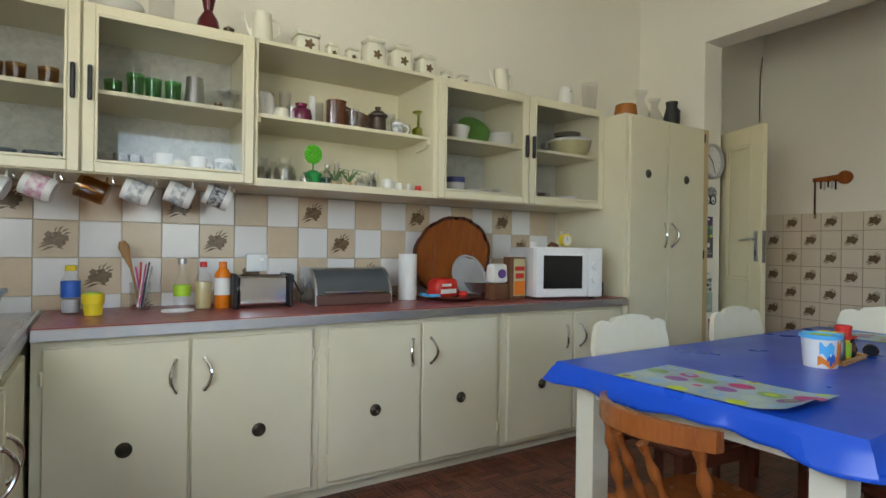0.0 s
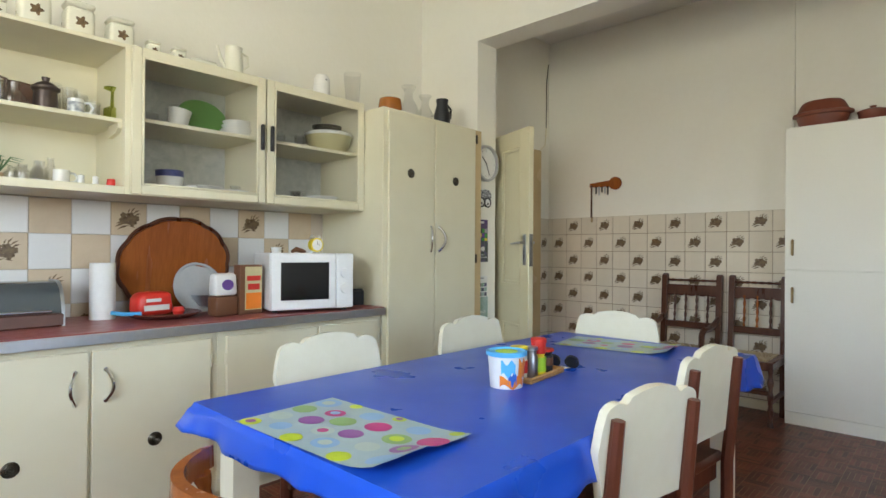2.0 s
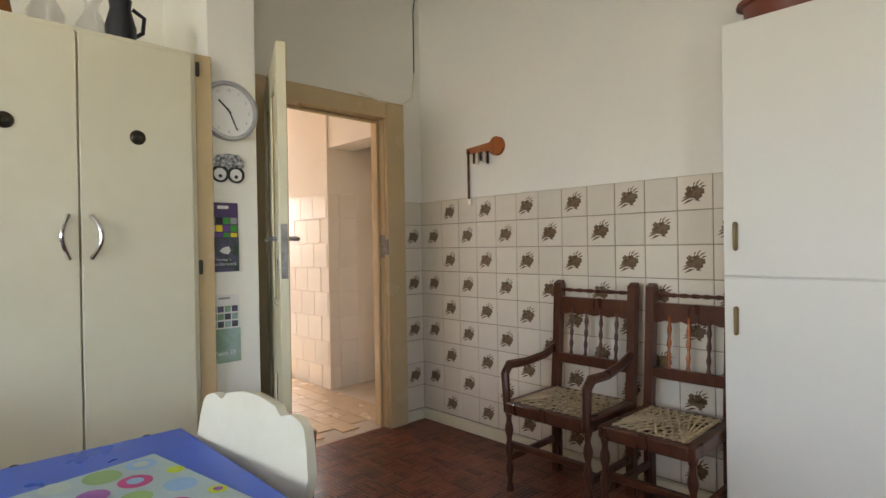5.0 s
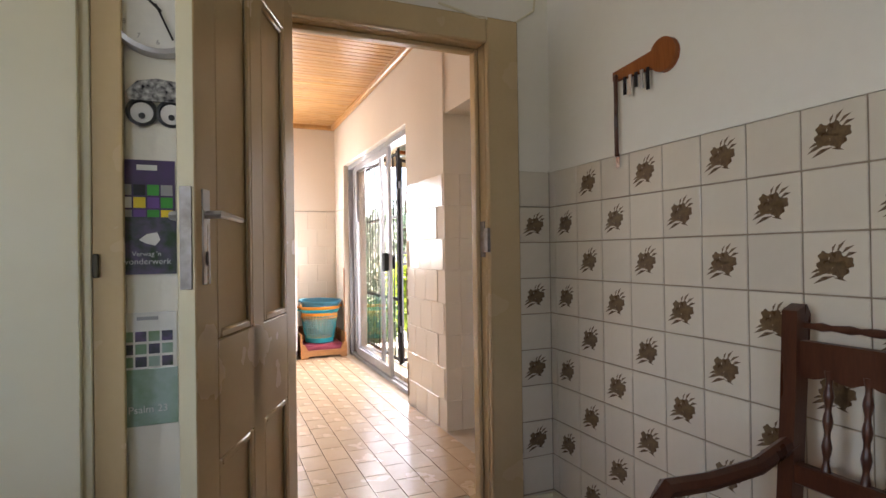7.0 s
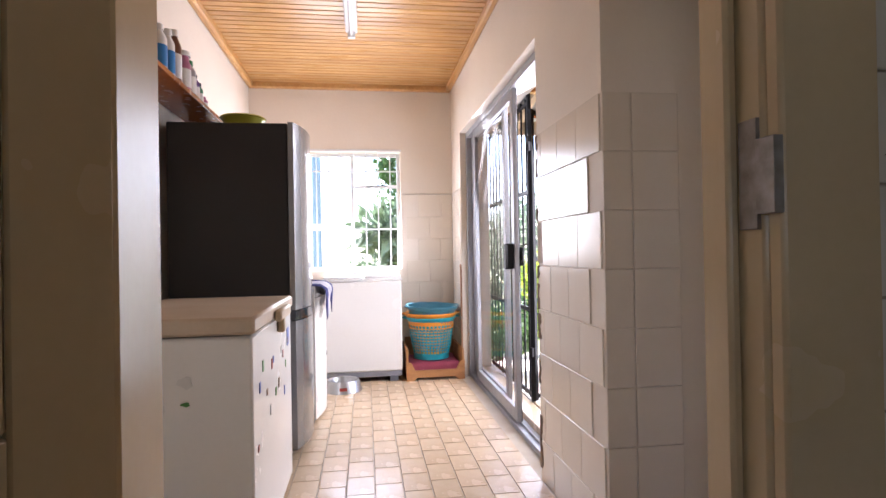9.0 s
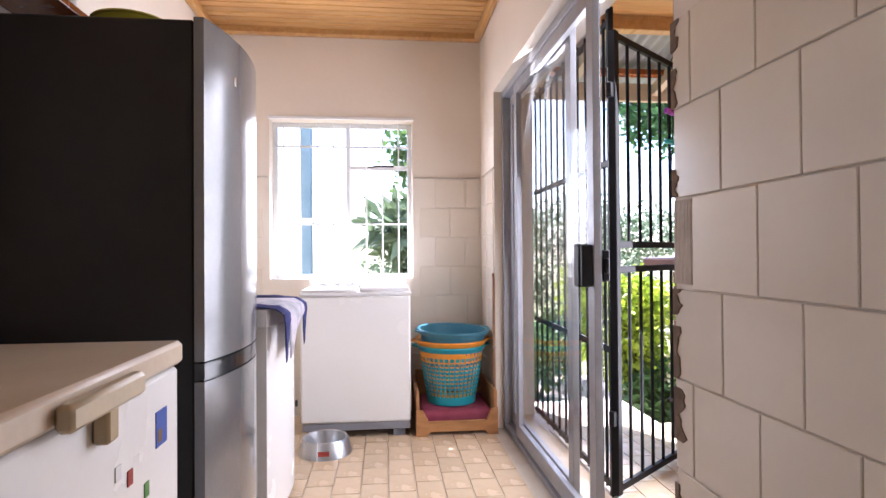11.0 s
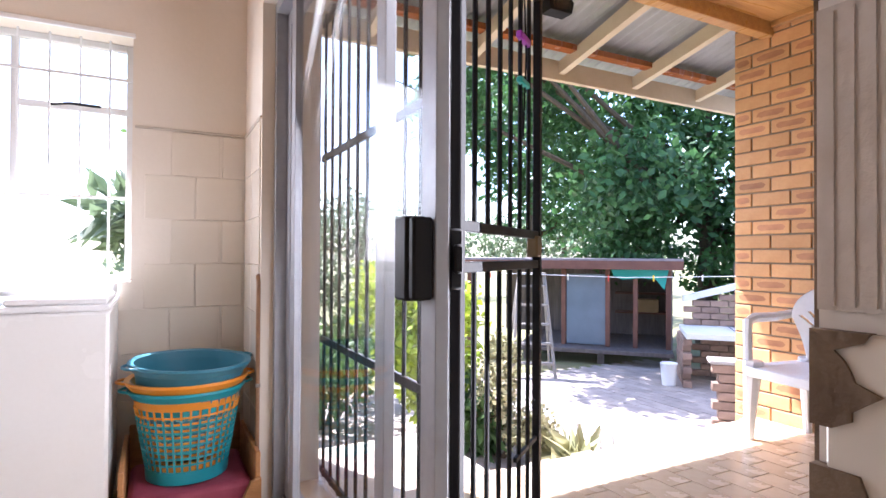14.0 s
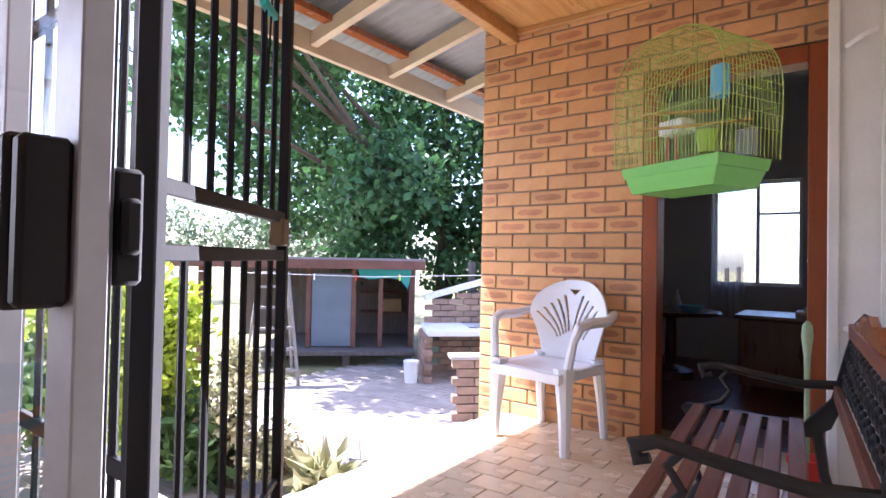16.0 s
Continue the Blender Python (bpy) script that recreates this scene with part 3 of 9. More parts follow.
for s in (-1, 1):
    pl = part("lock_plate", boxes((0.712, s * 0.02 - 0.003, 1.058, 0.75, s * 0.02 + 0.003, 1.268), bevel=0.002), STEEL, door, "brushed steel lock plate")
    part("lever", tube([(0.731, s * 0.02, 1.212), (0.731, s * 0.055, 1.212), (0.715, s * 0.062, 1.21), (0.62, s * 0.06, 1.205)], [0.009, 0.009, 0.008, 0.006], 8), STEEL, pl)
    part("keyhole", boxes((0.727, s * 0.0235 - 0.001, 1.10, 0.735, s * 0.0235 + 0.001, 1.13)), BLACK_METAL, pl)
part("lock_edge", boxes((0.776, -0.013, 1.05, 0.783, 0.013, 1.27), bevel=0.001), WORN_STEEL, door, "worn steel lock face plate")


# ---------------------------------------------------------------- table and chairs
def tablecloth():
    """The oilcloth: a flat top with a hanging edge that ripples more towards its hem."""
    bm = bmesh.new()
    x0, x1, y0, y1, zt = 1.225, 3.12, 0.38, 1.285, 0.730
    rim = []
    n = 66
    for (ax, ay), (bx, by), k in (((x0, y0), (x1, y0), n), ((x1, y0), (x1, y1), n // 2), ((x1, y1), (x0, y1), n), ((x0, y1), (x0, y0), n // 2)):
        for i in range(k):
            rim.append((ax + (bx - ax) * i / k, ay + (by - ay) * i / k))
    cx, cy = (x0 + x1) / 2, (y0 + y1) / 2
    rings = [[bm.verts.new((x, y, zt)) for x, y in rim]]
    levels = 7
    for lv in range(1, levels + 1):
        f = lv / levels
        ring = []
        for i, (x, y) in enumerate(rim):
            ex = -1 if abs(x - x0) < 1e-6 else (1 if abs(x - x1) < 1e-6 else 0)
            ey = -1 if abs(y - y0) < 1e-6 else (1 if abs(y - y1) < 1e-6 else 0)
            corner = min(abs(x - x0), abs(x - x1)) + min(abs(y - y0), abs(y - y1))
            near = max(0.0, 1 - (min(abs(x - x0), abs(x - x1)) if ey else min(abs(y - y0), abs(y - y1))) / 0.16)
            nx, ny = (ex, ey) if not (ex and ey) else (ex * 0.7, ey * 0.7)
            wave = 0.007 * math.sin(i * 0.55 + 1.1 * math.sin(i * 0.17)) + 0.009 * abs(math.sin(i * 0.62 + 0.8 * math.sin(i * 0.3))) ** 3
            out = (0.006 * min(1, f * 4) + f * (0.012 + wave * f + 0.025 * near))
            drop = (0.066 + 0.035 * min(1, (x - x0) / 0.2) + 0.009 * math.sin(i * 0.33) + 0.003 * math.sin(i * 1.1) + 0.008 * near) * f
            if f < 0.2:
                out, drop = 0.008, 0.012
            ring.append(bm.verts.new((x + nx * out, y + ny * out, zt - drop)))
        rings.append(ring)
    k = len(rim)
    bm.faces.new(rings[0])
    for a, b in zip(rings, rings[1:]):
        for i in range(k):
            bm.faces.new((a[i], a[(i + 1) % k], b[(i + 1) % k], b[i]))
    return bm


tb = thing("dining_table", "long cream-legged dining table under a blue oilcloth", "table")
part("tabletop", boxes((1.235, 0.39, 0.692, 3.11, 1.275, 0.726), bevel=0.004), CHAIR_CREAM, tb)
part("apron", boxes((1.29, 0.45, 0.62, 3.06, 0.47, 0.692), (1.29, 1.215, 0.62, 3.06, 1.235, 0.692), (1.29, 0.47, 0.62, 1.31, 1.215, 0.692), (3.04, 0.47, 0.62, 3.06, 1.215, 0.692)), CHAIR_CREAM, tb)
for xx in (1.28, 3.0):
    for yy in (0.44, 1.17):
        part("leg", slab([(xx, yy), (xx + 0.075, yy), (xx + 0.075, yy + 0.075), (xx, yy + 0.075)], 0.0, 0.693), CHAIR_CREAM, tb)
cloth = solid("tablecloth", tablecloth(), BLUE_CLOTH, "glossy blue oilcloth hanging in ripples over the table", "tablecloth")
md = cloth.modifiers.new("thickness", "SOLIDIFY")
md.thickness, md.offset = 0.002, 1


def scallop(w, h, n=40):
    """The outline of a chair back: rounded shoulders and a raised middle with small steps."""
    pts = [(-w * 0.40, 0.0), (w * 0.40, 0.0)]
    for i in range(n + 1):
        a = 1 - 2 * i / n
        s = abs(a)
        if s > 0.86:
            q = (s - 0.86) / 0.14
            z = h * (0.90 - 0.34 * q ** 2)
        elif s > 0.52:
            z = h * (0.90 + 0.035 * math.sin((0.86 - s) / 0.34 * math.pi))
        elif s > 0.47:
            z = h * (0.90 + 0.06 * (0.52 - s) / 0.05)
        else:
            z = h * (0.96 + 0.05 * math.cos(s / 0.47 * math.pi / 2))
        pts.append((a * w / 2, z))
    return pts


def cream_chair():
    c = thing("dining_chair", "cream painted dining chair with scalloped back and dark posts", "chair", group="chairs round the table")
    # the chair faces +y; its back stands at y = 0
    part("seat", boxes((-0.20, 0.02, 0.43, 0.20, 0.42, 0.465), bevel=0.012), RED_WOOD, c, "dark wooden seat")
    for xx in (-0.19, 0.155):
        part("leg", slab([(xx, 0.37), (xx + 0.035, 0.37), (xx + 0.035, 0.405), (xx, 0.405)], 0, 0.43), RED_WOOD, c)
    for xx in (-0.165, 0.165):
        part("post", tube([(xx, 0.0, 0.0), (xx, 0.0, 0.45), (xx * 0.98, -0.035, 0.80)], [0.020, 0.021, 0.016], 8), RED_WOOD, c, "dark red-brown wooden post")
    bm = slab(scallop(0.42, 0.30), -0.011, 0.011, m=Matrix.Translation((0, 0.01, 0.555)) @ Matrix.Rotation(radians(5), 4, "X") @ UPRIGHT_Y)
    es = [e for e in bm.edges if len(e.link_faces) == 2 and e.calc_face_angle(0) > 1.2]
    bmesh.ops.bevel(bm, geom=es, offset=0.003, segments=1, affect="EDGES")
    part("backrest", bm, CHAIR_CREAM, c, "cream scalloped back panel with chipped edges")
    part("back_rail", boxes((-0.18, 0.04, 0.37, 0.18, 0.06, 0.43)), RED_WOOD, c)
    part("front_rail", boxes((-0.18, 0.37, 0.37, 0.18, 0.39, 0.43)), RED_WOOD, c)
    return c


ch = cream_chair()
ch.matrix_basis = pose(1.742, 1.385, 0, 0, 0, 175)
copy_thing(ch, pose(2.507, 1.375, 0, 0, 0, 179))
copy_thing(ch, pose(3.17, 1.01, 0, 0, 0, 98))
copy_thing(ch, pose(1.915, 0.325, 0, 0, 0, -11) @ Matrix.Diagonal((0.96, 1, 0.965, 1)))
copy_thing(ch, pose(2.45, 0.355, 0, 0, 0, -5))


def turned(z0, z1, r, beads=3):
    """The outline of a turned rod."""
    pts = [(0, z0), (r * 0.8, z0)]
    n = 20
    for i in range(n + 1):
        a = i / n
        pts.append((r * (0.78 + 0.22 * math.cos(a * beads * 2 * math.pi)), z0 + (z1 - z0) * a))
    return pts + [(0, z1)]


def orange_chair():
    c = thing("farm_chair", "orange varnished pine chair with a curved top rail on turned spindles", "chair", pose(1.13, 0.805, 0, 0, 0, -98) @ Matrix.Diagonal((0.98, 1, 0.88, 1)))
    part("seat", slab([(-0.2, 0.0), (0.2, 0.0), (0.22, 0.3), (0.18, 0.4), (-0.18, 0.4), (-0.22, 0.3)], 0.42, 0.455), ORANGE_WOOD, c)
    arc = []
    for i in range(17):
        a = (i / 16 - 0.5) * 2
        arc.append((0.20 * a, -0.02 - 0.105 * (1 - a * a)))
    bm = bmesh.new()
    rows_ = []
    for i, (x, y) in enumerate(arc):
        a = (i / 16 - 0.5) * 2
        zt = 0.80 + 0.012 * (1 - a * a)
        zb = 0.752 - 0.008 * a * a
        rows_.append([bm.verts.new(v) for v in ((x, y - 0.014, zb), (x, y + 0.014, zb), (x, y + 0.012, zt), (x, y - 0.012, zt))])
    for a, b in zip(rows_, rows_[1:]):
        for k in range(4):
            bm.faces.new((a[k], a[(k + 1) % 4], b[(k + 1) % 4], b[k]))
    bm.faces.new(rows_[0])
    bm.faces.new(rows_[-1][::-1])
    part("top_rail", bm, ORANGE_WOOD, c)
    for i in (1, 6, 10, 15):
        x, y = arc[i]
        bm = lathe(turned(0.0, 0.31, 0.02 if i in (1, 15) else 0.016, 3), 12)
        bm.transform(Matrix.Translation((x * 0.92, 0.02, 0.445)) @ Matrix.Rotation(math.atan2(0.02 - y, 0.31), 4, "X"))
        part("spindle", bm, ORANGE_WOOD, c)
    for xx in (-0.17, 0.17):
        for yy in (0.04, 0.35):
            bm = lathe(turned(0.0, 0.43, 0.02, 3), 10)
            bm.transform(Matrix.Translation((xx, yy, 0)))
            part("leg", bm, ORANGE_WOOD, c)
    return c


orange_chair()

THONG = material("leather_thong", (0.55, 0.45, 0.28), 0.7, second=(0.35, 0.26, 0.15), scale=20, amount=0.6)


def thong_chair(arms, w=0.46):
    """An old chair with turned spindles and a laced leather seat; it faces +y, its back at y = 0."""
    c = thing("thong_armchair" if arms else "thong_chair", "dark antique wooden %s with turned spindles and laced thong seat" % ("armchair" if arms else "chair"), "chair", group="antique chairs along the tiled wall")
    h = w / 2
    for s in (-1, 1):
        part("back_post", slab([(0.02, 0.0), (0.06, 0.0), (0.06, 0.42), (0.035, 0.72), (0.02, 0.97), (-0.015, 0.985), (-0.03, 0.96), (-0.005, 0.70), (0.02, 0.42)], s * h - 0.019, s * h + 0.019, m=UPRIGHT_X), DARK_WOOD, c)
        bm = lathe(turned(0.02, 0.40, 0.021, 4), 12)
        bm.transform(Matrix.Translation((s * (h + 0.005), 0.42, 0)))
        part("front_leg", bm, DARK_WOOD, c)
        part("stretcher", boxes((s * h - 0.012, 0.05, 0.16, s * h + 0.012, 0.42, 0.19), bevel=0.004), DARK_WOOD, c)
        part("side_rail", boxes((s * h - 0.022, 0.05, 0.385, s * h + 0.022, 0.445, 0.44), bevel=0.006), DARK_WOOD, c)
        if arms:
            part("arm", tube([(s * h, 0.02, 0.655), (s * h, 0.14, 0.615), (s * (h + 0.012), 0.28, 0.60), (s * (h + 0.015), 0.40, 0.605), (s * (h + 0.012), 0.435, 0.57), (s * (h + 0.008), 0.43, 0.42)], [0.02, 0.02, 0.021, 0.022, 0.021, 0.018], 8), DARK_WOOD, c, "curved wooden arm")
    part("front_rail", boxes((-h, 0.405, 0.385, h, 0.45, 0.44), bevel=0.006), DARK_WOOD, c)
    part("back_rail", boxes((-h, 0.03, 0.385, h, 0.07, 0.44), bevel=0.006), DARK_WOOD, c)
    part("cross_stretcher", boxes((-h, 0.40, 0.22, h, 0.425, 0.25), bevel=0.004), DARK_WOOD, c)
    n = 26
    edge = [(-h, 0.0), (h, 0.0)] + [(h - w * i / n, 0.075 + 0.012 * abs(math.sin(i / n * math.pi * 5))) for i in range(n + 1)]
    part("crest_rail", slab([(x, -z) for x, z in edge], -0.012, 0.012, m=Matrix.Translation((0, 0.0, 0.90)) @ UPRIGHT_Y), DARK_WOOD, c)
    bm = lathe(turned(-h, h, 0.011, 7), 10)
    bm.transform(Matrix.Translation((0, -0.005, 0.935)) @ Matrix.Rotation(radians(90), 4, "Y"))
    part("top_rod", bm, DARK_WOOD, c)
    part("lower_rail", boxes((-h, 0.015, 0.565, h, 0.04, 0.615), bevel=0.004), DARK_WOOD, c)
    for i in range(4 if arms else 3):
        k = 4 if arms else 3
        x = (i - (k - 1) / 2) * w / (k + 1)
        bm = lathe(turned(0.0, 0.23, 0.011, 4), 10)
        bm.transform(Matrix.Translation((x, 0.025, 0.61)) @ Matrix.Rotation(radians(5), 4, "X"))
        part("spindle", bm, ORANGE_WOOD if not arms and i else DARK_WOOD, c, "turned spindle")
    strands = []
    for i in range(9):
        a = -h + 0.03 + (w - 0.06) * i / 8
        strands.append([(a, 0.06, 0.440), (a, 0.25, 0.432), (a, 0.42, 0.440)])
    for i in range(8):
        y = 0.08 + 0.32 * i / 7
        strands.append([(-h + 0.02, y, 0.443), (0, y, 0.436), (h - 0.02, y, 0.443)])
    for i in range(9):
        a = -h + 0.03 + (w - 0.06) * i / 8
        for sx, z in ((0.18, 0.445), (-0.18, 0.447)):
            strands.append([(a, 0.07, z), (max(-h + 0.03, min(h - 0.03, a + sx)), 0.42, z)])
    for pts in strands:
        part("thong", tube(pts, 0.0038, 5), THONG, c, "laced pale leather thong")
    return c


thong_chair(True, 0.41).matrix_basis = pose(5.075, 1.298, 0, 0, 0, 90)
thong_chair(False, 0.34).matrix_basis = pose(5.075, 0.835, 0, 0, 0, 90)

wcab = thing("broom_cupboard", "tall narrow white melamine cupboard with two stacked doors", "cupboard")
part("body", boxes((4.918, 0.07, 0.0, TW - 0.02, 0.632, 2.0), bevel=0.002), MELAMINE, wcab)
part("plinth", boxes((4.905, 0.072, 0.0, 4.918, 0.63, 0.085)), MELAMINE, wcab)
for z0, z1, hz in ((0.088, 1.034, 0.87), (1.04, 1.998, 1.19)):
    d = part("door", boxes((4.9, 0.071, z0, 4.9175, 0.631, z1), bevel=0.002), MELAMINE, wcab)
    part("handle", boxes((4.878, 0.578, hz - 0.055, 4.9, 0.594, hz + 0.055), bevel=0.006), material("bronze_handle", (0.28, 0.2, 0.09), 0.35, 0.7), d, "brass strip handle")

TERRA = material("terracotta", (0.20, 0.055, 0.03), 0.45, second=(0.13, 0.03, 0.02), scale=8, amount=0.5, bump=0.05)


def oval(profile, sx, sy, m=None):
    bm = lathe(profile, 28)
    bm.transform((m or Matrix()) @ Matrix.Diagonal((sx, sy, 1, 1)))
    return bm


cs = thing("casserole", "brown clay roasting casserole with a domed lid", "casserole", pose(5.03, 0.44, 2.0))
part("base", oval([(0, 0), (0.75, 0), (0.85, 0.03), (0.93, 0.075), (1.06, 0.08), (1.06, 0.09), (0, 0.09)], 0.1, 0.165), TERRA, cs)
part("lid", oval([(0, 0.09), (1.04, 0.09), (1.04, 0.098), (0.9, 0.105), (0.82, 0.135), (0.72, 0.165), (0.6, 0.178), (0, 0.182)], 0.1, 0.165), TERRA, cs)
cs = thing("small_casserole", "small brown clay pot with a knobbed lid", "casserole", pose(5.02, 0.17, 2.0))
part("base", lathe([(0, 0), (0.06, 0), (0.075, 0.02), (0.08, 0.055), (0, 0.055)], 24), TERRA, cs)
part("lid", lathe([(0.083, 0.055), (0.085, 0.062), (0.05, 0.075), (0.012, 0.08), (0.018, 0.095), (0, 0.1)], 24), TERRA, cs)

bd = thing("brown_door", "open dark brown wooden door with a steel lever handle", "door")
part("leaf", boxes((4.945, -0.80, 0.008, 4.985, -0.02, 2.01), bevel=0.003), RED_WOOD, bd)
lp = part("lock_plate", boxes((4.94, -0.095, 1.11, 4.945, -0.06, 1.30), bevel=0.001), CHROME, bd, "chrome lock plate")
part("lever", tube([(4.945, -0.078, 1.235), (4.90, -0.078, 1.235), (4.893, -0.10, 1.233), (4.893, -0.19, 1.23)], [0.009, 0.009, 0.008, 0.006], 8), CHROME, lp)
BIN_RED = material("red_plastic", (0.42, 0.02, 0.02), 0.4, bump=0.02)
bn = thing("swing_bin", "narrow red plastic bin with a white lid", "bin", pose(5.06, -0.02, 0))
part("body", lathe([(0, 0), (0.062, 0), (0.07, 0.40), (0, 0.40)], 20), BIN_RED, bn)
part("lid", lathe([(0.074, 0.40), (0.074, 0.43), (0.06, 0.47), (0.03, 0.50), (0, 0.51)], 20), WHITE_PLASTIC, bn)
# ---------------------------------------------------------------- kitchen: small things
def BOTTLE(name, label, m, r, h, mat, cap, neck=0.35, shoulder=0.72, band=None, category="bottle", fill=None):
    b = thing(name, label, category, m)
    rn = r * neck
    part("body", lathe([(0, 0), (r * 0.92, 0), (r, 0.006), (r, h * shoulder), (r * 0.8, h * (shoulder + 0.07)), (rn, h * (shoulder + 0.17)), (rn, h * 0.95), (0, h * 0.95)], 20), mat, b)
    if fill:
        part("contents", lathe([(0, 0.004), (r * 0.9, 0.004), (r * 0.93, h * fill[0]), (0, h * fill[0])], 18), fill[1], b)
    if band:
        part("label", lathe([(r + 0.0006, h * band[0]), (r + 0.0016, h * band[0]), (r + 0.0016, h * band[1]), (r + 0.0006, h * band[1])], 20), band[2], b, "printed label")
    part("cap", lathe([(0, h * 0.92), (rn * 1.25, h * 0.92), (rn * 1.25, h * 1.03), (rn * 1.1, h * 1.04), (0, h * 1.04)], 14), cap, b)
    return b


PC = {n: material("item_" + n, c, 0.4, bump=0.02, scale=12, amount=0.25) for n, c in {"white": (0.76, 0.75, 0.72), "black": (0.02, 0.02, 0.022), "yellow": (0.80, 0.62, 0.03), "red": (0.60, 0.03, 0.02), "blue": (0.03, 0.12, 0.5), "sky": (0.10, 0.45, 0.80), "orange": (0.80, 0.22, 0.02), "lime": (0.40, 0.65, 0.04), "brown": (0.16, 0.07, 0.035), "grey": (0.32, 0.32, 0.33), "navy": (0.04, 0.05, 0.2), "cream": (0.76, 0.72, 0.58), "purple": (0.15, 0.07, 0.28), "pink": (0.62, 0.06, 0.28), "green": (0.05, 0.32, 0.05), "silver": (0.55, 0.55, 0.57), "olive": (0.55, 0.50, 0.28), "tan": (0.5, 0.35, 0.2)}.items()}
SZ0, CZ = UZ0 + 0.034, 0.828


def tumbler(label, m, r, h, mat, taper=0.85, name="tumbler"):
    return solid(name, lathe([(0, 0), (r * taper, 0), (r, h), (r * 0.94, h), (r * taper * 0.9, 0.008), (0, 0.008)], 16), mat, label, "glass", m)


def mug(label, m, mat, r=0.04, h=0.085, band=None, name="mug", group=""):
    b = thing(name, label, "mug", m, group)
    part("body", lathe([(0, 0), (r * 0.9, 0), (r, 0.01), (r, h), (r * 0.93, h), (r * 0.9, 0.012), (0, 0.01)], 20), mat, b)
    part("handle", tube([(r * 0.97, 0, h * 0.82), (r + 0.02, 0, h * 0.85), (r + 0.032, 0, h * 0.55), (r + 0.022, 0, h * 0.25), (r * 0.95, 0, h * 0.18)], 0.0055, 7), mat, b)
    if band:
        part("print", lathe([(r + 0.0004, h * 0.25), (r + 0.001, h * 0.25), (r + 0.001, h * 0.8), (r + 0.0004, h * 0.8)], 20), band, b, "printed pattern")
    return b


# mugs hanging under the wall cupboards
PRINT_BW = material("black_white_print", (0.02, 0.02, 0.03), 0.3, second=(0.8, 0.8, 0.8), scale=70, amount=0.7, grain_amount=0.0, bump=0)
PRINT_G = material("grey_floral_print", (0.72, 0.72, 0.7), 0.3, second=(0.1, 0.12, 0.15), scale=40, amount=0.8, bump=0)
PRINT_P = material("pink_print", (0.75, 0.72, 0.72), 0.3, second=(0.5, 0.12, 0.25), scale=40, amount=0.9, bump=0)
for x, mt, bd, lab in ((-0.389, PC["white"], None, "white mug hanging from a hook under the cupboard"), (-0.243, PC["white"], PRINT_P, "white mug with a pink print hanging from a hook"), (-0.072, AMBER_GLASS, None, "brown glass mug hanging from a hook"), (0.085, PC["white"], PRINT_G, "white mug with grey flowers hanging from a hook"), (0.242, PC["white"], PRINT_G, "white mug with grey flowers hanging from a hook"), (0.393, PC["white"], PRINT_BW, "white mug with a black leaf pattern hanging from a hook")):
    mg = mug(lab, pose(x - 0.02, 2.47, UZ0 - 0.072, 0, -68, -8), mt, 0.047, 0.105, band=bd, group="mugs on hooks")
    hk = solid("cup_hook", tube([(x, 2.47, UZ0), (x, 2.47, UZ0 - 0.015), (x + 0.006, 2.47, UZ0 - 0.024), (x + 0.012, 2.47, UZ0 - 0.016)], 0.002, 6), CHROME, "small metal cup hook under the cupboard", "hook", group="cup hooks")

# behind glass, over the sink side
for x, r, h in ((-0.393, 0.034, 0.085), (-0.291, 0.036, 0.085), (-0.463, 0.034, 0.085)):
    tumbler("amber glass tumbler behind the glass door", pose(x, 2.55, 1.715), r, h, AMBER_GLASS)
for x in (-0.327, -0.246, -0.43):
    tumbler("dark blue-grey glass bowl behind the glass door", pose(x, 2.55, SZ0), 0.045, 0.055, glass("smoke_glass", (0.62, 0.70, 0.78)), name="glass_bowl")
for x, h in ((-0.074, 0.075), (0.007, 0.115), (0.074, 0.105), (0.15, 0.105)):
    tumbler("green glass tumbler behind the glass door", pose(x, 2.55, 1.715), 0.034, h, GREEN_GLASS)
solid("shaker", lathe([(0, 0), (0.045, 0), (0.034, 0.14), (0.03, 0.14), (0.04, 0.005), (0, 0.005)], 20), STEEL, "tapered steel cocktail shaker behind the glass door", "shaker", pose(0.236, 2.55, 1.715))
tumbler("small amber spice jar behind the glass door", pose(0.332, 2.53, 1.715), 0.018, 0.04, AMBER_GLASS, name="small_jar")
for x in (0.366, 0.407):
    solid("stemmed_glass", lathe([(0, 0), (0.03, 0), (0.004, 0.008), (0.004, 0.06), (0.034, 0.085), (0.036, 0.11), (0.032, 0.11), (0, 0.07)], 18), CLEAR, "clear stemmed dessert glass behind the glass door", "glass", pose(x, 2.56, 1.715))
for x in (-0.094, -0.04, 0.013, 0.055):
    tumbler("clear glass tumbler behind the glass door", pose(x, 2.54, SZ0), 0.032, 0.075, CLEAR)
for x, mt, r in ((0.117, PC["white"], 0.036), (0.172, PC["cream"], 0.03), (0.247, PC["white"], 0.036), (0.358, PC["white"], 0.034)):
    mug("white china cup behind the glass door", pose(x, 2.53, SZ0, 0, 0, 20), mt, r * 1.1, 0.088 if r > 0.031 else 0.065, band=PRINT_G if r == 0.034 else None, name="cup")

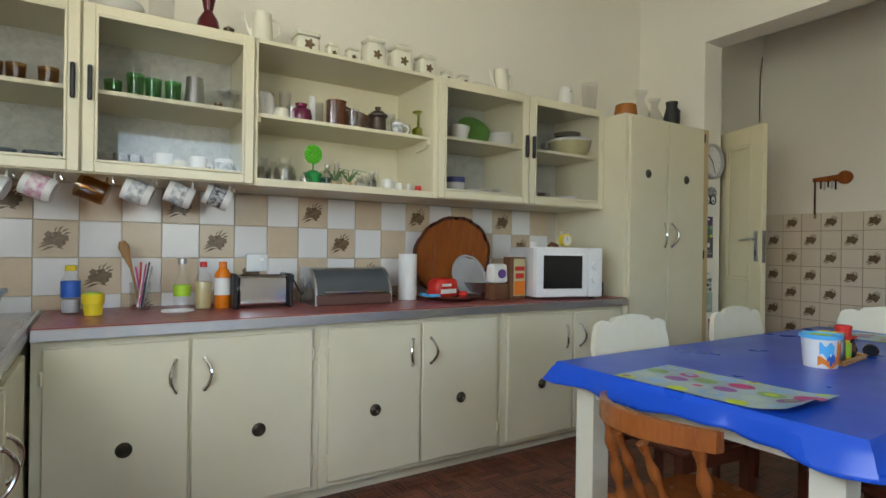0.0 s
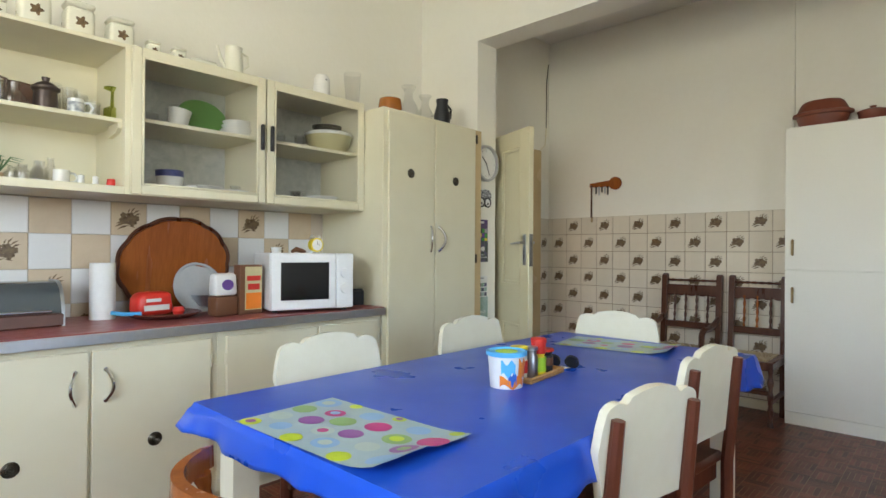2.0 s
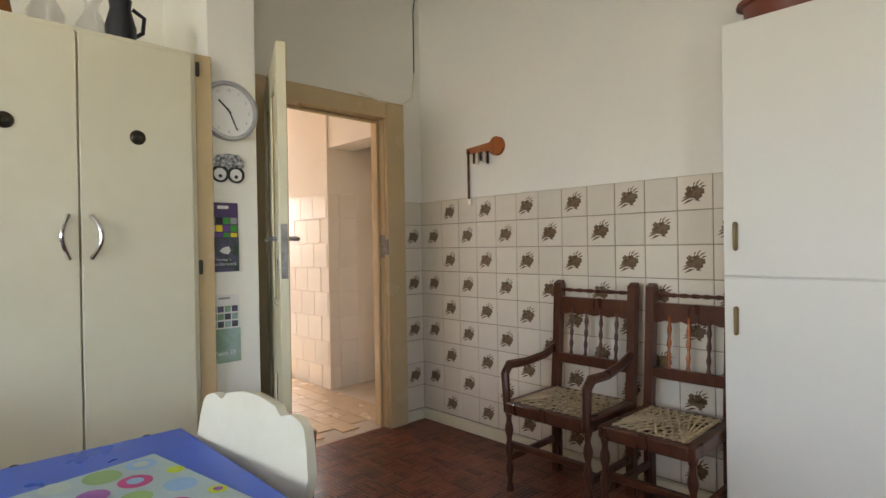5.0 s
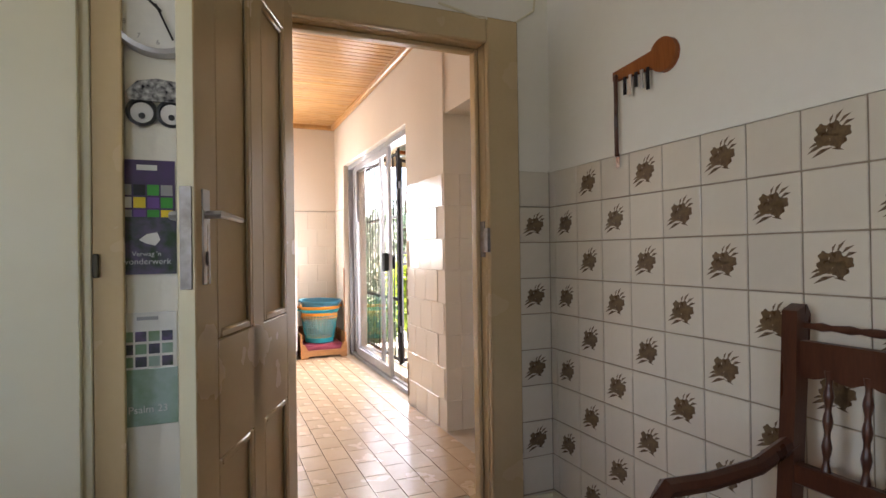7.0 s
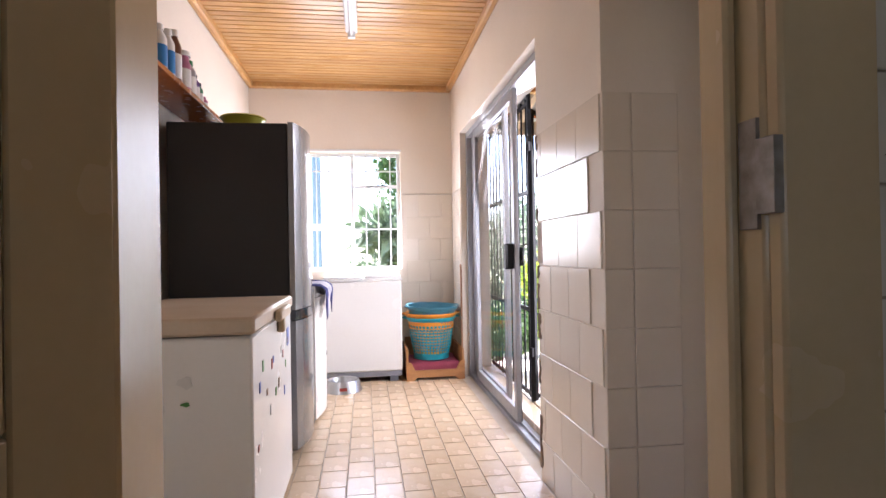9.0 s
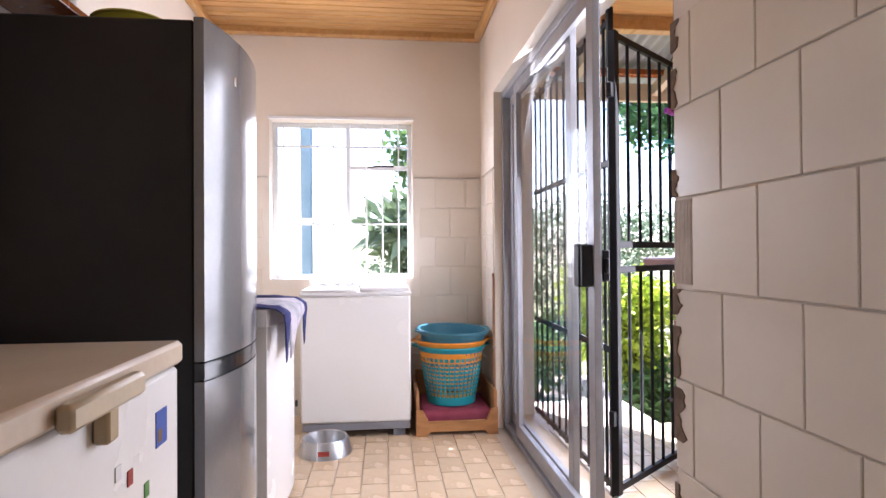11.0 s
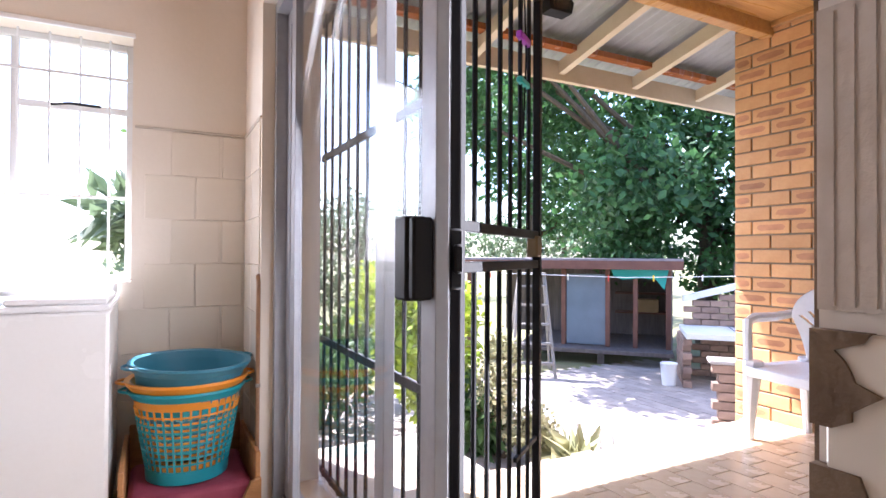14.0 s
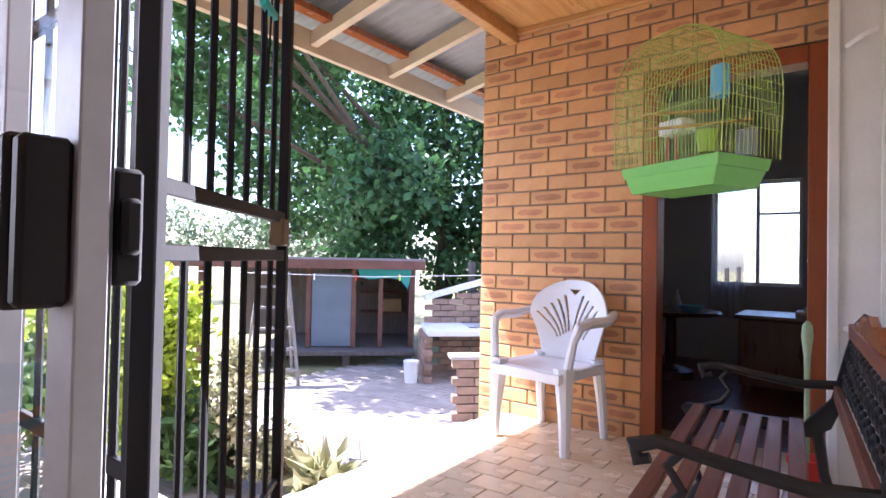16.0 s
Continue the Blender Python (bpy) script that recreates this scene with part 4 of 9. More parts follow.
# open shelf, upper row
solid("white_jar", lathe([(0, 0), (0.045, 0), (0.055, 0.05), (0.05, 0.11), (0.035, 0.13), (0, 0.13)], 20), PC["white"], "white china jar with dark leaves on the shelf", "jar", pose(0.534, 2.55, 1.71))
solid("cream_pot", lathe([(0, 0), (0.035, 0), (0.045, 0.03), (0.035, 0.06), (0.02, 0.065), (0, 0.065)], 18), PC["cream"], "small cream sugar pot on the shelf", "pot", pose(0.614, 2.53, 1.71))
tumbler("tall clear glass vase on the shelf", pose(0.649, 2.59, 1.71), 0.03, 0.16, CLEAR, name="vase")
solid("purple_jar", lathe([(0, 0), (0.04, 0), (0.052, 0.035), (0.045, 0.07), (0.026, 0.085), (0.03, 0.10), (0, 0.1)], 20), material("purple_glaze", (0.16, 0.02, 0.06), 0.2), "round maroon glazed jar on the shelf", "jar", pose(0.712, 2.53, 1.71))
solid("candle", lathe([(0, 0), (0.016, 0), (0.016, 0.15), (0, 0.15)], 14), PC["white"], "white candle on the shelf", "candle", pose(0.775, 2.55, 1.71))
jg = thing("brown_jug", "glazed brown water jug on the shelf", "jug", pose(0.907, 2.57, 1.71))
part("body", lathe([(0, 0), (0.05, 0), (0.048, 0.14), (0.053, 0.15), (0.046, 0.15), (0.044, 0.01), (0, 0.01)], 20), material("brown_glaze", (0.17, 0.06, 0.03), 0.2), jg)
part("handle", tube([(0.045, 0, 0.13), (0.09, 0, 0.12), (0.085, 0, 0.05), (0.045, 0, 0.03)], 0.007, 7), material("brown_glaze_dark", (0.09, 0.03, 0.02), 0.2), jg)
tumbler("clear glass jug on the shelf", pose(0.863, 2.51, 1.71), 0.035, 0.13, CLEAR, name="glass_jug")
solid("glass_carafe", lathe([(0, 0), (0.045, 0), (0.05, 0.03), (0.018, 0.07), (0.022, 0.10), (0.02, 0.10), (0.015, 0.07), (0, 0.03)], 18), CLEAR, "small clear carafe on the shelf", "carafe", pose(1.016, 2.52, 1.71))
tr = thing("oval_tray", "dark oval tray leaning at the back of the shelf", "tray", pose(1.047, 2.68, 1.71))
bm = lathe([(0, 0), (0.95, 0), (1.0, 0.012), (0.93, 0.006), (0, 0.004)], 30)
bm.transform(Matrix.Translation((0, 0, 0.072)) @ Matrix.Rotation(radians(96), 4, "X") @ Matrix.Diagonal((0.13, 0.072, 1, 1)))
part("dish", bm, PC["brown"], tr)
pt = thing("coffee_pot", "dark pewter lidded pot on the shelf", "pot", pose(1.122, 2.53, 1.71))
part("body", lathe([(0, 0), (0.045, 0), (0.042, 0.085), (0.052, 0.095), (0.052, 0.103), (0, 0.103)], 18), material("pewter", (0.10, 0.075, 0.065), 0.35, 0.7), pt)
part("lid", lathe([(0.05, 0.103), (0.03, 0.12), (0.012, 0.128), (0.016, 0.145), (0, 0.15)], 18), material("pewter_lid", (0.08, 0.06, 0.055), 0.35, 0.7), pt)
tumbler("clear decanter on the shelf", pose(1.218, 2.58, 1.71), 0.03, 0.13, CLEAR, name="decanter")
mug("white mug with a blue print on the shelf", pose(1.222, 2.50, 1.71, 0, 0, -20), PC["white"], 0.03, 0.07, band=PRINT_G)
tumbler("clear round glass on the shelf", pose(1.298, 2.55, 1.71), 0.03, 0.08, CLEAR)
solid("goblet", lathe([(0, 0.0), (0.036, 0.0), (0.034, 0.06), (0.008, 0.075), (0.006, 0.14), (0.034, 0.15), (0.034, 0.156), (0, 0.158)], 18), glass("olive_glass", (0.62, 0.66, 0.25)), "olive-green goblet turned upside down on the shelf", "goblet", pose(1.368, 2.53, 1.71))
# open shelf, lower row
for x, r, h in ((0.519, 0.035, 0.07), (0.581, 0.03, 0.10), (0.635, 0.05, 0.12), (0.848, 0.025, 0.11), (1.047, 0.03, 0.07), (1.096, 0.022, 0.09)):
    solid("glass_jar", lathe([(0, 0), (r, 0), (r * 1.05, h * 0.55), (r * 0.55, h * 0.8), (r * 0.6, h), (r * 0.5, h), (r * 0.45, h * 0.8), (r * 0.95, h * 0.5), (r * 0.9, 0.006), (0, 0.006)], 18), CLEAR, "clear glass jar on the lower shelf", "jar", pose(x, 2.53, SZ0), "glass jars on the shelf")
tp = thing("topiary", "bright green ball topiary in a green pot", "ornament", pose(0.775, 2.53, SZ0))
part("pot", lathe([(0, 0), (0.02, 0), (0.035, 0.025), (0.045, 0.06), (0.02, 0.075), (0, 0.075)], 18), material("green_glaze", (0.03, 0.30, 0.08), 0.2), tp)
part("stem", tube([(0, 0, 0.07), (0, 0, 0.13)], 0.004, 6), PC["green"], tp)
bm = bmesh.new()
for k in range(90):
    a, z = k * 2.39996, 1 - 2 * (k + 0.5) / 90
    rr = math.sqrt(1 - z * z)
    bmesh.ops.create_icosphere(bm, subdivisions=1, radius=0.0085, matrix=Matrix.Translation((0.037 * rr * math.cos(a), 0.037 * rr * math.sin(a), 0.155 + 0.042 * z)))
part("ball", bm, material("lime_green", (0.12, 0.55, 0.03), 0.4), tp, "ball of bright green leaves")
for x, cl in ((0.892, "green"), (0.969, "lime")):
    pp = thing("air_plant", "small potted air plant on the shelf", "plant", pose(x, 2.54, SZ0))
    part("pot", lathe([(0, 0), (0.018, 0), (0.022, 0.03), (0.018, 0.03), (0, 0.025)], 14), PC["tan"], pp)
    bm = bmesh.new()
    for k in range(16):
        a = k * 2.4
        L_ = 0.05 + 0.02 * (k % 3)
        tube([(0, 0, 0.025), (0.5 * L_ * math.cos(a), 0.5 * L_ * math.sin(a), 0.03 + L_ * 0.7), (L_ * math.cos(a), L_ * math.sin(a), 0.03 + L_ * 0.6)], [0.003, 0.0025, 0.0008], 5, bm)
    part("leaves", bm, material("air_plant_" + cl, (0.12, 0.22, 0.09), 0.6), pp)
tumbler("teal glass bottle on the lower shelf", pose(0.848, 2.57, SZ0), 0.035, 0.05, glass("teal_glass", (0.45, 0.75, 0.7)), name="glass_dish")
mug("white mug on the lower shelf", pose(1.175, 2.51, SZ0, 0, 0, 10), PC["white"], 0.03, 0.06)
for x in (1.246, 1.301):
    solid("salt_shaker", lathe([(0, 0), (0.015, 0), (0.012, 0.03), (0.013, 0.045), (0, 0.05)], 14), PC["white"], "small white china shaker on the lower shelf", "shaker", pose(x, 2.51, SZ0), "shakers on the shelf")
for x, c in ((1.361, "red"), (1.394, "yellow"), (1.43, "green")):
    solid("trinket_pot", lathe([(0, 0), (0.016, 0), (0.019, 0.02), (0.016, 0.04), (0, 0.042)], 14), PC[c], "tiny painted pot on the lower shelf", "pot", pose(x, 2.51, SZ0), "painted pots")

# glass cupboards beside the pantry
solid("white_pail", lathe([(0, 0), (0.04, 0), (0.055, 0.10), (0.05, 0.10), (0.036, 0.006), (0, 0.006)], 20), PC["white"], "white bowl with a printed side behind glass", "bowl", pose(1.658, 2.56, 1.73, 0, 8, 0))
bm = lathe([(0, 0), (0.12, 0), (0.125, 0.006), (0, 0.008)], 26)
bm.transform(Matrix.Translation((0, 0, 0.10)) @ Matrix.Rotation(radians(70), 4, "X") @ Matrix.Diagonal((1, 0.8, 1, 1)))
solid("green_platter", bm, material("green_platter", (0.12, 0.28, 0.06), 0.35), "green oval platter leaning behind glass", "platter", pose(1.813, 2.63, 1.73))
for k, (r, z) in enumerate(((0.085, 0.0), (0.08, 0.022), (0.075, 0.044))):
    solid("white_bowl", lathe([(0, 0), (r * 0.5, 0), (r, 0.045), (r * 0.95, 0.045), (r * 0.45, 0.006), (0, 0.006)], 24), PC["white"], "white bowl in a stack behind glass", "bowl", pose(1.962, 2.55, 1.73 + z), "stacked bowls")
st_ = thing("storage_tub", "frosted storage tub with a navy lid behind glass", "tub", pose(1.623, 2.55, SZ0))
part("body", lathe([(0, 0), (0.05, 0), (0.06, 0.08), (0, 0.08)], 20), PC["white"], st_)
part("lid", lathe([(0, 0.08), (0.062, 0.08), (0.064, 0.11), (0, 0.114)], 20), PC["navy"], st_, "navy plastic lid")
solid("serving_bowl", lathe([(0, 0), (0.06, 0), (0.10, 0.035), (0.096, 0.037), (0.055, 0.008), (0, 0.008)], 26), PC["white"], "white serving bowl with painted fruit behind glass", "bowl", pose(1.919, 2.54, SZ0))
solid("gravy_boat", lathe([(0, 0), (0.025, 0), (0.035, 0.03), (0.02, 0.045), (0, 0.045)], 16), PC["white"], "small white gravy boat behind glass", "dish", pose(1.71, 2.51, SZ0))
tumbler("clear glass behind the cupboard door", pose(1.984, 2.61, SZ0), 0.028, 0.075, CLEAR)
bw = thing("mixing_bowl", "large cream mixing bowl with a white lid behind glass", "bowl", pose(2.54, 2.55, 1.73))
part("body", lathe([(0, 0), (0.07, 0), (0.12, 0.04), (0.14, 0.10), (0, 0.10)], 26), PC["olive"], bw)
part("lid", lathe([(0.145, 0.10), (0.145, 0.112), (0.12, 0.125), (0, 0.127)], 26), PC["white"], bw)
solid("glass_dish", lathe([(0, 0), (0.07, 0), (0.09, 0.04), (0.085, 0.04), (0.065, 0.005), (0, 0.005)], 22), glass("smoky_dish", (0.5, 0.5, 0.5)), "clear glass dish standing on the mixing bowl", "dish", pose(2.54, 2.57, 1.857))
solid("salad_bowl", lathe([(0, 0), (0.05, 0), (0.10, 0.05), (0.096, 0.05), (0.045, 0.007), (0, 0.007)], 24), PC["white"], "white bowl with red flowers behind glass", "bowl", pose(2.483, 2.54, SZ0))
solid("black_ramekin", lathe([(0, 0), (0.025, 0), (0.028, 0.03), (0, 0.03)], 16), PC["black"], "small black dish behind glass", "dish", pose(2.7, 2.51, SZ0))
tumbler("clear glass jug behind the cupboard door", pose(2.347, 2.57, 1.73), 0.03, 0.08, CLEAR)
tumbler("clear wine glass behind the cupboard door", pose(2.318, 2.57, SZ0), 0.025, 0.07, CLEAR)

for x, y, r, h in ((0.56, 2.62, 0.032, 0.13), (0.68, 2.62, 0.04, 0.09), (0.73, 2.5, 0.028, 0.06), (0.93, 2.62, 0.03, 0.14), (1.01, 2.5, 0.026, 0.055), (1.12, 2.6, 0.028, 0.10), (1.16, 2.62, 0.022, 0.12)):
    solid("glass_jar", lathe([(0, 0), (r, 0), (r * 1.05, h * 0.55), (r * 0.55, h * 0.8), (r * 0.62, h), (r * 0.52, h), (r * 0.45, h * 0.8), (r * 0.95, h * 0.5), (r * 0.9, 0.006), (0, 0.006)], 18), CLEAR, "clear glass jar on the lower shelf", "jar", pose(x, y, SZ0), "glass jars on the shelf")
for x, y, r, h in ((0.575, 2.62, 0.03, 0.15), (0.66, 2.5, 0.03, 0.075), (0.83, 2.62, 0.026, 0.14), (0.965, 2.49, 0.032, 0.10), (1.17, 2.62, 0.028, 0.15), (1.27, 2.62, 0.026, 0.12)):
    tumbler("clear glass tumbler on the open shelf", pose(x, y, 1.71), r, h, CLEAR)
for k in range(5):
    solid("side_plate", lathe([(0, 0), (0.05, 0), (0.085, 0.012), (0.083, 0.015), (0.048, 0.004), (0, 0.004)], 24), PC["white"], "white side plate in a stack behind glass", "plate", pose(1.80, 2.56, SZ0 + 0.009 * k), "stacked plates")
for x, h in ((1.50, 0.085), (1.56, 0.07), (2.17, 0.09), (2.245, 0.075)):
    tumbler("clear glass behind the cupboard door", pose(x, 2.60, 1.73), 0.028, h, CLEAR)
for x in (0.205, 0.30):
    mug("white china cup behind the glass door", pose(x, 2.62, SZ0, 0, 0, 160), PC["white"], 0.036, 0.07, band=PRINT_G, name="cup")
for x in (2.36, 2.40):
    tumbler("clear glass behind the cupboard door", pose(x, 2.62, SZ0), 0.026, 0.08, CLEAR)

# along the top of the wall cupboards
TOPZ = UZ1
CAN = material("cream_enamel_tin", (0.74, 0.72, 0.60), 0.3, second=(0.66, 0.63, 0.5), scale=8, amount=0.3)


def canister(x, r, h):
    r, h = r * 1.15, h * 1.38
    c = thing("canister", "cream enamel canister with a printed flower on the cupboard", "canister", pose(x, 2.49, TOPZ), "canisters on the cupboard")
    bm = bmesh.new()
    box(bm, -r, -r, 0, r, r, h * 0.82, bevel=r * 0.35, seg=3)
    part("body", bm, CAN, c)
    bm = bmesh.new()
    box(bm, -r * 1.02, -r * 1.02, h * 0.83, r * 1.02, r * 1.02, h, bevel=r * 0.3, seg=3)
    part("lid", bm, CAN, c)
    o = [(r * 0.38 * (1 + 0.3 * math.cos(5 * a)) * math.cos(a), h * 0.42 + r * 0.38 * (1 + 0.3 * math.cos(5 * a)) * math.sin(a)) for a in (2 * math.pi * k / 24 for k in range(24))]
    part("print", slab(o, -r - 0.0008, -r + 0.0005, m=UPRIGHT_Y), MOTIF, c, "brown flower print")


canister(0.716, 0.05, 0.075)
for x, r, h in ((0.85, 0.026, 0.062), (0.954, 0.026, 0.062), (1.072, 0.046, 0.115), (1.226, 0.046, 0.11), (1.382, 0.043, 0.095), (1.521, 0.025, 0.055), (1.636, 0.025, 0.055)):
    canister(x, r, h)
for x, lab in ((0.511, "cream enamel coffee pot with a long spout"), (1.91, "cream enamel jug with a small spout")):
    c = thing("enamel_pot", lab + " on the cupboard", "pot", pose(x, 2.49, TOPZ))
    part("body", lathe([(0, 0), (0.05, 0), (0.048, 0.06), (0.04, 0.15), (0.043, 0.155), (0, 0.157)], 20), CAN, c)
    part("spout", tube([(-0.045, 0, 0.04), (-0.07, 0, 0.09), (-0.085, 0, 0.145)], [0.012, 0.009, 0.006], 8), CAN, c)
    part("handle", tube([(0.04, 0, 0.14), (0.075, 0, 0.13), (0.08, 0, 0.08), (0.045, 0, 0.05)], 0.006, 7), CAN, c)
solid("red_vase", lathe([(0, 0), (0.03, 0), (0.05, 0.03), (0.042, 0.07), (0.018, 0.11), (0.03, 0.17), (0.036, 0.21), (0.03, 0.21), (0.01, 0.12), (0, 0.1)], 20), material("dark_red_glass", (0.10, 0.008, 0.012), 0.12), "dark red glass vase on the cupboard", "vase", pose(0.279, 2.49, TOPZ))
solid("oil_burner", lathe([(0, 0), (0.022, 0), (0.03, 0.015), (0.02, 0.03), (0.024, 0.045), (0.008, 0.055), (0, 0.06)], 16), material("dark_brass", (0.08, 0.06, 0.03), 0.35, 0.7), "small dark brass burner on the cupboard", "burner", pose(0.361, 2.47, TOPZ))
tumbler("clear glass storage jar on the cupboard", pose(0.098, 2.51, TOPZ), 0.05, 0.14, CLEAR, 0.98, "glass_jar")
solid("white_tureen", lathe([(0, 0), (0.05, 0), (0.10, 0.05), (0.095, 0.06), (0, 0.065)], 24), PC["white"], "white china tureen on the cupboard", "tureen", pose(-0.066, 2.49, TOPZ))
solid("enamel_dish", boxes((-0.065, -0.04, 0, 0.065, 0.04, 0.05), bevel=0.012), CAN, "cream enamel butter dish on the cupboard", "dish", pose(1.756, 2.50, TOPZ))
solid("white_cup", lathe([(0, 0), (0.03, 0), (0.045, 0.03), (0.04, 0.032), (0, 0.02)], 18), PC["white"], "small white bowl turned over on the cupboard", "bowl", pose(2.05, 2.49, TOPZ))
fr_ = thing("air_freshener", "white air freshener dispenser on the cupboard", "dispenser", pose(2.459, 2.51, TOPZ))
part("body", lathe([(0, 0), (0.045, 0), (0.05, 0.05), (0.045, 0.13), (0.03, 0.15), (0, 0.152)], 20), PC["white"], fr_)
part("button", boxes((-0.006, -0.047, 0.11, 0.006, -0.038, 0.12)), PC["grey"], fr_)
tumbler("tall clear glass vase on the cupboard", pose(2.684, 2.51, TOPZ), 0.055, 0.21, CLEAR, 0.75, "vase")
# on top of the pantry
PT = 1.985
solid("amber_dish", lathe([(0, 0), (0.062, 0), (0.074, 0.045), (0.066, 0.10), (0.058, 0.104), (0, 0.098)], 24), material("amber_ceramic", (0.35, 0.12, 0.02), 0.2), "round amber dish on the pantry cupboard", "dish", pose(2.845, 2.34, PT))
for x, r, h in ((3.02, 0.058, 0.225), (3.17, 0.052, 0.195)):
    solid("glass_decanter", lathe([(0, 0), (r, 0), (r * 1.1, h * 0.35), (r * 0.5, h * 0.65), (r * 0.45, h * 0.8), (r * 0.85, h), (r * 0.8, h), (r * 0.38, h * 0.8), (r * 0.44, h * 0.65), (r, h * 0.35), (r * 0.9, 0.006), (0, 0.006)], 20), CLEAR, "clear glass decanter on the pantry cupboard", "decanter", pose(x, 2.36, PT))
jg = thing("black_jug", "small black jug on the pantry cupboard", "jug", pose(3.25, 2.28, PT) @ Matrix.Scale(1.22, 4))
part("body", lathe([(0, 0), (0.042, 0), (0.046, 0.05), (0.03, 0.11), (0.034, 0.14), (0, 0.14)], 18), PC["black"], jg)
part("handle", tube([(0.035, 0, 0.12), (0.07, 0, 0.10), (0.065, 0, 0.05), (0.04, 0, 0.03)], 0.007, 7), PC["black"], jg)

# on the worktop
tb_ = thing("dish_tub", "pale blue plastic dish tub on the sink", "tub", pose(-0.52, 2.30, 0.833))
part("body", lathe([(0, 0), (0.12, 0), (0.16, 0.10), (0, 0.10)], 4, m=Matrix.Rotation(radians(45), 4, "Z")), material("pale_blue_plastic", (0.28, 0.42, 0.55), 0.4), tb_)
part("rim", boxes((-0.125, -0.125, 0.10, 0.125, 0.125, 0.118), bevel=0.004), material("pale_blue_rim", (0.30, 0.45, 0.58), 0.4), tb_)
BOTTLE("soap_bottle", "clear dish soap bottle with yellow cap on the worktop", pose(-0.212, 2.63, CZ), 0.034, 0.19, CLEAR, PC["yellow"], 0.5, band=(0.35, 0.7, PC["blue"]), fill=(0.3, PC["silver"]))
yp = thing("yellow_pot", "yellow plastic pot beside the backsplash", "pot", pose(-0.133, 2.53, CZ))
part("body", lathe([(0, 0), (0.032, 0), (0.036, 0.045), (0.04, 0.047), (0.042, 0.085), (0.036, 0.085), (0.03, 0.01), (0, 0.01)], 20), PC["yellow"], yp)
part("scrubber", lathe([(0, 0.04), (0.03, 0.04), (0.03, 0.09), (0, 0.095)], 12), PC["lime"], yp)
ut = thing("utensil_jar", "glass jar of straws and wooden spoon by the backsplash", "jar", pose(0.042, 2.66, CZ))
part("jar", lathe([(0, 0), (0.04, 0), (0.043, 0.12), (0.039, 0.12), (0.036, 0.006), (0, 0.006)], 20), CLEAR, ut)
part("spoon", tube([(0.0, 0, 0.01), (-0.035, 0, 0.18), (-0.055, 0, 0.24), (-0.065, 0, 0.275), (-0.072, 0, 0.30)], [0.005, 0.006, 0.016, 0.022, 0.012], 8), material("spoon_wood", (0.40, 0.22, 0.09), 0.6), ut, "wooden spoon")
for k, c in enumerate(("pink", "white", "red", "white", "pink", "black", "grey")):
    part("straw", tube([(0.01 * math.cos(k), 0.012 * math.sin(k), 0.01), (-0.02 + 0.018 * k * 0.6, 0.015 * math.sin(k * 2), 0.19 + 0.01 * (k % 3))], 0.004, 6), PC[c], ut)
BOTTLE("glass_bottle", "clear glass bottle with green sleeve and steel cap", pose(0.2, 2.58, CZ), 0.034, 0.22, CLEAR, STEEL, 0.45, 0.55, (0.28, 0.5, PC["lime"]))
BOTTLE("vinegar_bottle", "plastic bottle of pale vinegar with a red cap", pose(0.288, 2.58, CZ), 0.036, 0.205, CLEAR, PC["red"], 0.35, 0.68, fill=(0.6, material("pale_vinegar", (0.6, 0.5, 0.25), 0.3)))
BOTTLE("juice_bottle", "orange juice bottle with a white label", pose(0.371, 2.58, CZ), 0.036, 0.205, material("orange_juice", (0.75, 0.20, 0.01), 0.25), PC["orange"], 0.4, 0.75, (0.3, 0.68, PC["white"]))
solid("white_cloth", tube([(0.055 * math.cos(a) * (1 + 0.2 * math.sin(3 * a)), 0.035 * math.sin(a), 0.007) for a in (2 * math.pi * k / 16 for k in range(16))], 0.007, 6, closed=True), PC["white"], "folded white dish cloth on the worktop", "cloth", pose(0.174, 2.48, CZ))
to = thing("toaster", "black and chrome toaster with its cord", "toaster", pose(0.534, 2.56, CZ))
part("body", boxes((-0.115, -0.07, 0.012, 0.115, 0.07, 0.15), bevel=0.012), CHROME, to)
part("end", boxes((-0.135, -0.078, 0.0, -0.113, 0.078, 0.16), bevel=0.008), BLACK_PLASTIC, to)
part("end", boxes((0.113, -0.078, 0.0, 0.138, 0.078, 0.16), bevel=0.008), BLACK_PLASTIC, to)
part("knob", boxes((0.115, -0.095, 0.12, 0.135, -0.077, 0.155), bevel=0.003), BLACK_PLASTIC, to, "black lever with a yellow dot")
part("slot", boxes((-0.09, -0.03, 0.149, 0.09, -0.012, 0.152), (-0.09, 0.012, 0.149, 0.09, 0.03, 0.152)), BLACK_METAL, to)
part("cord", tube([(0.13, 0.05, 0.11), (0.18, 0.08, 0.13), (0.22, 0.09, 0.06), (0.27, 0.12, 0.01)], 0.004, 6), BLACK_PLASTIC, to)
so = thing("wall_socket", "metal wall socket on the backsplash tiles", "socket", pose(0.575, CW - 0.010, 1.03))
part("plate", boxes((-0.055, -0.008, -0.045, 0.055, 0, 0.045), bevel=0.002), STEEL, so)
part("switch", boxes((0.01, -0.012, 0.01, 0.03, -0.008, 0.025)), PC["white"], so)
bb = thing("bread_bin", "roll-top bread bin of smoked plastic and wood", "bread bin", pose(0.976, 2.58, CZ))
prof = [(-0.12, 0.0), (-0.12, 0.03)] + [(-0.12 + 0.12 * (1 - math.cos(a)), 0.03 + 0.15 * math.sin(a)) for a in (math.pi / 2 * k / 8 for k in range(1, 9))] + [(0.11, 0.18), (0.11, 0.0)]
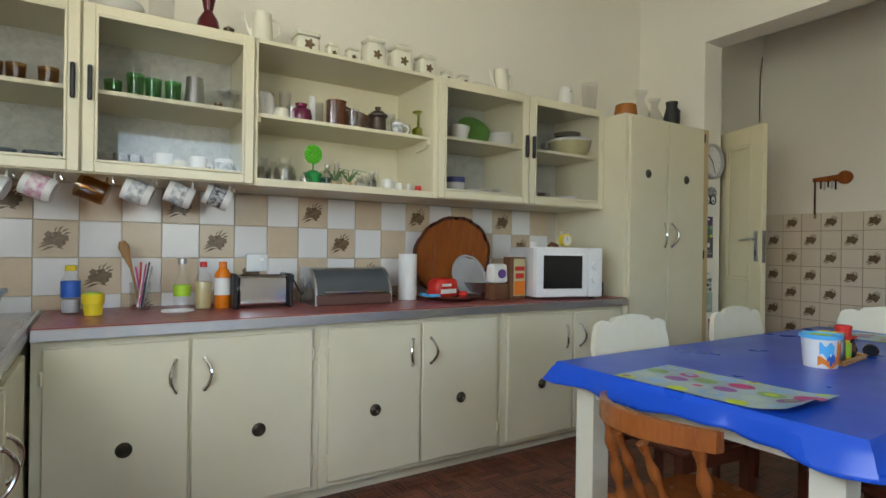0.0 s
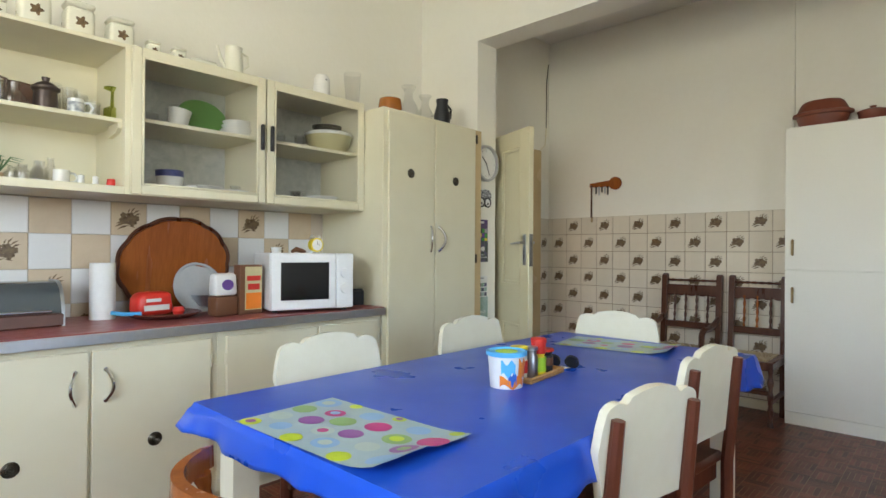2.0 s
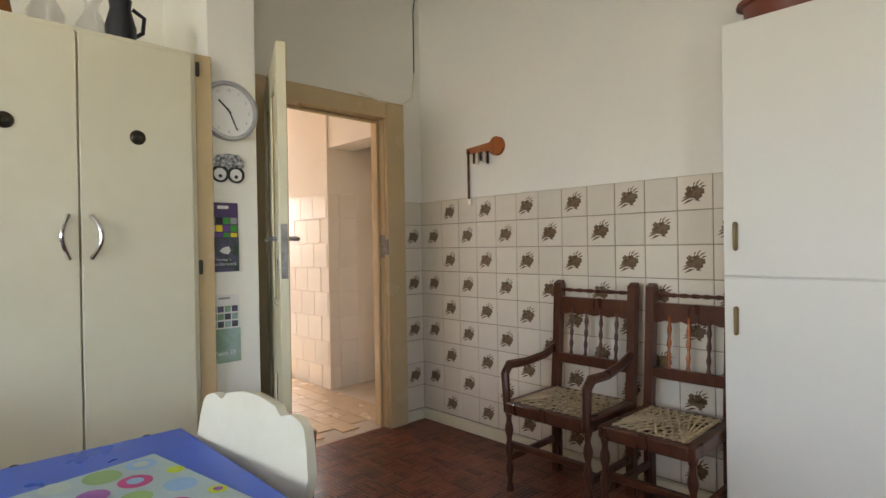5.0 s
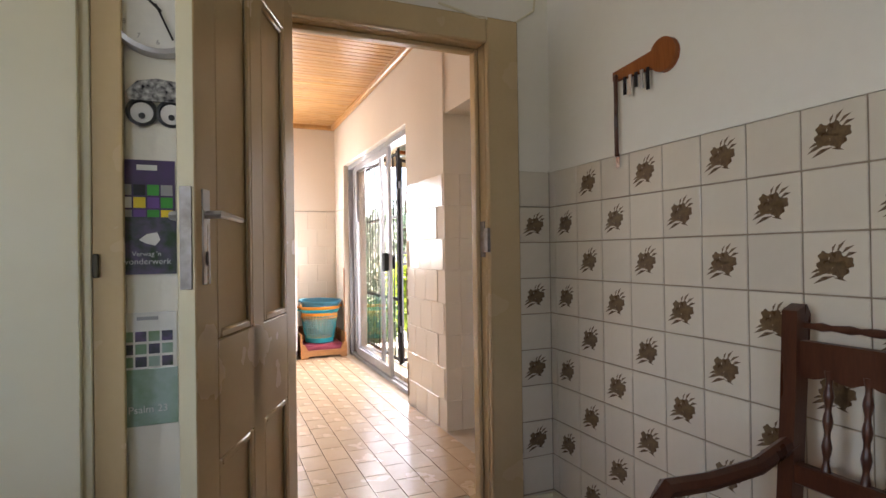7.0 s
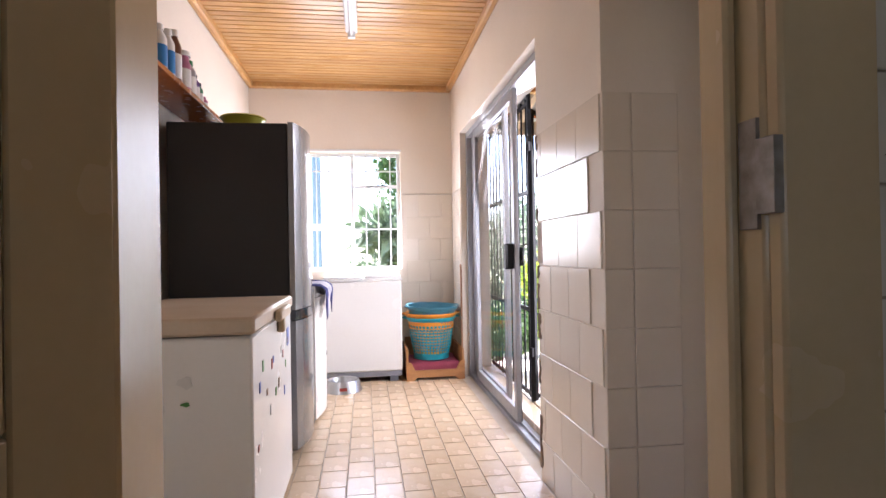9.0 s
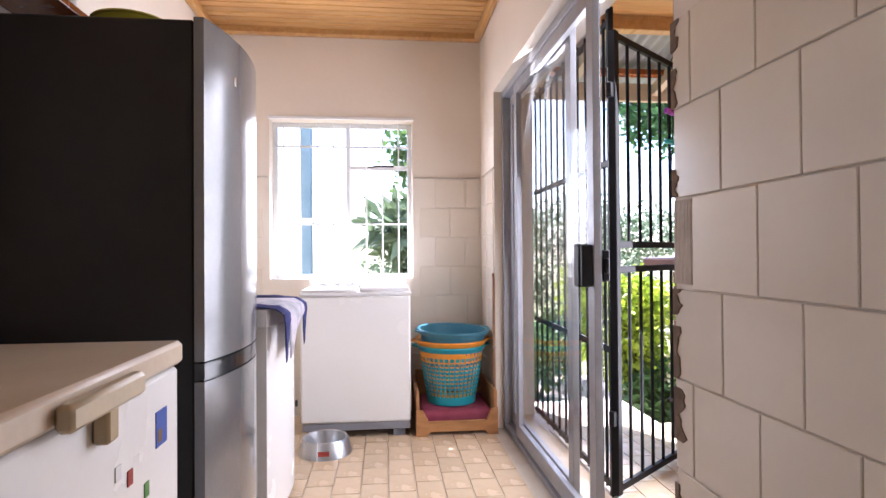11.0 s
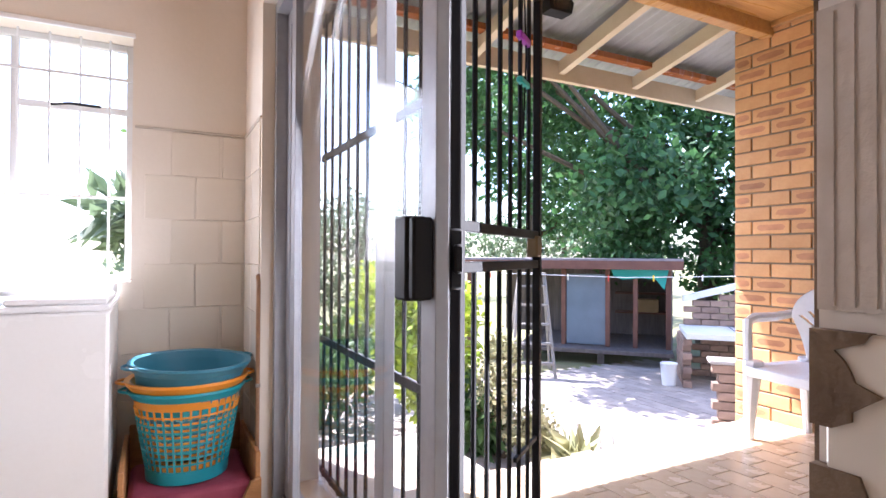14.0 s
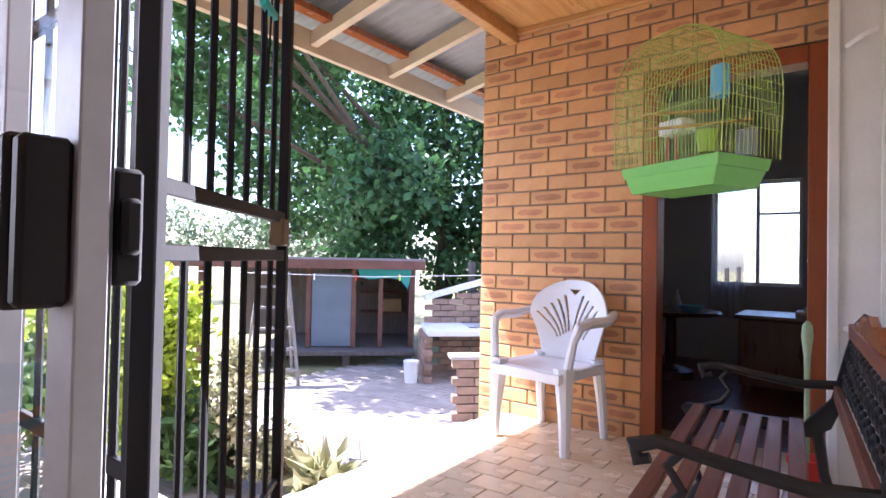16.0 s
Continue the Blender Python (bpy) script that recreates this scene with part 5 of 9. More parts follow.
part("base", boxes((-0.205, -0.125, 0.0, 0.205, 0.11, 0.055), bevel=0.006), material("bin_brown", (0.13, 0.065, 0.05), 0.35), bb, "brown base")
part("hood", slab([(y, max(z, 0.056)) for y, z in prof], -0.195, 0.195, m=UPRIGHT_X), material("smoked_cover", (0.12, 0.14, 0.15), 0.12, 0.35, bump=0), bb, "glossy smoked roll top")
for xx in (-0.207, 0.195):
    part("cheek", slab([(y * 1.03, z * 1.03) for y, z in prof], xx, xx + 0.012, m=UPRIGHT_X), STEEL, bb)
part("grip", boxes((-0.16, -0.135, 0.06, 0.16, -0.12, 0.07), bevel=0.003), CHROME, bb)
kr = thing("paper_towel", "white roll of paper towel standing on the worktop", "paper roll", pose(1.36, 2.615, CZ))
part("roll", lathe([(0.02, 0), (0.052, 0), (0.052, 0.255), (0.02, 0.255), (0.02, 0)], 28), material("paper", (0.8, 0.8, 0.78), 0.9, bump=0.15, bump_scale=120), kr)
ot = thing("serving_tray", "large scalloped wooden serving tray leaning on the tiles", "tray", pose(1.709, 2.73, CZ, 8, 0, 0))
n = 72
o = [((0.268 + 0.007 * abs(math.sin(k * math.pi / n * 12))) * math.cos(2 * math.pi * k / n), 0.245 + (0.232 + 0.007 * abs(math.sin(k * math.pi / n * 12))) * math.sin(2 * math.pi * k / n)) for k in range(n)]
part("board", slab(o, -0.006, 0.006, m=UPRIGHT_Y), ORANGE_WOOD, ot)
part("rim", tube([(x, -0.012, z) for x, z in o], 0.010, 6, closed=True), DARK_WOOD, ot, "dark carved scalloped rim")
pl_ = thing("platter", "dark round wooden platter with packets on the worktop", "platter", pose(1.585, 2.50, CZ))
part("dish", lathe([(0, 0), (0.12, 0), (0.165, 0.02), (0.16, 0.026), (0.11, 0.008), (0, 0.008)], 32), material("dark_red_wood", (0.12, 0.03, 0.02), 0.25), pl_)
bm = bmesh.new()
box(bm, -0.085, -0.05, 0.0, 0.085, 0.05, 0.11, bevel=0.03, seg=3)
for v in bm.verts:
    v.co.x *= 1 - 2.2 * max(0, v.co.z - 0.05)
    v.co += Vector((0.006 * math.sin(v.co.z * 80), 0.006 * math.sin(v.co.x * 60), 0))
pk = solid("snack_packet", bm, PC["red"], "crumpled red snack packet on the platter", "packet", pose(1.533, 2.52, CZ + 0.012, 0, 0, 12))
solid("packet_band", boxes((-0.06, -0.0525, 0.025, 0.06, -0.0495, 0.05), (-0.05, -0.0525, 0.065, 0.02, -0.0495, 0.08)), PC["white"], "white printed bars on the red packet", "print", pose(1.533, 2.52, CZ + 0.012, 0, 0, 12))
solid("blue_peeler", tube([(-0.07, 0, 0.03), (-0.02, 0.01, 0.02), (0.05, 0.0, 0.018)], 0.009, 8), PC["sky"], "light blue plastic utensil on the platter", "utensil", pose(1.417, 2.44, CZ + 0.012))
solid("tomato", lathe([(0, 0), (0.02, 0.003), (0.028, 0.02), (0.02, 0.038), (0, 0.04)], 16), PC["red"], "red tomato on the platter", "tomato", pose(1.635, 2.46, CZ + 0.01))
solid("frosted_plate", lathe([(0, 0), (0.13, 0), (0.135, 0.012), (0.125, 0.012), (0.12, 0.004), (0, 0.004)], 30), material("frosted_lid", (0.62, 0.63, 0.63), 0.4, alpha=0.7), "frosted plastic plate leaning behind packets", "plate", pose(1.811, 2.66, CZ + 0.12, 72, 18, 0))
solid("steel_bowl", lathe([(0, 0), (0.05, 0), (0.09, 0.06), (0.086, 0.06), (0.046, 0.005), (0, 0.005)], 24), STEEL, "steel mixing bowl on the worktop", "bowl", pose(1.85, 2.63, CZ + 0.027))
ct = thing("flour_bag", "brown and white paper bag of flour", "bag", pose(1.815, 2.385, CZ, 0, 0, 8))
bm = bmesh.new()
box(bm, -0.06, -0.04, 0.0, 0.06, 0.04, 0.095, bevel=0.012, seg=2)
part("bottom", bm, PC["brown"], ct, "brown printed half")
bm = bmesh.new()
box(bm, -0.059, -0.039, 0.095, 0.059, 0.039, 0.205, bevel=0.018, seg=2)
for v in bm.verts:
    v.co.y *= 1 - 3.5 * max(0, v.co.z - 0.13)
part("top", bm, PC["white"], ct)
o = [(0.03 * math.cos(a), 0.15 + 0.026 * math.sin(a)) for a in (2 * math.pi * k / 20 for k in range(20))]
part("badge", slab(o, -0.0435, -0.0385, m=UPRIGHT_Y), PC["purple"], ct, "purple oval badge")
bx = thing("cereal_box", "tall brown and yellow cereal box", "box", pose(1.945, 2.385, CZ, 0, 0, 4))
part("carton", boxes((-0.062, -0.03, 0, 0.062, 0.03, 0.245), bevel=0.002), PC["brown"], bx)
part("front_print", boxes((-0.035, -0.0315, 0.02, 0.058, -0.0298, 0.235)), PC["olive"], bx, "yellow printed front")
part("front_band", boxes((-0.025, -0.0328, 0.165, 0.05, -0.0312, 0.19), (-0.02, -0.0328, 0.12, 0.045, -0.0312, 0.15)), PC["red"], bx)
part("picture", boxes((-0.03, -0.0328, 0.025, 0.055, -0.0312, 0.105)), PC["orange"], bx)
mw = thing("microwave", "white microwave oven with a dark window and two dials", "microwave", pose(2.216, 2.229, CZ, 0, 0, -16) @ Matrix.Diagonal((1, 1, 1.08, 1)))
part("body", boxes((-0.215, 0.0, 0.012, 0.225, 0.36, 0.282), bevel=0.006), WHITE_PLASTIC, mw)
part("door", boxes((-0.213, -0.022, 0.014, 0.125, -0.001, 0.28), bevel=0.006), WHITE_PLASTIC, mw)
part("window", boxes((-0.165, -0.0245, 0.06, 0.085, -0.0215, 0.238)), material("dark_window", (0.008, 0.008, 0.009), 0.1, coat=0.3, bump=0), mw, "dark glass window")
part("panel", boxes((0.128, -0.018, 0.014, 0.223, -0.001, 0.28), bevel=0.004), WHITE_PLASTIC, mw)
for z in (0.11, 0.185):
    bm = lathe([(0, 0), (0.026, 0), (0.023, 0.016), (0, 0.018)], 18)
    bm.transform(Matrix.Translation((0.175, -0.018, z)) @ Matrix.Rotation(radians(90), 4, "X"))
    part("dial", bm, WHITE_PLASTIC, mw)
for x in (-0.18, 0.19):
    for y in (0.04, 0.32):
        part("foot", boxes((x - 0.012, y - 0.012, 0, x + 0.012, y + 0.012, 0.012)), BLACK_PLASTIC, mw)
ac = thing("alarm_clock", "small yellow twin-bell alarm clock on the microwave", "clock", pose(2.325, 2.36, CZ + 0.305, 0, 0, -5))
bm = lathe([(0, -0.02), (0.036, -0.02), (0.038, 0.02), (0, 0.02)], 22)
bm.transform(Matrix.Translation((0, 0, 0.045)) @ Matrix.Rotation(radians(90), 4, "X"))
part("case", bm, PC["yellow"], ac)
bm = lathe([(0, 0), (0.031, 0), (0, 0.001)], 22)
bm.transform(Matrix.Translation((0, -0.0205, 0.045)) @ Matrix.Rotation(radians(90), 4, "X"))
part("face", bm, PC["white"], ac)
for x in (-0.022, 0.022):
    part("bell", lathe([(0, 0.02), (0.01, 0.016), (0.016, 0.0), (0, 0.0)], 14, m=Matrix.Translation((x, 0, 0.082))), CHROME, ac)
    part("foot", tube([(x, 0, 0.015), (x * 1.3, 0, 0.0)], 0.004, 6), CHROME, ac)
part("hand", boxes((-0.001, -0.0225, 0.045, 0.001, -0.0215, 0.066), (0.0, -0.0225, 0.044, 0.016, -0.0215, 0.046)), PC["black"], ac)
solid("small_cup", lathe([(0, 0), (0.024, 0), (0.027, 0.03), (0.023, 0.03), (0, 0.006)], 18), PC["white"], "small white cup on the microwave", "cup", pose(2.115, 2.41, CZ + 0.305))
solid("trinket", tube([(-0.04, 0, 0.008), (-0.01, 0.01, 0.02), (0.02, 0, 0.012), (0.045, 0.005, 0.008)], [0.008, 0.014, 0.012, 0.006], 8), PC["brown"], "bunch of small brown keys on the microwave", "keys", pose(2.20, 2.33, CZ + 0.305))
ph = thing("telephone", "black cordless telephone base at the end of the worktop", "telephone", pose(2.60, 2.40, CZ, 0, 0, -10))
bm = slab([(-0.05, 0.0), (0.06, 0.0), (0.06, 0.03), (0.02, 0.085), (-0.02, 0.095), (-0.05, 0.08)], -0.06, 0.06, m=UPRIGHT_X)
part("base", bm, BLACK_PLASTIC, ph)
part("plug", boxes((-0.11, 0.2, 0.10, -0.07, 0.24, 0.15), bevel=0.004), BLACK_PLASTIC, ph)
part("cord", tube([(-0.09, 0.2, 0.11), (-0.10, 0.12, 0.03), (-0.07, 0.05, 0.008), (-0.05, 0.03, 0.01)], 0.003, 6), BLACK_PLASTIC, ph)

# on the table
MATBASE = material("placemat_sheet", (0.36, 0.48, 0.52), 0.35, scale=8, amount=0.3, bump=0)
DOTS = [material("dot_" + n, c, 0.35, bump=0) for n, c in (("lime", (0.55, 0.68, 0.03)), ("pink", (0.55, 0.03, 0.22)), ("purple", (0.28, 0.08, 0.35)), ("sky", (0.25, 0.45, 0.70)), ("green", (0.25, 0.42, 0.15)), ("grey", (0.45, 0.55, 0.5)))]


def placemat(m, seed):
    t = thing("placemat", "plastic placemat with bright coloured circles on the oilcloth", "placemat", m, "placemats")
    g = random.Random(seed)

    def lift(x, y):
        return 0.002 + 0.020 * max(0, (x - 0.12) / 0.10) ** 2 * (0.5 if y > 0 else 1.0)
    bm = bmesh.new()
    nx, ny = 16, 8
    grid = [[bm.verts.new((-0.22 + 0.44 * i / nx, -0.15 + 0.30 * j / ny, lift(-0.22 + 0.44 * i / nx, -0.15 + 0.30 * j / ny))) for j in range(ny + 1)] for i in range(nx + 1)]
    for i in range(nx):
        for j in range(ny):
            bm.faces.new((grid[i][j], grid[i + 1][j], grid[i + 1][j + 1], grid[i][j + 1]))
    part("sheet", bm, MATBASE, t)
    k = 0
    for i in range(6):
        for j in range(4):
            cx, cy = -0.185 + 0.074 * i + g.uniform(-0.01, 0.01), -0.115 + 0.076 * j + (0.02 if i % 2 else -0.01)
            r = g.uniform(0.026, 0.037)
            if abs(cy) + r > 0.15:
                r = 0.15 - abs(cy)
            bm = bmesh.new()
            for rr, dz in ((r, 0.0008), (r * 0.62, 0.0013)):
                bm.faces.new([bm.verts.new((cx + rr * math.cos(2 * math.pi * q / 20), cy + rr * math.sin(2 * math.pi * q / 20), lift(cx + rr * math.cos(2 * math.pi * q / 20), cy) + dz)) for q in range(20)])
            c = (k * 5 + i) % 6
            part("circle", bm, DOTS[c], t)
            if (i + j) % 3 == 0:
                bm = bmesh.new()
                bm.faces.new([bm.verts.new((cx + r * 0.5 * math.cos(2 * math.pi * q / 16), cy + r * 0.5 * math.sin(2 * math.pi * q / 16), lift(cx + r * 0.5 * math.cos(2 * math.pi * q / 16), cy) + 0.0018)) for q in range(16)])
                part("ring", bm, DOTS[(c + 2) % 6], t)
            k += 1
    return t


ZT = 0.7325
placemat(pose(1.372, 0.795, ZT, 0, 0, -88) @ Matrix.Diagonal((1.13, 0.97, 1, 1)), 1)
placemat(pose(2.912, 0.88, ZT, 0, 0, -81) @ Matrix.Diagonal((1.1, 0.97, 1, 1)), 2)
tub = thing("ice_cream_tub", "round plastic tub with blue lid and orange print", "tub", pose(1.968, 0.787, ZT) @ Matrix.Scale(0.96, 4))
part("body", lathe([(0, 0), (0.052, 0), (0.060, 0.10), (0, 0.10)], 28), PC["white"], tub)
part("lid", lathe([(0.061, 0.10), (0.066, 0.102), (0.066, 0.114), (0.058, 0.116), (0.055, 0.111), (0, 0.111)], 28), PC["sky"], tub, "blue snap-on lid")
part("lid_print", lathe([(0, 0.1115), (0.036, 0.1115), (0.036, 0.1125), (0, 0.1125)], 24), PC["lime"], tub)


def wrap(a0, a1, z0, z1, r0, r1, mat, name="print"):
    bm = bmesh.new()
    n_ = 12
    lo = [bm.verts.new((r0 * math.cos(a0 + (a1 - a0) * k / n_), r0 * math.sin(a0 + (a1 - a0) * k / n_), z0 + 0.008 * math.sin(k * 0.8))) for k in range(n_ + 1)]
    hi = [bm.verts.new((r1 * math.cos(a0 + (a1 - a0) * k / n_), r1 * math.sin(a0 + (a1 - a0) * k / n_), z1 + 0.008 * math.sin(k * 0.8 + 1))) for k in range(n_ + 1)]
    for k in range(n_):
        bm.faces.new((lo[k], lo[k + 1], hi[k + 1], hi[k]))
    return part(name, bm, mat, tub)


wrap(-2.9, -1.3, 0.008, 0.035, 0.0535, 0.0555, PC["orange"])
wrap(-1.0, 0.6, 0.008, 0.03, 0.0535, 0.0555, PC["orange"])
wrap(-2.8, -2.0, 0.045, 0.085, 0.0565, 0.0600, PC["sky"])
wrap(-1.8, -1.2, 0.03, 0.09, 0.0555, 0.0602, PC["orange"])
wrap(-1.1, -0.2, 0.04, 0.08, 0.0562, 0.0598, PC["silver"])
wrap(-2.4, -1.9, 0.015, 0.05, 0.0545, 0.0570, PC["blue"])
cx_, cy_ = 2.147, 0.80
ctr = thing("condiment_tray", "small wooden tray holding condiments on the table", "tray", pose(cx_, cy_, ZT, 0, 0, 6))
part("base", boxes((-0.12, -0.05, 0.0, 0.12, 0.05, 0.006), bevel=0.002), PINE_Y, ctr)
part("rim", boxes((-0.12, -0.05, 0.006, 0.12, -0.04, 0.018), (-0.12, 0.04, 0.006, 0.12, 0.05, 0.018), (-0.12, -0.04, 0.006, -0.11, 0.04, 0.018), (0.11, -0.04, 0.006, 0.12, 0.04, 0.018), bevel=0.003), PINE_Y, ctr)
M0 = pose(cx_, cy_, ZT + 0.006, 0, 0, 6)
BOTTLE("spice_jar", "spice jar with a bright yellow lid on the tray", M0 @ pose(-0.085, 0.015, 0), 0.027, 0.10, PC["cream"], PC["yellow"], 0.85, 0.7, (0.2, 0.6, PC["red"]), "jar")
BOTTLE("salt_mill", "grey steel salt shaker on the tray", M0 @ pose(-0.04, -0.005, 0), 0.022, 0.095, material("shaker_steel", (0.3, 0.3, 0.3), 0.3, 0.9), STEEL, 0.8, 0.7, None, "shaker")
BOTTLE("red_top_spice", "yellow spice bottle with a tall red lid", M0 @ pose(0.012, -0.005, 0), 0.024, 0.115, PC["yellow"], PC["red"], 0.9, 0.45, (0.1, 0.5, PC["lime"]), "bottle")
part("tall_lid", lathe([(0, 0.07), (0.0245, 0.07), (0.0245, 0.118), (0.022, 0.121), (0, 0.121)], 20), PC["red"], bpy.data.objects["red_top_spice"])
BOTTLE("paste_jar", "dark jar with a red lid on the tray", M0 @ pose(0.068, -0.005, 0), 0.023, 0.075, PC["black"], PC["red"], 0.95, 0.7, (0.3, 0.65, PC["brown"]), "jar")
gl = thing("sunglasses", "dark folded sunglasses beside the condiment tray", "glasses", M0 @ pose(0.18, -0.01, -0.006, 0, 0, 10))
part("lens", lathe([(0, 0), (0.026, 0), (0.024, 0.012), (0, 0.015)], 18, m=Matrix.Translation((0, 0.03, 0.02)) @ Matrix.Rotation(radians(60), 4, "Y")), PC["black"], gl)
part("lens", lathe([(0, 0), (0.026, 0), (0.024, 0.012), (0, 0.015)], 18, m=Matrix.Translation((0.005, -0.035, 0.02)) @ Matrix.Rotation(radians(60), 4, "Y")), PC["black"], gl)
part("arm", tube([(0, 0.05, 0.03), (-0.06, 0.05, 0.006), (-0.09, 0.03, 0.005)], 0.003, 6), PC["navy"], gl)
part("arm", tube([(0, -0.055, 0.03), (0.05, -0.05, 0.006), (0.08, -0.03, 0.005)], 0.003, 6), PC["navy"], gl)
solid("paper_slip", boxes((-0.04, -0.02, 0, 0.04, 0.02, 0.001)), PC["white"], "small slip of white paper on the oilcloth", "paper", M0 @ pose(0.16, -0.01, -0.0055, 0, 0, -12))

# on the end of the arch wall
NY = 2.24
ck = thing("wall_clock", "round silver-rimmed wall clock showing twenty-six past ten", "clock", pose(3.650, NY, 1.775))
bm = lathe([(0, 0), (0.128, 0), (0.13, 0.02), (0.125, 0.036), (0.113, 0.038), (0.110, 0.014), (0, 0.014)], 40)
bm.transform(Matrix.Rotation(radians(90), 4, "X"))
part("case", bm, material("silver_paint", (0.48, 0.48, 0.50), 0.35, 0.5), ck)
bm = lathe([(0, 0.0145), (0.110, 0.0145), (0.110, 0.0155), (0, 0.0155)], 40)
bm.transform(Matrix.Rotation(radians(90), 4, "X"))
part("face", bm, PC["white"], ck)


def text_mesh(words, size, mat, name="numeral"):
    cu = bpy.data.curves.new(name, "FONT")
    cu.body, cu.size, cu.align_x, cu.align_y, cu.extrude = words, size, "CENTER", "CENTER", 0.0003
    tmp = bpy.data.objects.new(name, cu)
    scene.collection.objects.link(tmp)
    me = bpy.data.meshes.new_from_object(tmp.evaluated_get(bpy.context.evaluated_depsgraph_get()))
    bpy.data.objects.remove(tmp)
    me.materials.append(mat)
    return me


for k in range(1, 13):
    a = math.pi / 2 - k * math.pi / 6
    part("numeral", text_mesh(str(k), 0.018, PC["grey"]), None, ck, "", pose(0.09 * math.cos(a), -0.0165, 0.09 * math.sin(a), 90))
for ang_, ln, w in ((10.44 * 30, 0.062, 0.0035), (26 * 6, 0.088, 0.0025)):
    part("hand", boxes((-w, -0.020, -0.012, w, -0.018, ln)), PC["black"], ck, "black hand", Matrix.Rotation(radians(ang_), 4, "Y"))
cow = thing("cow_glasses", "novelty spectacles with a black and white cow pattern", "ornament", pose(3.645, NY, 1.50))
for s in (-1, 1):
    bm = lathe([(0, 0), (0.036, 0), (0.038, 0.012), (0.03, 0.014), (0.028, 0.008), (0, 0.008)], 22)
    bm.transform(Matrix.Translation((s * 0.035, 0, 0)) @ Matrix.Rotation(radians(90), 4, "X"))
    part("rim", bm, PC["black"], cow)
    bm = lathe([(0, 0.009), (0.027, 0.009), (0.027, 0.010), (0, 0.010)], 20)
    bm.transform(Matrix.Translation((s * 0.035, 0, -0.002)) @ Matrix.Rotation(radians(90), 4, "X"))
    part("eye", bm, PC["white"], cow)
    bm = lathe([(0, 0.010), (0.008, 0.010), (0.008, 0.012), (0, 0.012)], 12)
    bm.transform(Matrix.Translation((s * 0.035, 0, -0.01)) @ Matrix.Rotation(radians(90), 4, "X"))
    part("pupil", bm, PC["black"], cow)
part("head", slab([(-0.065, 0.03), (0.068, 0.03), (0.072, 0.055), (0.05, 0.085), (0.0, 0.09), (-0.045, 0.08), (-0.072, 0.05)], -0.014, 0, m=UPRIGHT_Y), PRINT_BW, cow, "spotted black and white head")


def calendar(z0, z1, top, low, label, words):
    c = thing("calendar", label, "calendar", pose(3.618, NY, 0))
    zm = z0 + (z1 - z0) * 0.5
    part("upper_sheet", boxes((-0.068, -0.006, zm, 0.068, 0, z1)), top, c)
    part("lower_sheet", boxes((-0.07, -0.008, z0, 0.07, 0, zm)), low, c)
    return c, zm


LEAFPIC = material("leafy_picture", (0.03, 0.06, 0.025), 0.4, second=(0.14, 0.10, 0.22), scale=25, amount=0.9, bump=0)
PURPLEPIC = material("purple_sheet", (0.085, 0.045, 0.15), 0.4, second=(0.04, 0.05, 0.05), scale=14, amount=0.5, bump=0)
SKYPIC = material("misty_field_picture", (0.35, 0.45, 0.42), 0.4, second=(0.12, 0.24, 0.08), scale=9, amount=0.9, bump=0)
c, zm = calendar(1.075, 1.375, PURPLEPIC, LEAFPIC, "purple garden calendar pinned to the wall end", "")
for i, (cl, w) in enumerate((("grey", 1), ("black", 0), ("green", 0), ("grey", 1), ("white", 0), ("yellow", 0), ("purple", 1), ("green", 0), ("grey", 0), ("purple", 0), ("green", 0), ("yellow", 0))):
    part("picture", boxes((-0.062 + 0.032 * (i % 4), -0.0075, zm + 0.085 - 0.033 * (i // 4) - 0.028, -0.034 + 0.032 * (i % 4), -0.0058, zm + 0.085 - 0.033 * (i // 4))), PC[cl], c)
part("heading", boxes((-0.022, -0.0075, 1.348, 0.026, -0.0058, 1.362)), PC["white"], c)
part("flower", slab([(0.0, 1.155), (0.02, 1.15), (0.032, 1.165), (0.025, 1.185), (0.0, 1.18), (-0.018, 1.165)], -0.0095, -0.0078, m=UPRIGHT_Y), PC["white"], c, "white flower")
for w, z, s in (("Verwag 'n", 1.128, 0.017), ("wonderwerk", 1.108, 0.022)):
    part("lettering", text_mesh(w, s, PC["silver"], "lettering"), None, c, "", pose(0, -0.0092, z, 90))
c, zm = calendar(0.68, 0.975, PC["white"], SKYPIC, "white and green verse calendar pinned to the wall end", "")
for i in range(12):
    part("picture", boxes((-0.060 + 0.031 * (i % 4), -0.0075, zm + 0.098 - 0.033 * (i // 4) - 0.026, -0.034 + 0.031 * (i % 4), -0.0058, zm + 0.098 - 0.033 * (i // 4))), (SKYPIC, LEAFPIC)[(i + i // 4) % 2], c)
part("heading", boxes((-0.025, -0.0075, 0.955, 0.025, -0.0058, 0.964)), PC["grey"], c)
part("lettering", text_mesh("Psalm 23", 0.026, PC["white"], "lettering"), None, c, "", pose(0, -0.0092, 0.722, 90))
for z in (0.30, 1.10, 1.92):
    solid("cupboard_hinge", boxes((3.502, 2.188, z - 0.03, 3.516, 2.2, z + 0.03), bevel=0.003), BRONZE, "small dark brass hinge on the pantry edge", "hinge", group="pantry hinges")

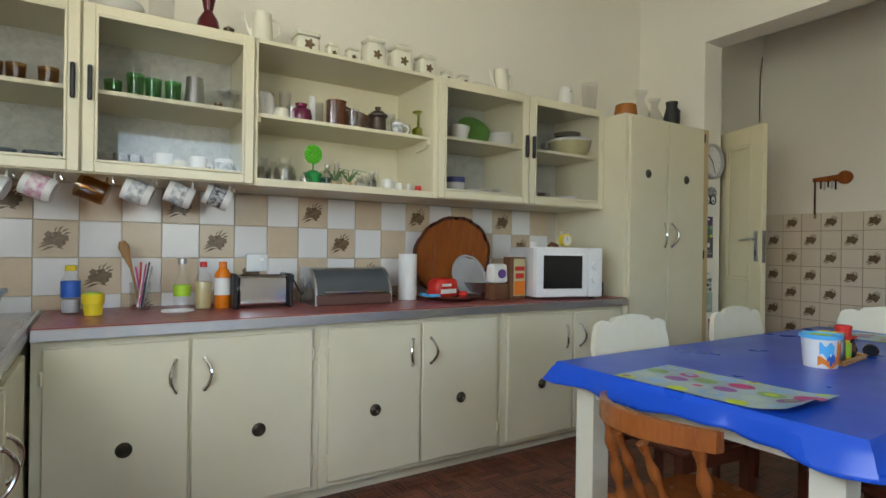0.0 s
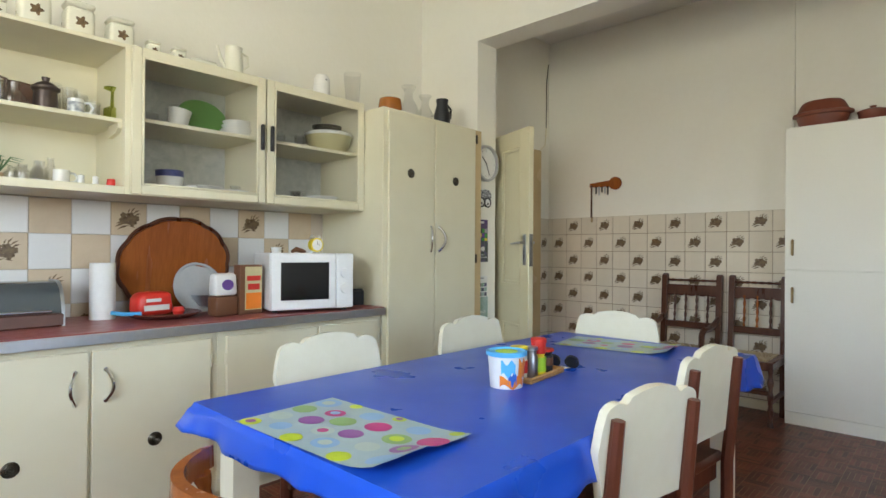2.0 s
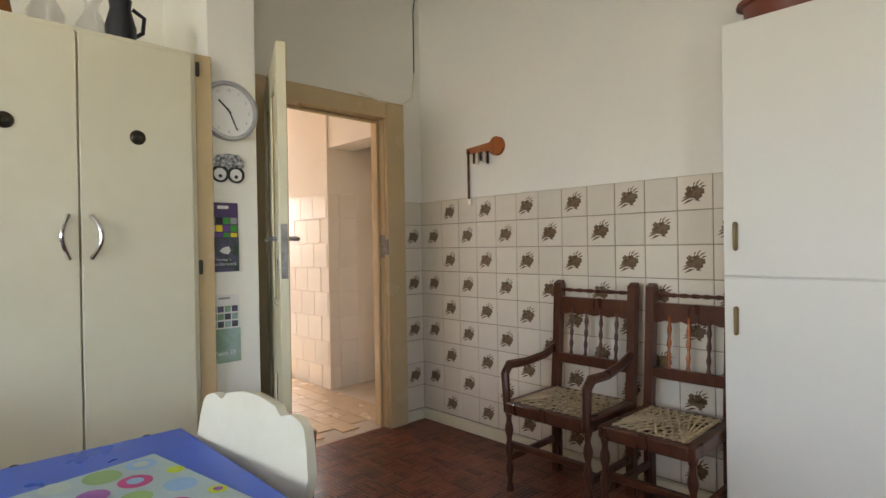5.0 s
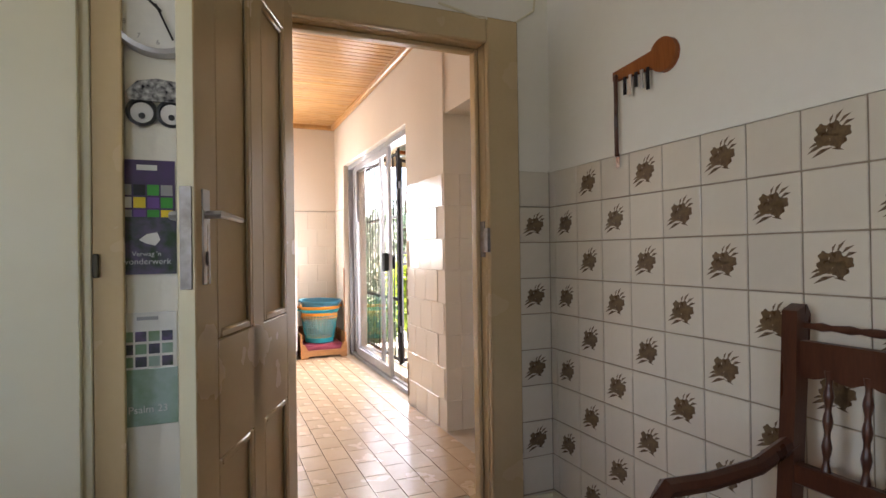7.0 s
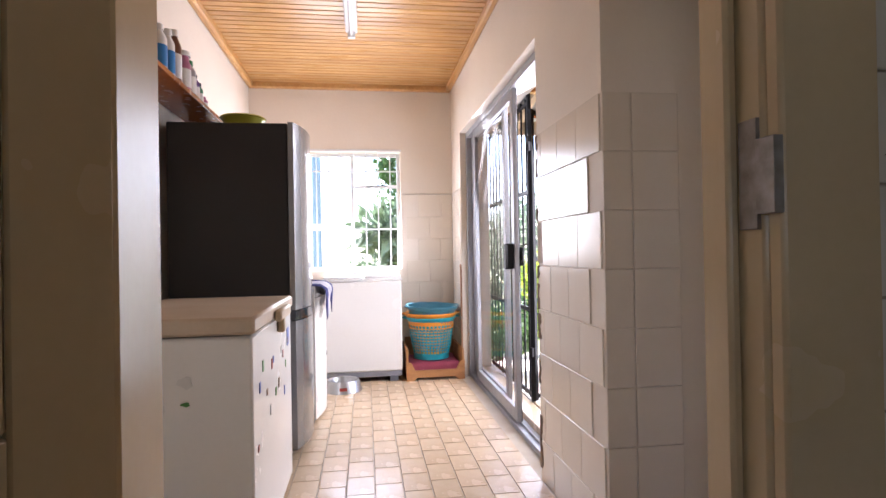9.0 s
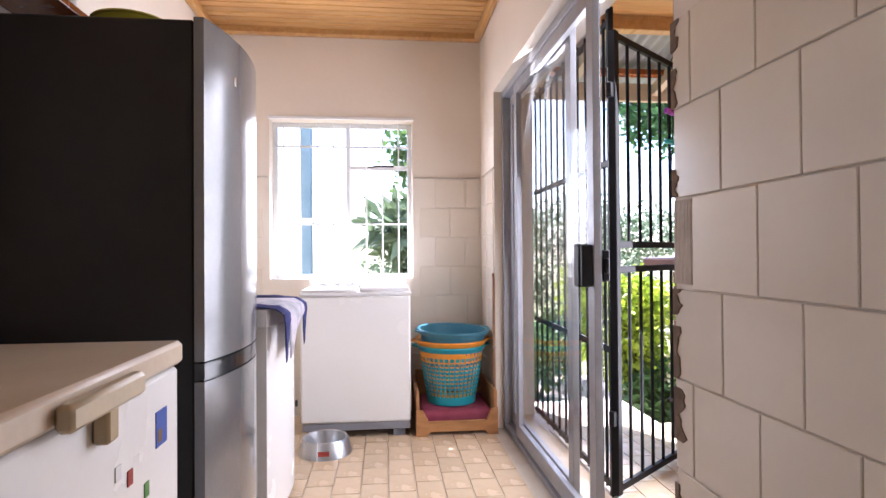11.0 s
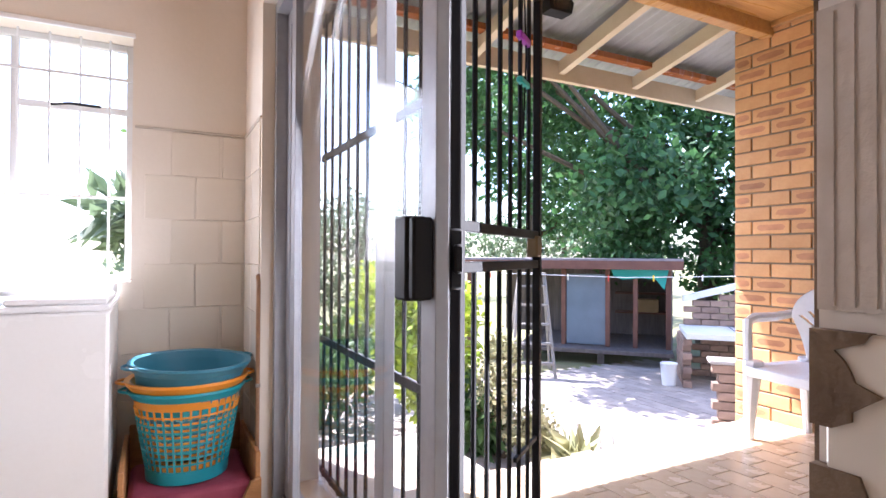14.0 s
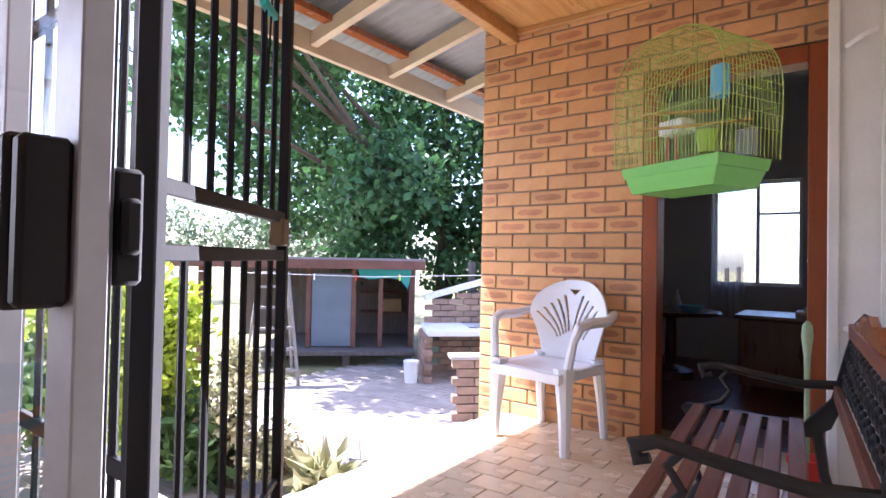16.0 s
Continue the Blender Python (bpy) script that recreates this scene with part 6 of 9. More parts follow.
# key rack on the tiled wall
kx = TW - 0.001
ky = thing("key_rack", "wooden spoon-shaped key rack hung with keys and a strap", "key rack")
part("board", slab([(2.215, 1.770), (2.215, 1.738), (2.02, 1.728), (2.02, 1.786)], kx - 0.018, kx, m=UPRIGHT_X), ORANGE_WOOD, ky)
part("disc", slab([(1.972 + 0.056 * math.cos(2 * math.pi * k / 28), 1.757 + 0.056 * math.sin(2 * math.pi * k / 28)) for k in range(28)], kx - 0.022, kx, m=UPRIGHT_X), ORANGE_WOOD, ky, "round wooden end")
part("strap", boxes((kx - 0.03, 2.185, 1.46, kx - 0.018, 2.20, 1.755), bevel=0.003), DARK_WOOD, ky, "long dark leather strap")
part("key", boxes((kx - 0.022, 2.18, 1.42, kx - 0.018, 2.20, 1.47)), CHROME, ky)
for k in range(5):
    part("key", boxes((kx - 0.024, 2.03 + 0.028 * k, 1.66 + 0.012 * (k % 3), kx - 0.019, 2.042 + 0.028 * k, 1.735)), STEEL if k % 2 else BLACK_METAL, ky)
solid("wall_cable", tube([(5.10, DW - 0.005, 2.34), (5.10, DW - 0.005, 2.75), (5.13, DW - 0.008, 2.95)], 0.004, 6), BLACK_METAL, "thin dark cable running up the corner", "cable")
solid("loose_cable", tube([(4.62, DW - 0.034, 2.12), (4.8, DW - 0.03, 2.09), (4.98, DW - 0.006, 2.10), (5.08, DW - 0.006, 2.17), (5.10, DW - 0.005, 2.34)], 0.005, 6), CREAM, "loose cream cable above the door frame", "cable")

# sunflower calendar on the brown door
sf = thing("sunflower_poster", "calendar with a large yellow sunflower on the brown door", "poster")
part("sheet", boxes((4.941, -0.53, 1.36, 4.9445, -0.13, 1.86)), PC["silver"], sf)
part("sky", boxes((4.939, -0.51, 1.62, 4.9405, -0.155, 1.84)), material("poster_sky", (0.16, 0.26, 0.50), 0.4, second=(0.45, 0.5, 0.6), scale=8, amount=0.7), sf)
part("field", boxes((4.939, -0.51, 1.40, 4.9405, -0.155, 1.618)), material("poster_field", (0.20, 0.24, 0.03), 0.4, second=(0.45, 0.35, 0.03), scale=40, amount=0.8), sf)
pet = bmesh.new()
for k in range(22):
    a = 2 * math.pi * k / 22
    c0, r0_, r1_ = Vector((4.9378, -0.33, 1.58)), 0.07, 0.155
    d = Vector((0, math.cos(a), math.sin(a)))
    q = Vector((0, -math.sin(a), math.cos(a))) * 0.022
    pet.faces.new([pet.verts.new(p) for p in (c0 + d * r0_ - q * 0.6, c0 + d * 0.12 - q, c0 + d * r1_, c0 + d * 0.12 + q, c0 + d * r0_ + q * 0.6)])
part("petals", pet, PC["yellow"], sf)
part("heart", slab([(-0.33 + 0.078 * math.cos(2 * math.pi * k / 24), 1.58 + 0.078 * math.sin(2 * math.pi * k / 24)) for k in range(24)], 4.9365, 4.9378, m=UPRIGHT_X), PC["black"], sf)
# ---------------------------------------------------------------- laundry: fixtures
structure("trim_ceiling", boxes((LX0, LY1 - 0.05, LH - 0.055, LX1, LY1, LH + 0.02), (LX0, CW + 0.2, LH - 0.055, LX0 + 0.05, LY1 - 0.05, LH + 0.02), (LX1 - 0.05, 3.0, LH - 0.055, LX1, LY1 - 0.05, LH + 0.02), bevel=0.012), PINE_Y, "varnished pine cornice moulding", "trim")
bm = bmesh.new()
y = CW + 0.2
while y < LY1:
    box(bm, LX0, y + 0.004, LH - 0.008, LX1, min(y + 0.066, LY1), LH + 0.021, bevel=0.004)
    y += 0.07
tagged(new("ceiling_boards", to_mesh("ceiling_boards", bm, PINE)), "narrow varnished knotty pine ceiling boards", "ceiling", "", "structure")

lamp = thing("strip_light", "white fluorescent strip light on the pine ceiling", "lamp")
part("housing", boxes((4.20, 4.65, LH - 0.05, 4.28, 5.85, LH - 0.008), bevel=0.008), WHITE_PLASTIC, lamp)
part("tube", tube([(4.24, 4.69, LH - 0.068), (4.24, 5.81, LH - 0.068)], 0.014, 10), WHITE_PLASTIC, lamp, "white glass tube, unlit")
for yy in (4.68, 5.82):
    part("end_cap", boxes((4.215, yy - 0.02, LH - 0.09, 4.265, yy + 0.02, LH - 0.05), bevel=0.005), WHITE_PLASTIC, lamp)

WINFRAME = material("white_steel_window", (0.75, 0.75, 0.74), 0.4, bump=0.03)
win = tagged(new("window_1", to_mesh("window_1", boxes((3.67, LY1 + 0.12, 0.92, 3.70, LY1 + 0.16, 2.03), (4.62, LY1 + 0.12, 0.92, 4.65, LY1 + 0.16, 2.03), (3.70, LY1 + 0.12, 0.92, 4.62, LY1 + 0.16, 0.95), (3.70, LY1 + 0.12, 2.0, 4.62, LY1 + 0.16, 2.03), bevel=0.003), WINFRAME)), "white steel window with burglar bars above the washing machine", "window", "", "structure")
part("mullion", boxes((4.18, LY1 + 0.125, 0.95, 4.21, LY1 + 0.155, 2.0), bevel=0.002), WINFRAME, win)
part("transom", boxes((4.21, LY1 + 0.125, 1.70, 4.62, LY1 + 0.155, 1.73), bevel=0.002), WINFRAME, win)
part("stay", tube([(4.33, LY1 + 0.11, 1.715), (4.40, LY1 + 0.08, 1.72), (4.52, LY1 + 0.09, 1.72)], 0.006, 6), BLACK_METAL, win, "black window stay")
for a, b, c, d in ((3.70, 0.95, 4.18, 2.0), (4.21, 0.95, 4.62, 1.70), (4.21, 1.73, 4.62, 2.0)):
    p = part("pane", boxes((a, LY1 + 0.138, b, c, LY1 + 0.142, d)), PANE, win)
    p.visible_shadow = False
part("window_sill", boxes((3.672, LY1 + 0.002, 0.905, 4.648, LY1 + 0.12, 0.925), bevel=0.003), TILE_WHITE, win)
part("lintel_edge", boxes((3.66, LY1 - 0.012, 2.028, 4.66, LY1 + 0.002, 2.05), bevel=0.003), WHITE_PLASTIC, win)
for i in range(8):
    xx = 3.75 + i * 0.115
    part("bar", tube([(xx, LY1 + 0.09, 0.925), (xx, LY1 + 0.09, 2.03)], 0.005, 6), WHITE_PLASTIC, win)
for zz in (1.3, 1.85):
    part("cross_bar", boxes((3.672, LY1 + 0.085, zz, 4.648, LY1 + 0.097, zz + 0.012)), WHITE_PLASTIC, win)

# sliding door in its frame, with the black lock box
slide = tagged(new("door_2", to_mesh("door_2", boxes((5.21, 4.53, 0.0, 5.27, 4.55, 2.105), (5.19, 6.68, 0.0, 5.27, 6.715, 2.105), (5.19, 4.55, 2.06, 5.27, 6.68, 2.105), (5.19, 4.55, 0.0, 5.27, 6.68, 0.03), (5.222, 4.62, 0.03, 5.228, 6.68, 0.045), bevel=0.002), SLIDER_GREY)), "aluminium sliding door standing half open", "door", "", "structure")
for nm, ya, yb, xx in (("fixed_panel", 5.56, 6.68, 5.25), ("sliding_panel", 5.212, 6.42, 5.212)):
    f = part(nm, boxes((xx - 0.014, ya, 0.045, xx + 0.014, ya + 0.062, 2.06), (xx - 0.014, yb - 0.06, 0.045, xx + 0.014, yb, 2.06), (xx - 0.014, ya + 0.062, 0.045, xx + 0.014, yb - 0.06, 0.12), (xx - 0.014, ya + 0.062, 2.0, xx + 0.014, yb - 0.06, 2.06), bevel=0.002), SLIDER_GREY, slide)
    p = part("pane", boxes((xx - 0.003, ya + 0.058, 0.115, xx + 0.003, yb - 0.055, 2.005)), PANE, f)
    p.visible_shadow = False
lk = part("lock_box", boxes((5.152, 5.243, 0.965, 5.1975, 5.298, 1.122), (5.156, 5.218, 0.968, 5.1975, 5.241, 1.119), bevel=0.005), BLACK_METAL, slide, "black plastic security lock box")
part("keeper", boxes((5.2325, 5.222, 0.985, 5.262, 5.272, 1.10), (5.236, 5.209, 1.015, 5.256, 5.222, 1.07), bevel=0.005), BLACK_METAL, lk)

part("brush_strip", boxes((5.2265, 5.220, 0.045, 5.232, 5.267, 2.06), bevel=0.001), BLACK_PLASTIC, slide, "dark weather strip")

bars = thing("burglar_bars", "fixed black steel burglar bars behind the sliding door", "bars")
for i in range(11):
    yy = 5.60 + i * 0.108
    part("bar", tube([(5.40, yy, 0.09), (5.40, yy, 2.10)], 0.007, 6), BLACK_METAL, bars)
for zz in (0.10, 0.665, 1.455, 2.05):
    part("rail", boxes((5.393, 5.53, zz, 5.407, 6.72, zz + 0.03), bevel=0.002), BLACK_METAL, bars)
part("post", boxes((5.385, 5.515, 0.075, 5.41, 5.54, 2.12), bevel=0.003), BLACK_METAL, bars)

gate = thing("security_gate", "open black steel security gate with a padlocked slam lock", "gate", pose(5.388, 5.493, PZ, 0, 0, 37.5))
part("hinge_stile", boxes((0.0, -0.018, 0.012, 0.034, 0.018, 1.93), bevel=0.003), BLACK_METAL, gate)
part("latch_stile", boxes((0.745, -0.014, 0.012, 0.775, 0.014, 1.93), bevel=0.003), BLACK_METAL, gate)
for zz in (0.02, 0.925, 1.03, 1.90):
    part("rail", boxes((0.034, -0.010, zz, 0.745, 0.010, zz + 0.028), bevel=0.002), BLACK_METAL, gate)
for i in range(6):
    xx = 0.034 + 0.711 * (i + 1) / 7
    part("bar", tube([(xx, 0, 0.04), (xx, 0, 0.93)], 0.0075, 6), BLACK_METAL, gate)
    part("bar", tube([(xx, 0, 1.055), (xx, 0, 1.905)], 0.0075, 6), BLACK_METAL, gate)
BRASS = material("dull_brass", (0.16, 0.11, 0.06), 0.5, 0.6)
lkk = part("lock", boxes((0.69, -0.02, 0.965, 0.755, 0.02, 1.04), bevel=0.006), BRASS, gate, "weathered brass slam lock")
part("bolt", tube([(0.70, 0, 1.0), (0.83, 0, 1.0)], 0.008, 8), CHROME, lkk)
part("padlock_shackle", tube([(0.80 + 0.022 * math.cos(a), 0, 1.0 + 0.022 * math.sin(a)) for a in (2 * math.pi * k / 12 for k in range(12))], 0.004, 6, closed=True), BLACK_METAL, lkk)
for zz in (0.3, 1.65):
    part("gate_hinge", boxes((-0.025, -0.012, zz, 0.0, 0.012, zz + 0.06), bevel=0.002), BLACK_METAL, gate)
part("brace", boxes((0.5, -0.006, 0.30, 0.745, 0.006, 0.315)), BLACK_METAL, gate)

PURPLE = material("purple_plastic", (0.35, 0.04, 0.45), 0.4)
TEALP = material("teal_plastic", (0.02, 0.35, 0.30), 0.4)
hang = thing("peg_hanger", "small hanging peg dryer with purple and teal clips", "hanger", pose(5.80, 5.78, 1.93, 0, 0, 37))
part("cord", tube([(0, 0, 0.05), (-0.03, 0, -0.22), (0.0, 0, -0.50), (0.03, 0, -0.22), (0, 0, 0.05)], 0.003, 5), BLACK_METAL, hang)
part("clip", boxes((-0.05, -0.01, -0.19, 0.05, 0.01, -0.165), bevel=0.004), PURPLE, hang)
part("clip", boxes((-0.045, -0.01, -0.33, 0.045, 0.01, -0.31), bevel=0.004), TEALP, hang)
part("hook", tube([(0, 0, 0.05), (0.0, -0.02, 0.09), (0.012, -0.03, 0.05)], 0.003, 5), BLACK_METAL, hang)

pp = thing("waste_pipe", "thin brown waste pipe standing in the corner by the slider", "pipe", pose(5.128, 6.70, 0))
part("riser", tube([(0, 0, 0), (0, 0, 0.93), (0.0, 0.02, 0.955), (0.008, 0.05, 0.96)], 0.009, 8), material("brown_pipe", (0.30, 0.16, 0.08), 0.5, second=(0.2, 0.1, 0.05), scale=20, amount=0.6), pp)
part("clip", boxes((-0.012, -0.012, 0.5, 0.010, 0.02, 0.515), bevel=0.002), WORN_STEEL, pp)
structure("trim_dado", boxes((LX0, LY1 - 0.012, 1.622, 3.66, LY1, 1.634), (4.66, LY1 - 0.012, 1.622, LX1, LY1, 1.634), (LX1 - 0.010, 6.72, 1.622, LX1, LY1 - 0.012, 1.634), bevel=0.003), GROUT_LIGHT, "rounded top edge of the laundry tiles", "trim")

# ---------------------------------------------------------------- laundry: machines
FRIDGE_BLACK = material("fridge_side_black", (0.012, 0.011, 0.012), 0.5, bump=0.08, bump_scale=120)
FRIDGE_SILVER = material("fridge_silver", (0.20, 0.20, 0.205), 0.2, 0.4, second=(0.13, 0.13, 0.14), scale=4, amount=0.3, bump=0.0, coat=0.4)
fr = thing("fridge", "tall fridge with black sides and bowed silver doors", "fridge")
part("body", boxes((3.36, 4.77, 0.04, 3.955, 5.37, 1.685), bevel=0.006), FRIDGE_BLACK, fr, "matt black cabinet")


def bowed(z0, z1):
    o = [(3.957, 4.765), (3.957, 5.375)]
    for k in range(15):
        a = 1 - 2 * k / 14
        o.append((3.985 + 0.052 * (1 - a * a), 5.07 + a * 0.305))
    return slab(o, z0, z1)


for z0, z1 in ((0.06, 0.70), (0.755, 1.69)):
    d = part("door", bowed(z0, z1), FRIDGE_SILVER, fr, "bowed silver door")
part("handle_strip", bowed(0.705, 0.75), material("gloss_black", (0.01, 0.01, 0.015), 0.12, coat=0.5, bump=0), fr, "glossy black grip between the doors")
part("foot", boxes((3.90, 4.80, 0, 3.94, 4.84, 0.04)), BLACK_PLASTIC, fr)
part("foot", boxes((3.90, 5.30, 0, 3.94, 5.34, 0.04)), BLACK_PLASTIC, fr)
part("foot", boxes((3.40, 4.80, 0, 3.44, 4.84, 0.04)), BLACK_PLASTIC, fr)
part("foot", boxes((3.40, 5.30, 0, 3.44, 5.34, 0.04)), BLACK_PLASTIC, fr)
magnet_mats = [material("magnet_" + n, c, 0.4, bump=0) for n, c in (("red", (0.3, 0.04, 0.03)), ("blue", (0.05, 0.1, 0.4)), ("green", (0.08, 0.25, 0.05)), ("brown", (0.18, 0.1, 0.05)), ("white", (0.7, 0.7, 0.68)))]
part("badge", boxes((4.022, 4.93, 1.55, 4.028, 4.95, 1.58), bevel=0.002), CHROME, fr)
part("sticker", boxes((4.026, 5.0, 1.48, 4.030, 5.045, 1.53)), magnet_mats[0], fr)
fr.matrix_basis = Matrix.Translation((-0.038, 0.165, 0)) @ Matrix.Diagonal((1, 1, 1.045, 1))

fz = thing("chest_freezer", "white chest freezer with brown-stained lid and peeling stickers", "freezer")
part("body", boxes((3.38, 3.83, 0.03, 3.945, 4.735, 0.818), bevel=0.008), WHITE_ENAMEL, fz)
lid = part("lid", boxes((3.375, 3.82, 0.823, 3.955, 4.745, 0.880), bevel=0.01), material("aged_lid", (0.62, 0.52, 0.40), 0.35, second=(0.42, 0.31, 0.20), scale=3, amount=0.5), fz, "yellowed lid")
part("handle", boxes((3.955, 4.20, 0.818, 3.985, 4.46, 0.863), bevel=0.008), material("beige_plastic", (0.55, 0.45, 0.30), 0.4), lid, "beige lid handle")
part("latch", boxes((3.945, 4.33, 0.758, 3.975, 4.37, 0.828), bevel=0.006), material("tan_plastic", (0.45, 0.35, 0.2), 0.4), fz)
part("label", boxes((3.944, 4.60, 0.66, 3.947, 4.66, 0.74)), magnet_mats[1], fz, "blue sticker")
for xx, zz, w, h_, k in ((3.46, 0.66, 0.035, 0.02, 3), (3.53, 0.70, 0.03, 0.03, 2), (3.575, 0.62, 0.03, 0.05, 0), (3.74, 0.68, 0.05, 0.045, 4), (3.60, 0.50, 0.06, 0.035, 3), (3.47, 0.36, 0.06, 0.06, 0), (3.67, 0.60, 0.025, 0.03, 4), (3.74, 0.61, 0.03, 0.015, 2)):
    n = 9
    part("sticker", slab([(xx + w / 2 * math.cos(2 * math.pi * i / n) * (0.7 + 0.5 * ((i * 7) % 3) / 2), zz + h_ / 2 * math.sin(2 * math.pi * i / n) * (0.7 + 0.4 * ((i * 5) % 3) / 2)) for i in range(n)], 3.8275, 3.8305, m=UPRIGHT_Y), magnet_mats[k], fz, "torn sticker")
for i in range(14):
    yy, zz = 3.9 + 0.055 * i + 0.02 * math.sin(i * 5.1), 0.42 + 0.25 * abs(math.sin(i * 2.3))
    part("sticker", boxes((3.944, yy, zz, 3.9475, yy + 0.022, zz + 0.02 + 0.02 * abs(math.sin(i)))), magnet_mats[i % 5], fz, "small magnet")

tl = thing("top_loader", "white top-loading washing machine with a towel on its lid", "washing machine")
o = [(3.42, 5.56), (3.985, 5.56)] + [(3.985 + 0.045 * math.sin(math.pi * k / 10), 5.56 + 0.62 * k / 10) for k in range(1, 10)] + [(3.985, 6.18), (3.42, 6.18)]
part("body", slab(o, 0.03, 0.80), WHITE_ENAMEL, tl)
part("top", slab([(x, y) for x, y in o], 0.802, 0.872), WHITE_PLASTIC, tl, "rounded white plastic top")
part("plinth", boxes((3.46, 5.59, 0, 3.97, 6.14, 0.03)), BLACK_PLASTIC, tl)
part("keyhole", boxes((4.008, 6.10, 0.34, 4.02, 6.115, 0.37)), BLACK_PLASTIC, tl)

NAVY = material("navy_towel", (0.03, 0.035, 0.13), 0.9, second=(0.06, 0.06, 0.2), scale=20, bump=0.4, bump_scale=250)
PALE = material("pale_patterned_towel", (0.55, 0.50, 0.55), 0.9, second=(0.2, 0.25, 0.3), scale=12, amount=0.8, bump=0.4, bump_scale=250)
tw = thing("towel", "patterned towel with a navy border draped over the machine", "towel")


def drape(y0, y1, lift):
    bm = bmesh.new()
    prof = [(3.55, 0.88), (3.75, 0.885), (3.92, 0.884), (4.02, 0.875), (4.055, 0.85), (4.062, 0.80), (4.058, 0.73), (4.056, 0.66)]
    rows_ = []
    for j in range(13):
        f = j / 12
        yy = y0 + (y1 - y0) * f
        rows_.append([bm.verts.new((x + 0.006 * math.sin(7 * f + i), yy, z + lift + (0.006 * math.sin(9 * f + i * 1.3) if z > 0.86 else 0) + (0.16 * f * (0.86 - z) / 0.2 if z < 0.86 else 0))) for i, (x, z) in enumerate(prof)])
    for a, b in zip(rows_, rows_[1:]):
        for i in range(len(prof) - 1):
            bm.faces.new((a[i], a[i + 1], b[i + 1], b[i]))
    return bm


for nm, y0, y1, mt in (("cloth", 5.66, 6.04, PALE), ("border", 6.04, 6.13, NAVY), ("border", 5.565, 5.66, NAVY)):
    ob = part(nm, drape(y0, y1, 0.0), mt, tw)
    md = ob.modifiers.new("thickness", "SOLIDIFY")
    md.thickness, md.offset = 0.005, 1

wm = thing("twin_tub", "wide white twin-tub washing machine under the window", "washing machine")
part("body", boxes((3.955, 6.62, 0.09, 4.605, 7.15, 0.845), bevel=0.012), WHITE_ENAMEL, wm)
part("skirt", boxes((3.965, 6.63, 0.045, 4.60, 7.14, 0.09), bevel=0.004), material("grey_plastic", (0.25, 0.25, 0.28), 0.5), wm, "grey plastic skirt")
part("top", boxes((3.95, 6.615, 0.846, 4.61, 7.155, 0.868), bevel=0.006), WHITE_PLASTIC, wm)
part("spin_lid", boxes((4.30, 6.62, 0.869, 4.60, 7.0, 0.892), bevel=0.006), WHITE_PLASTIC, wm)
part("wash_lid", boxes((3.96, 6.62, 0.869, 4.28, 7.0, 0.882), bevel=0.005), WHITE_PLASTIC, wm)
part("panel", boxes((3.96, 7.02, 0.869, 4.60, 7.15, 0.93), bevel=0.01), WHITE_PLASTIC, wm)
for xx in (4.0, 4.09, 4.17):
    bm = lathe([(0, 0), (0.024, 0), (0.02, 0.03), (0, 0.032)], 14)
    bm.transform(Matrix.Translation((xx + 0.05, 7.02, 0.915)) @ Matrix.Rotation(radians(80), 4, "X"))
    part("knob", bm, WHITE_PLASTIC, wm)
for xx in (3.99, 4.50):
    for yy in (6.65, 7.05):
        part("foot", boxes((xx, yy, 0, xx + 0.07, yy + 0.06, 0.046)), material("grey_foot", (0.2, 0.2, 0.22), 0.6), wm)

soap = thing("soap_dish", "tiled-in cream soap dish holding green soap", "soap dish")
part("back", boxes((3.44, LY1 - 0.012, 1.03, 3.60, LY1 - 0.004, 1.19), bevel=0.003), LTILE, soap)
bm = lathe([(0, 0), (0.05, 0.003), (0.07, 0.03), (0.064, 0.03), (0.045, 0.012), (0, 0.01)], 18)
bm.transform(Matrix.Translation((3.52, LY1 - 0.03, 1.06)))
part("tray", bm, LTILE, soap)
part("soap", boxes((3.48, LY1 - 0.075, 1.072, 3.56, LY1 - 0.03, 1.10), bevel=0.01), material("green_soap", (0.02, 0.30, 0.18), 0.3), soap, "green soap bar")

bowl = thing("dog_bowl", "round stainless steel pet bowl on the tiled floor", "bowl", pose(4.12, 6.42, 0) @ Matrix.Scale(1.16, 4))
part("dish", lathe([(0, 0.012), (0.085, 0.012), (0.098, 0.07), (0.105, 0.074), (0.108, 0.07), (0.128, 0.0), (0, 0.0)], 30), STEEL, bowl)
part("label", boxes((-0.02, -0.1245, 0.02, 0.03, -0.1155, 0.04)), magnet_mats[0], bowl, "small red and white label")

CRATE = material("pet_bed_wood", (0.48, 0.24, 0.09), 0.5, second=(0.3, 0.13, 0.05), scale=8, amount=0.6, grain=60, grain_amount=0.3, stretch=(1, 4, 4), bump=0.1)
bed = thing("pet_bed", "small wooden pet bed with a maroon cushion", "pet bed")
part("front_board", slab([(4.635, 0.0), (4.70, 0.0), (4.72, 0.025), (5.05, 0.025), (5.07, 0.0), (5.13, 0.0), (5.13, 0.16), (5.09, 0.15), (5.06, 0.085), (4.71, 0.085), (4.675, 0.15), (4.635, 0.16)], 6.60, 6.622, m=UPRIGHT_Y), CRATE, bed)
part("side_board", boxes((4.635, 6.622, 0.02, 4.655, 7.10, 0.26), bevel=0.004), CRATE, bed)
part("side_board", boxes((5.11, 6.622, 0.02, 5.13, 7.10, 0.26), bevel=0.004), CRATE, bed)
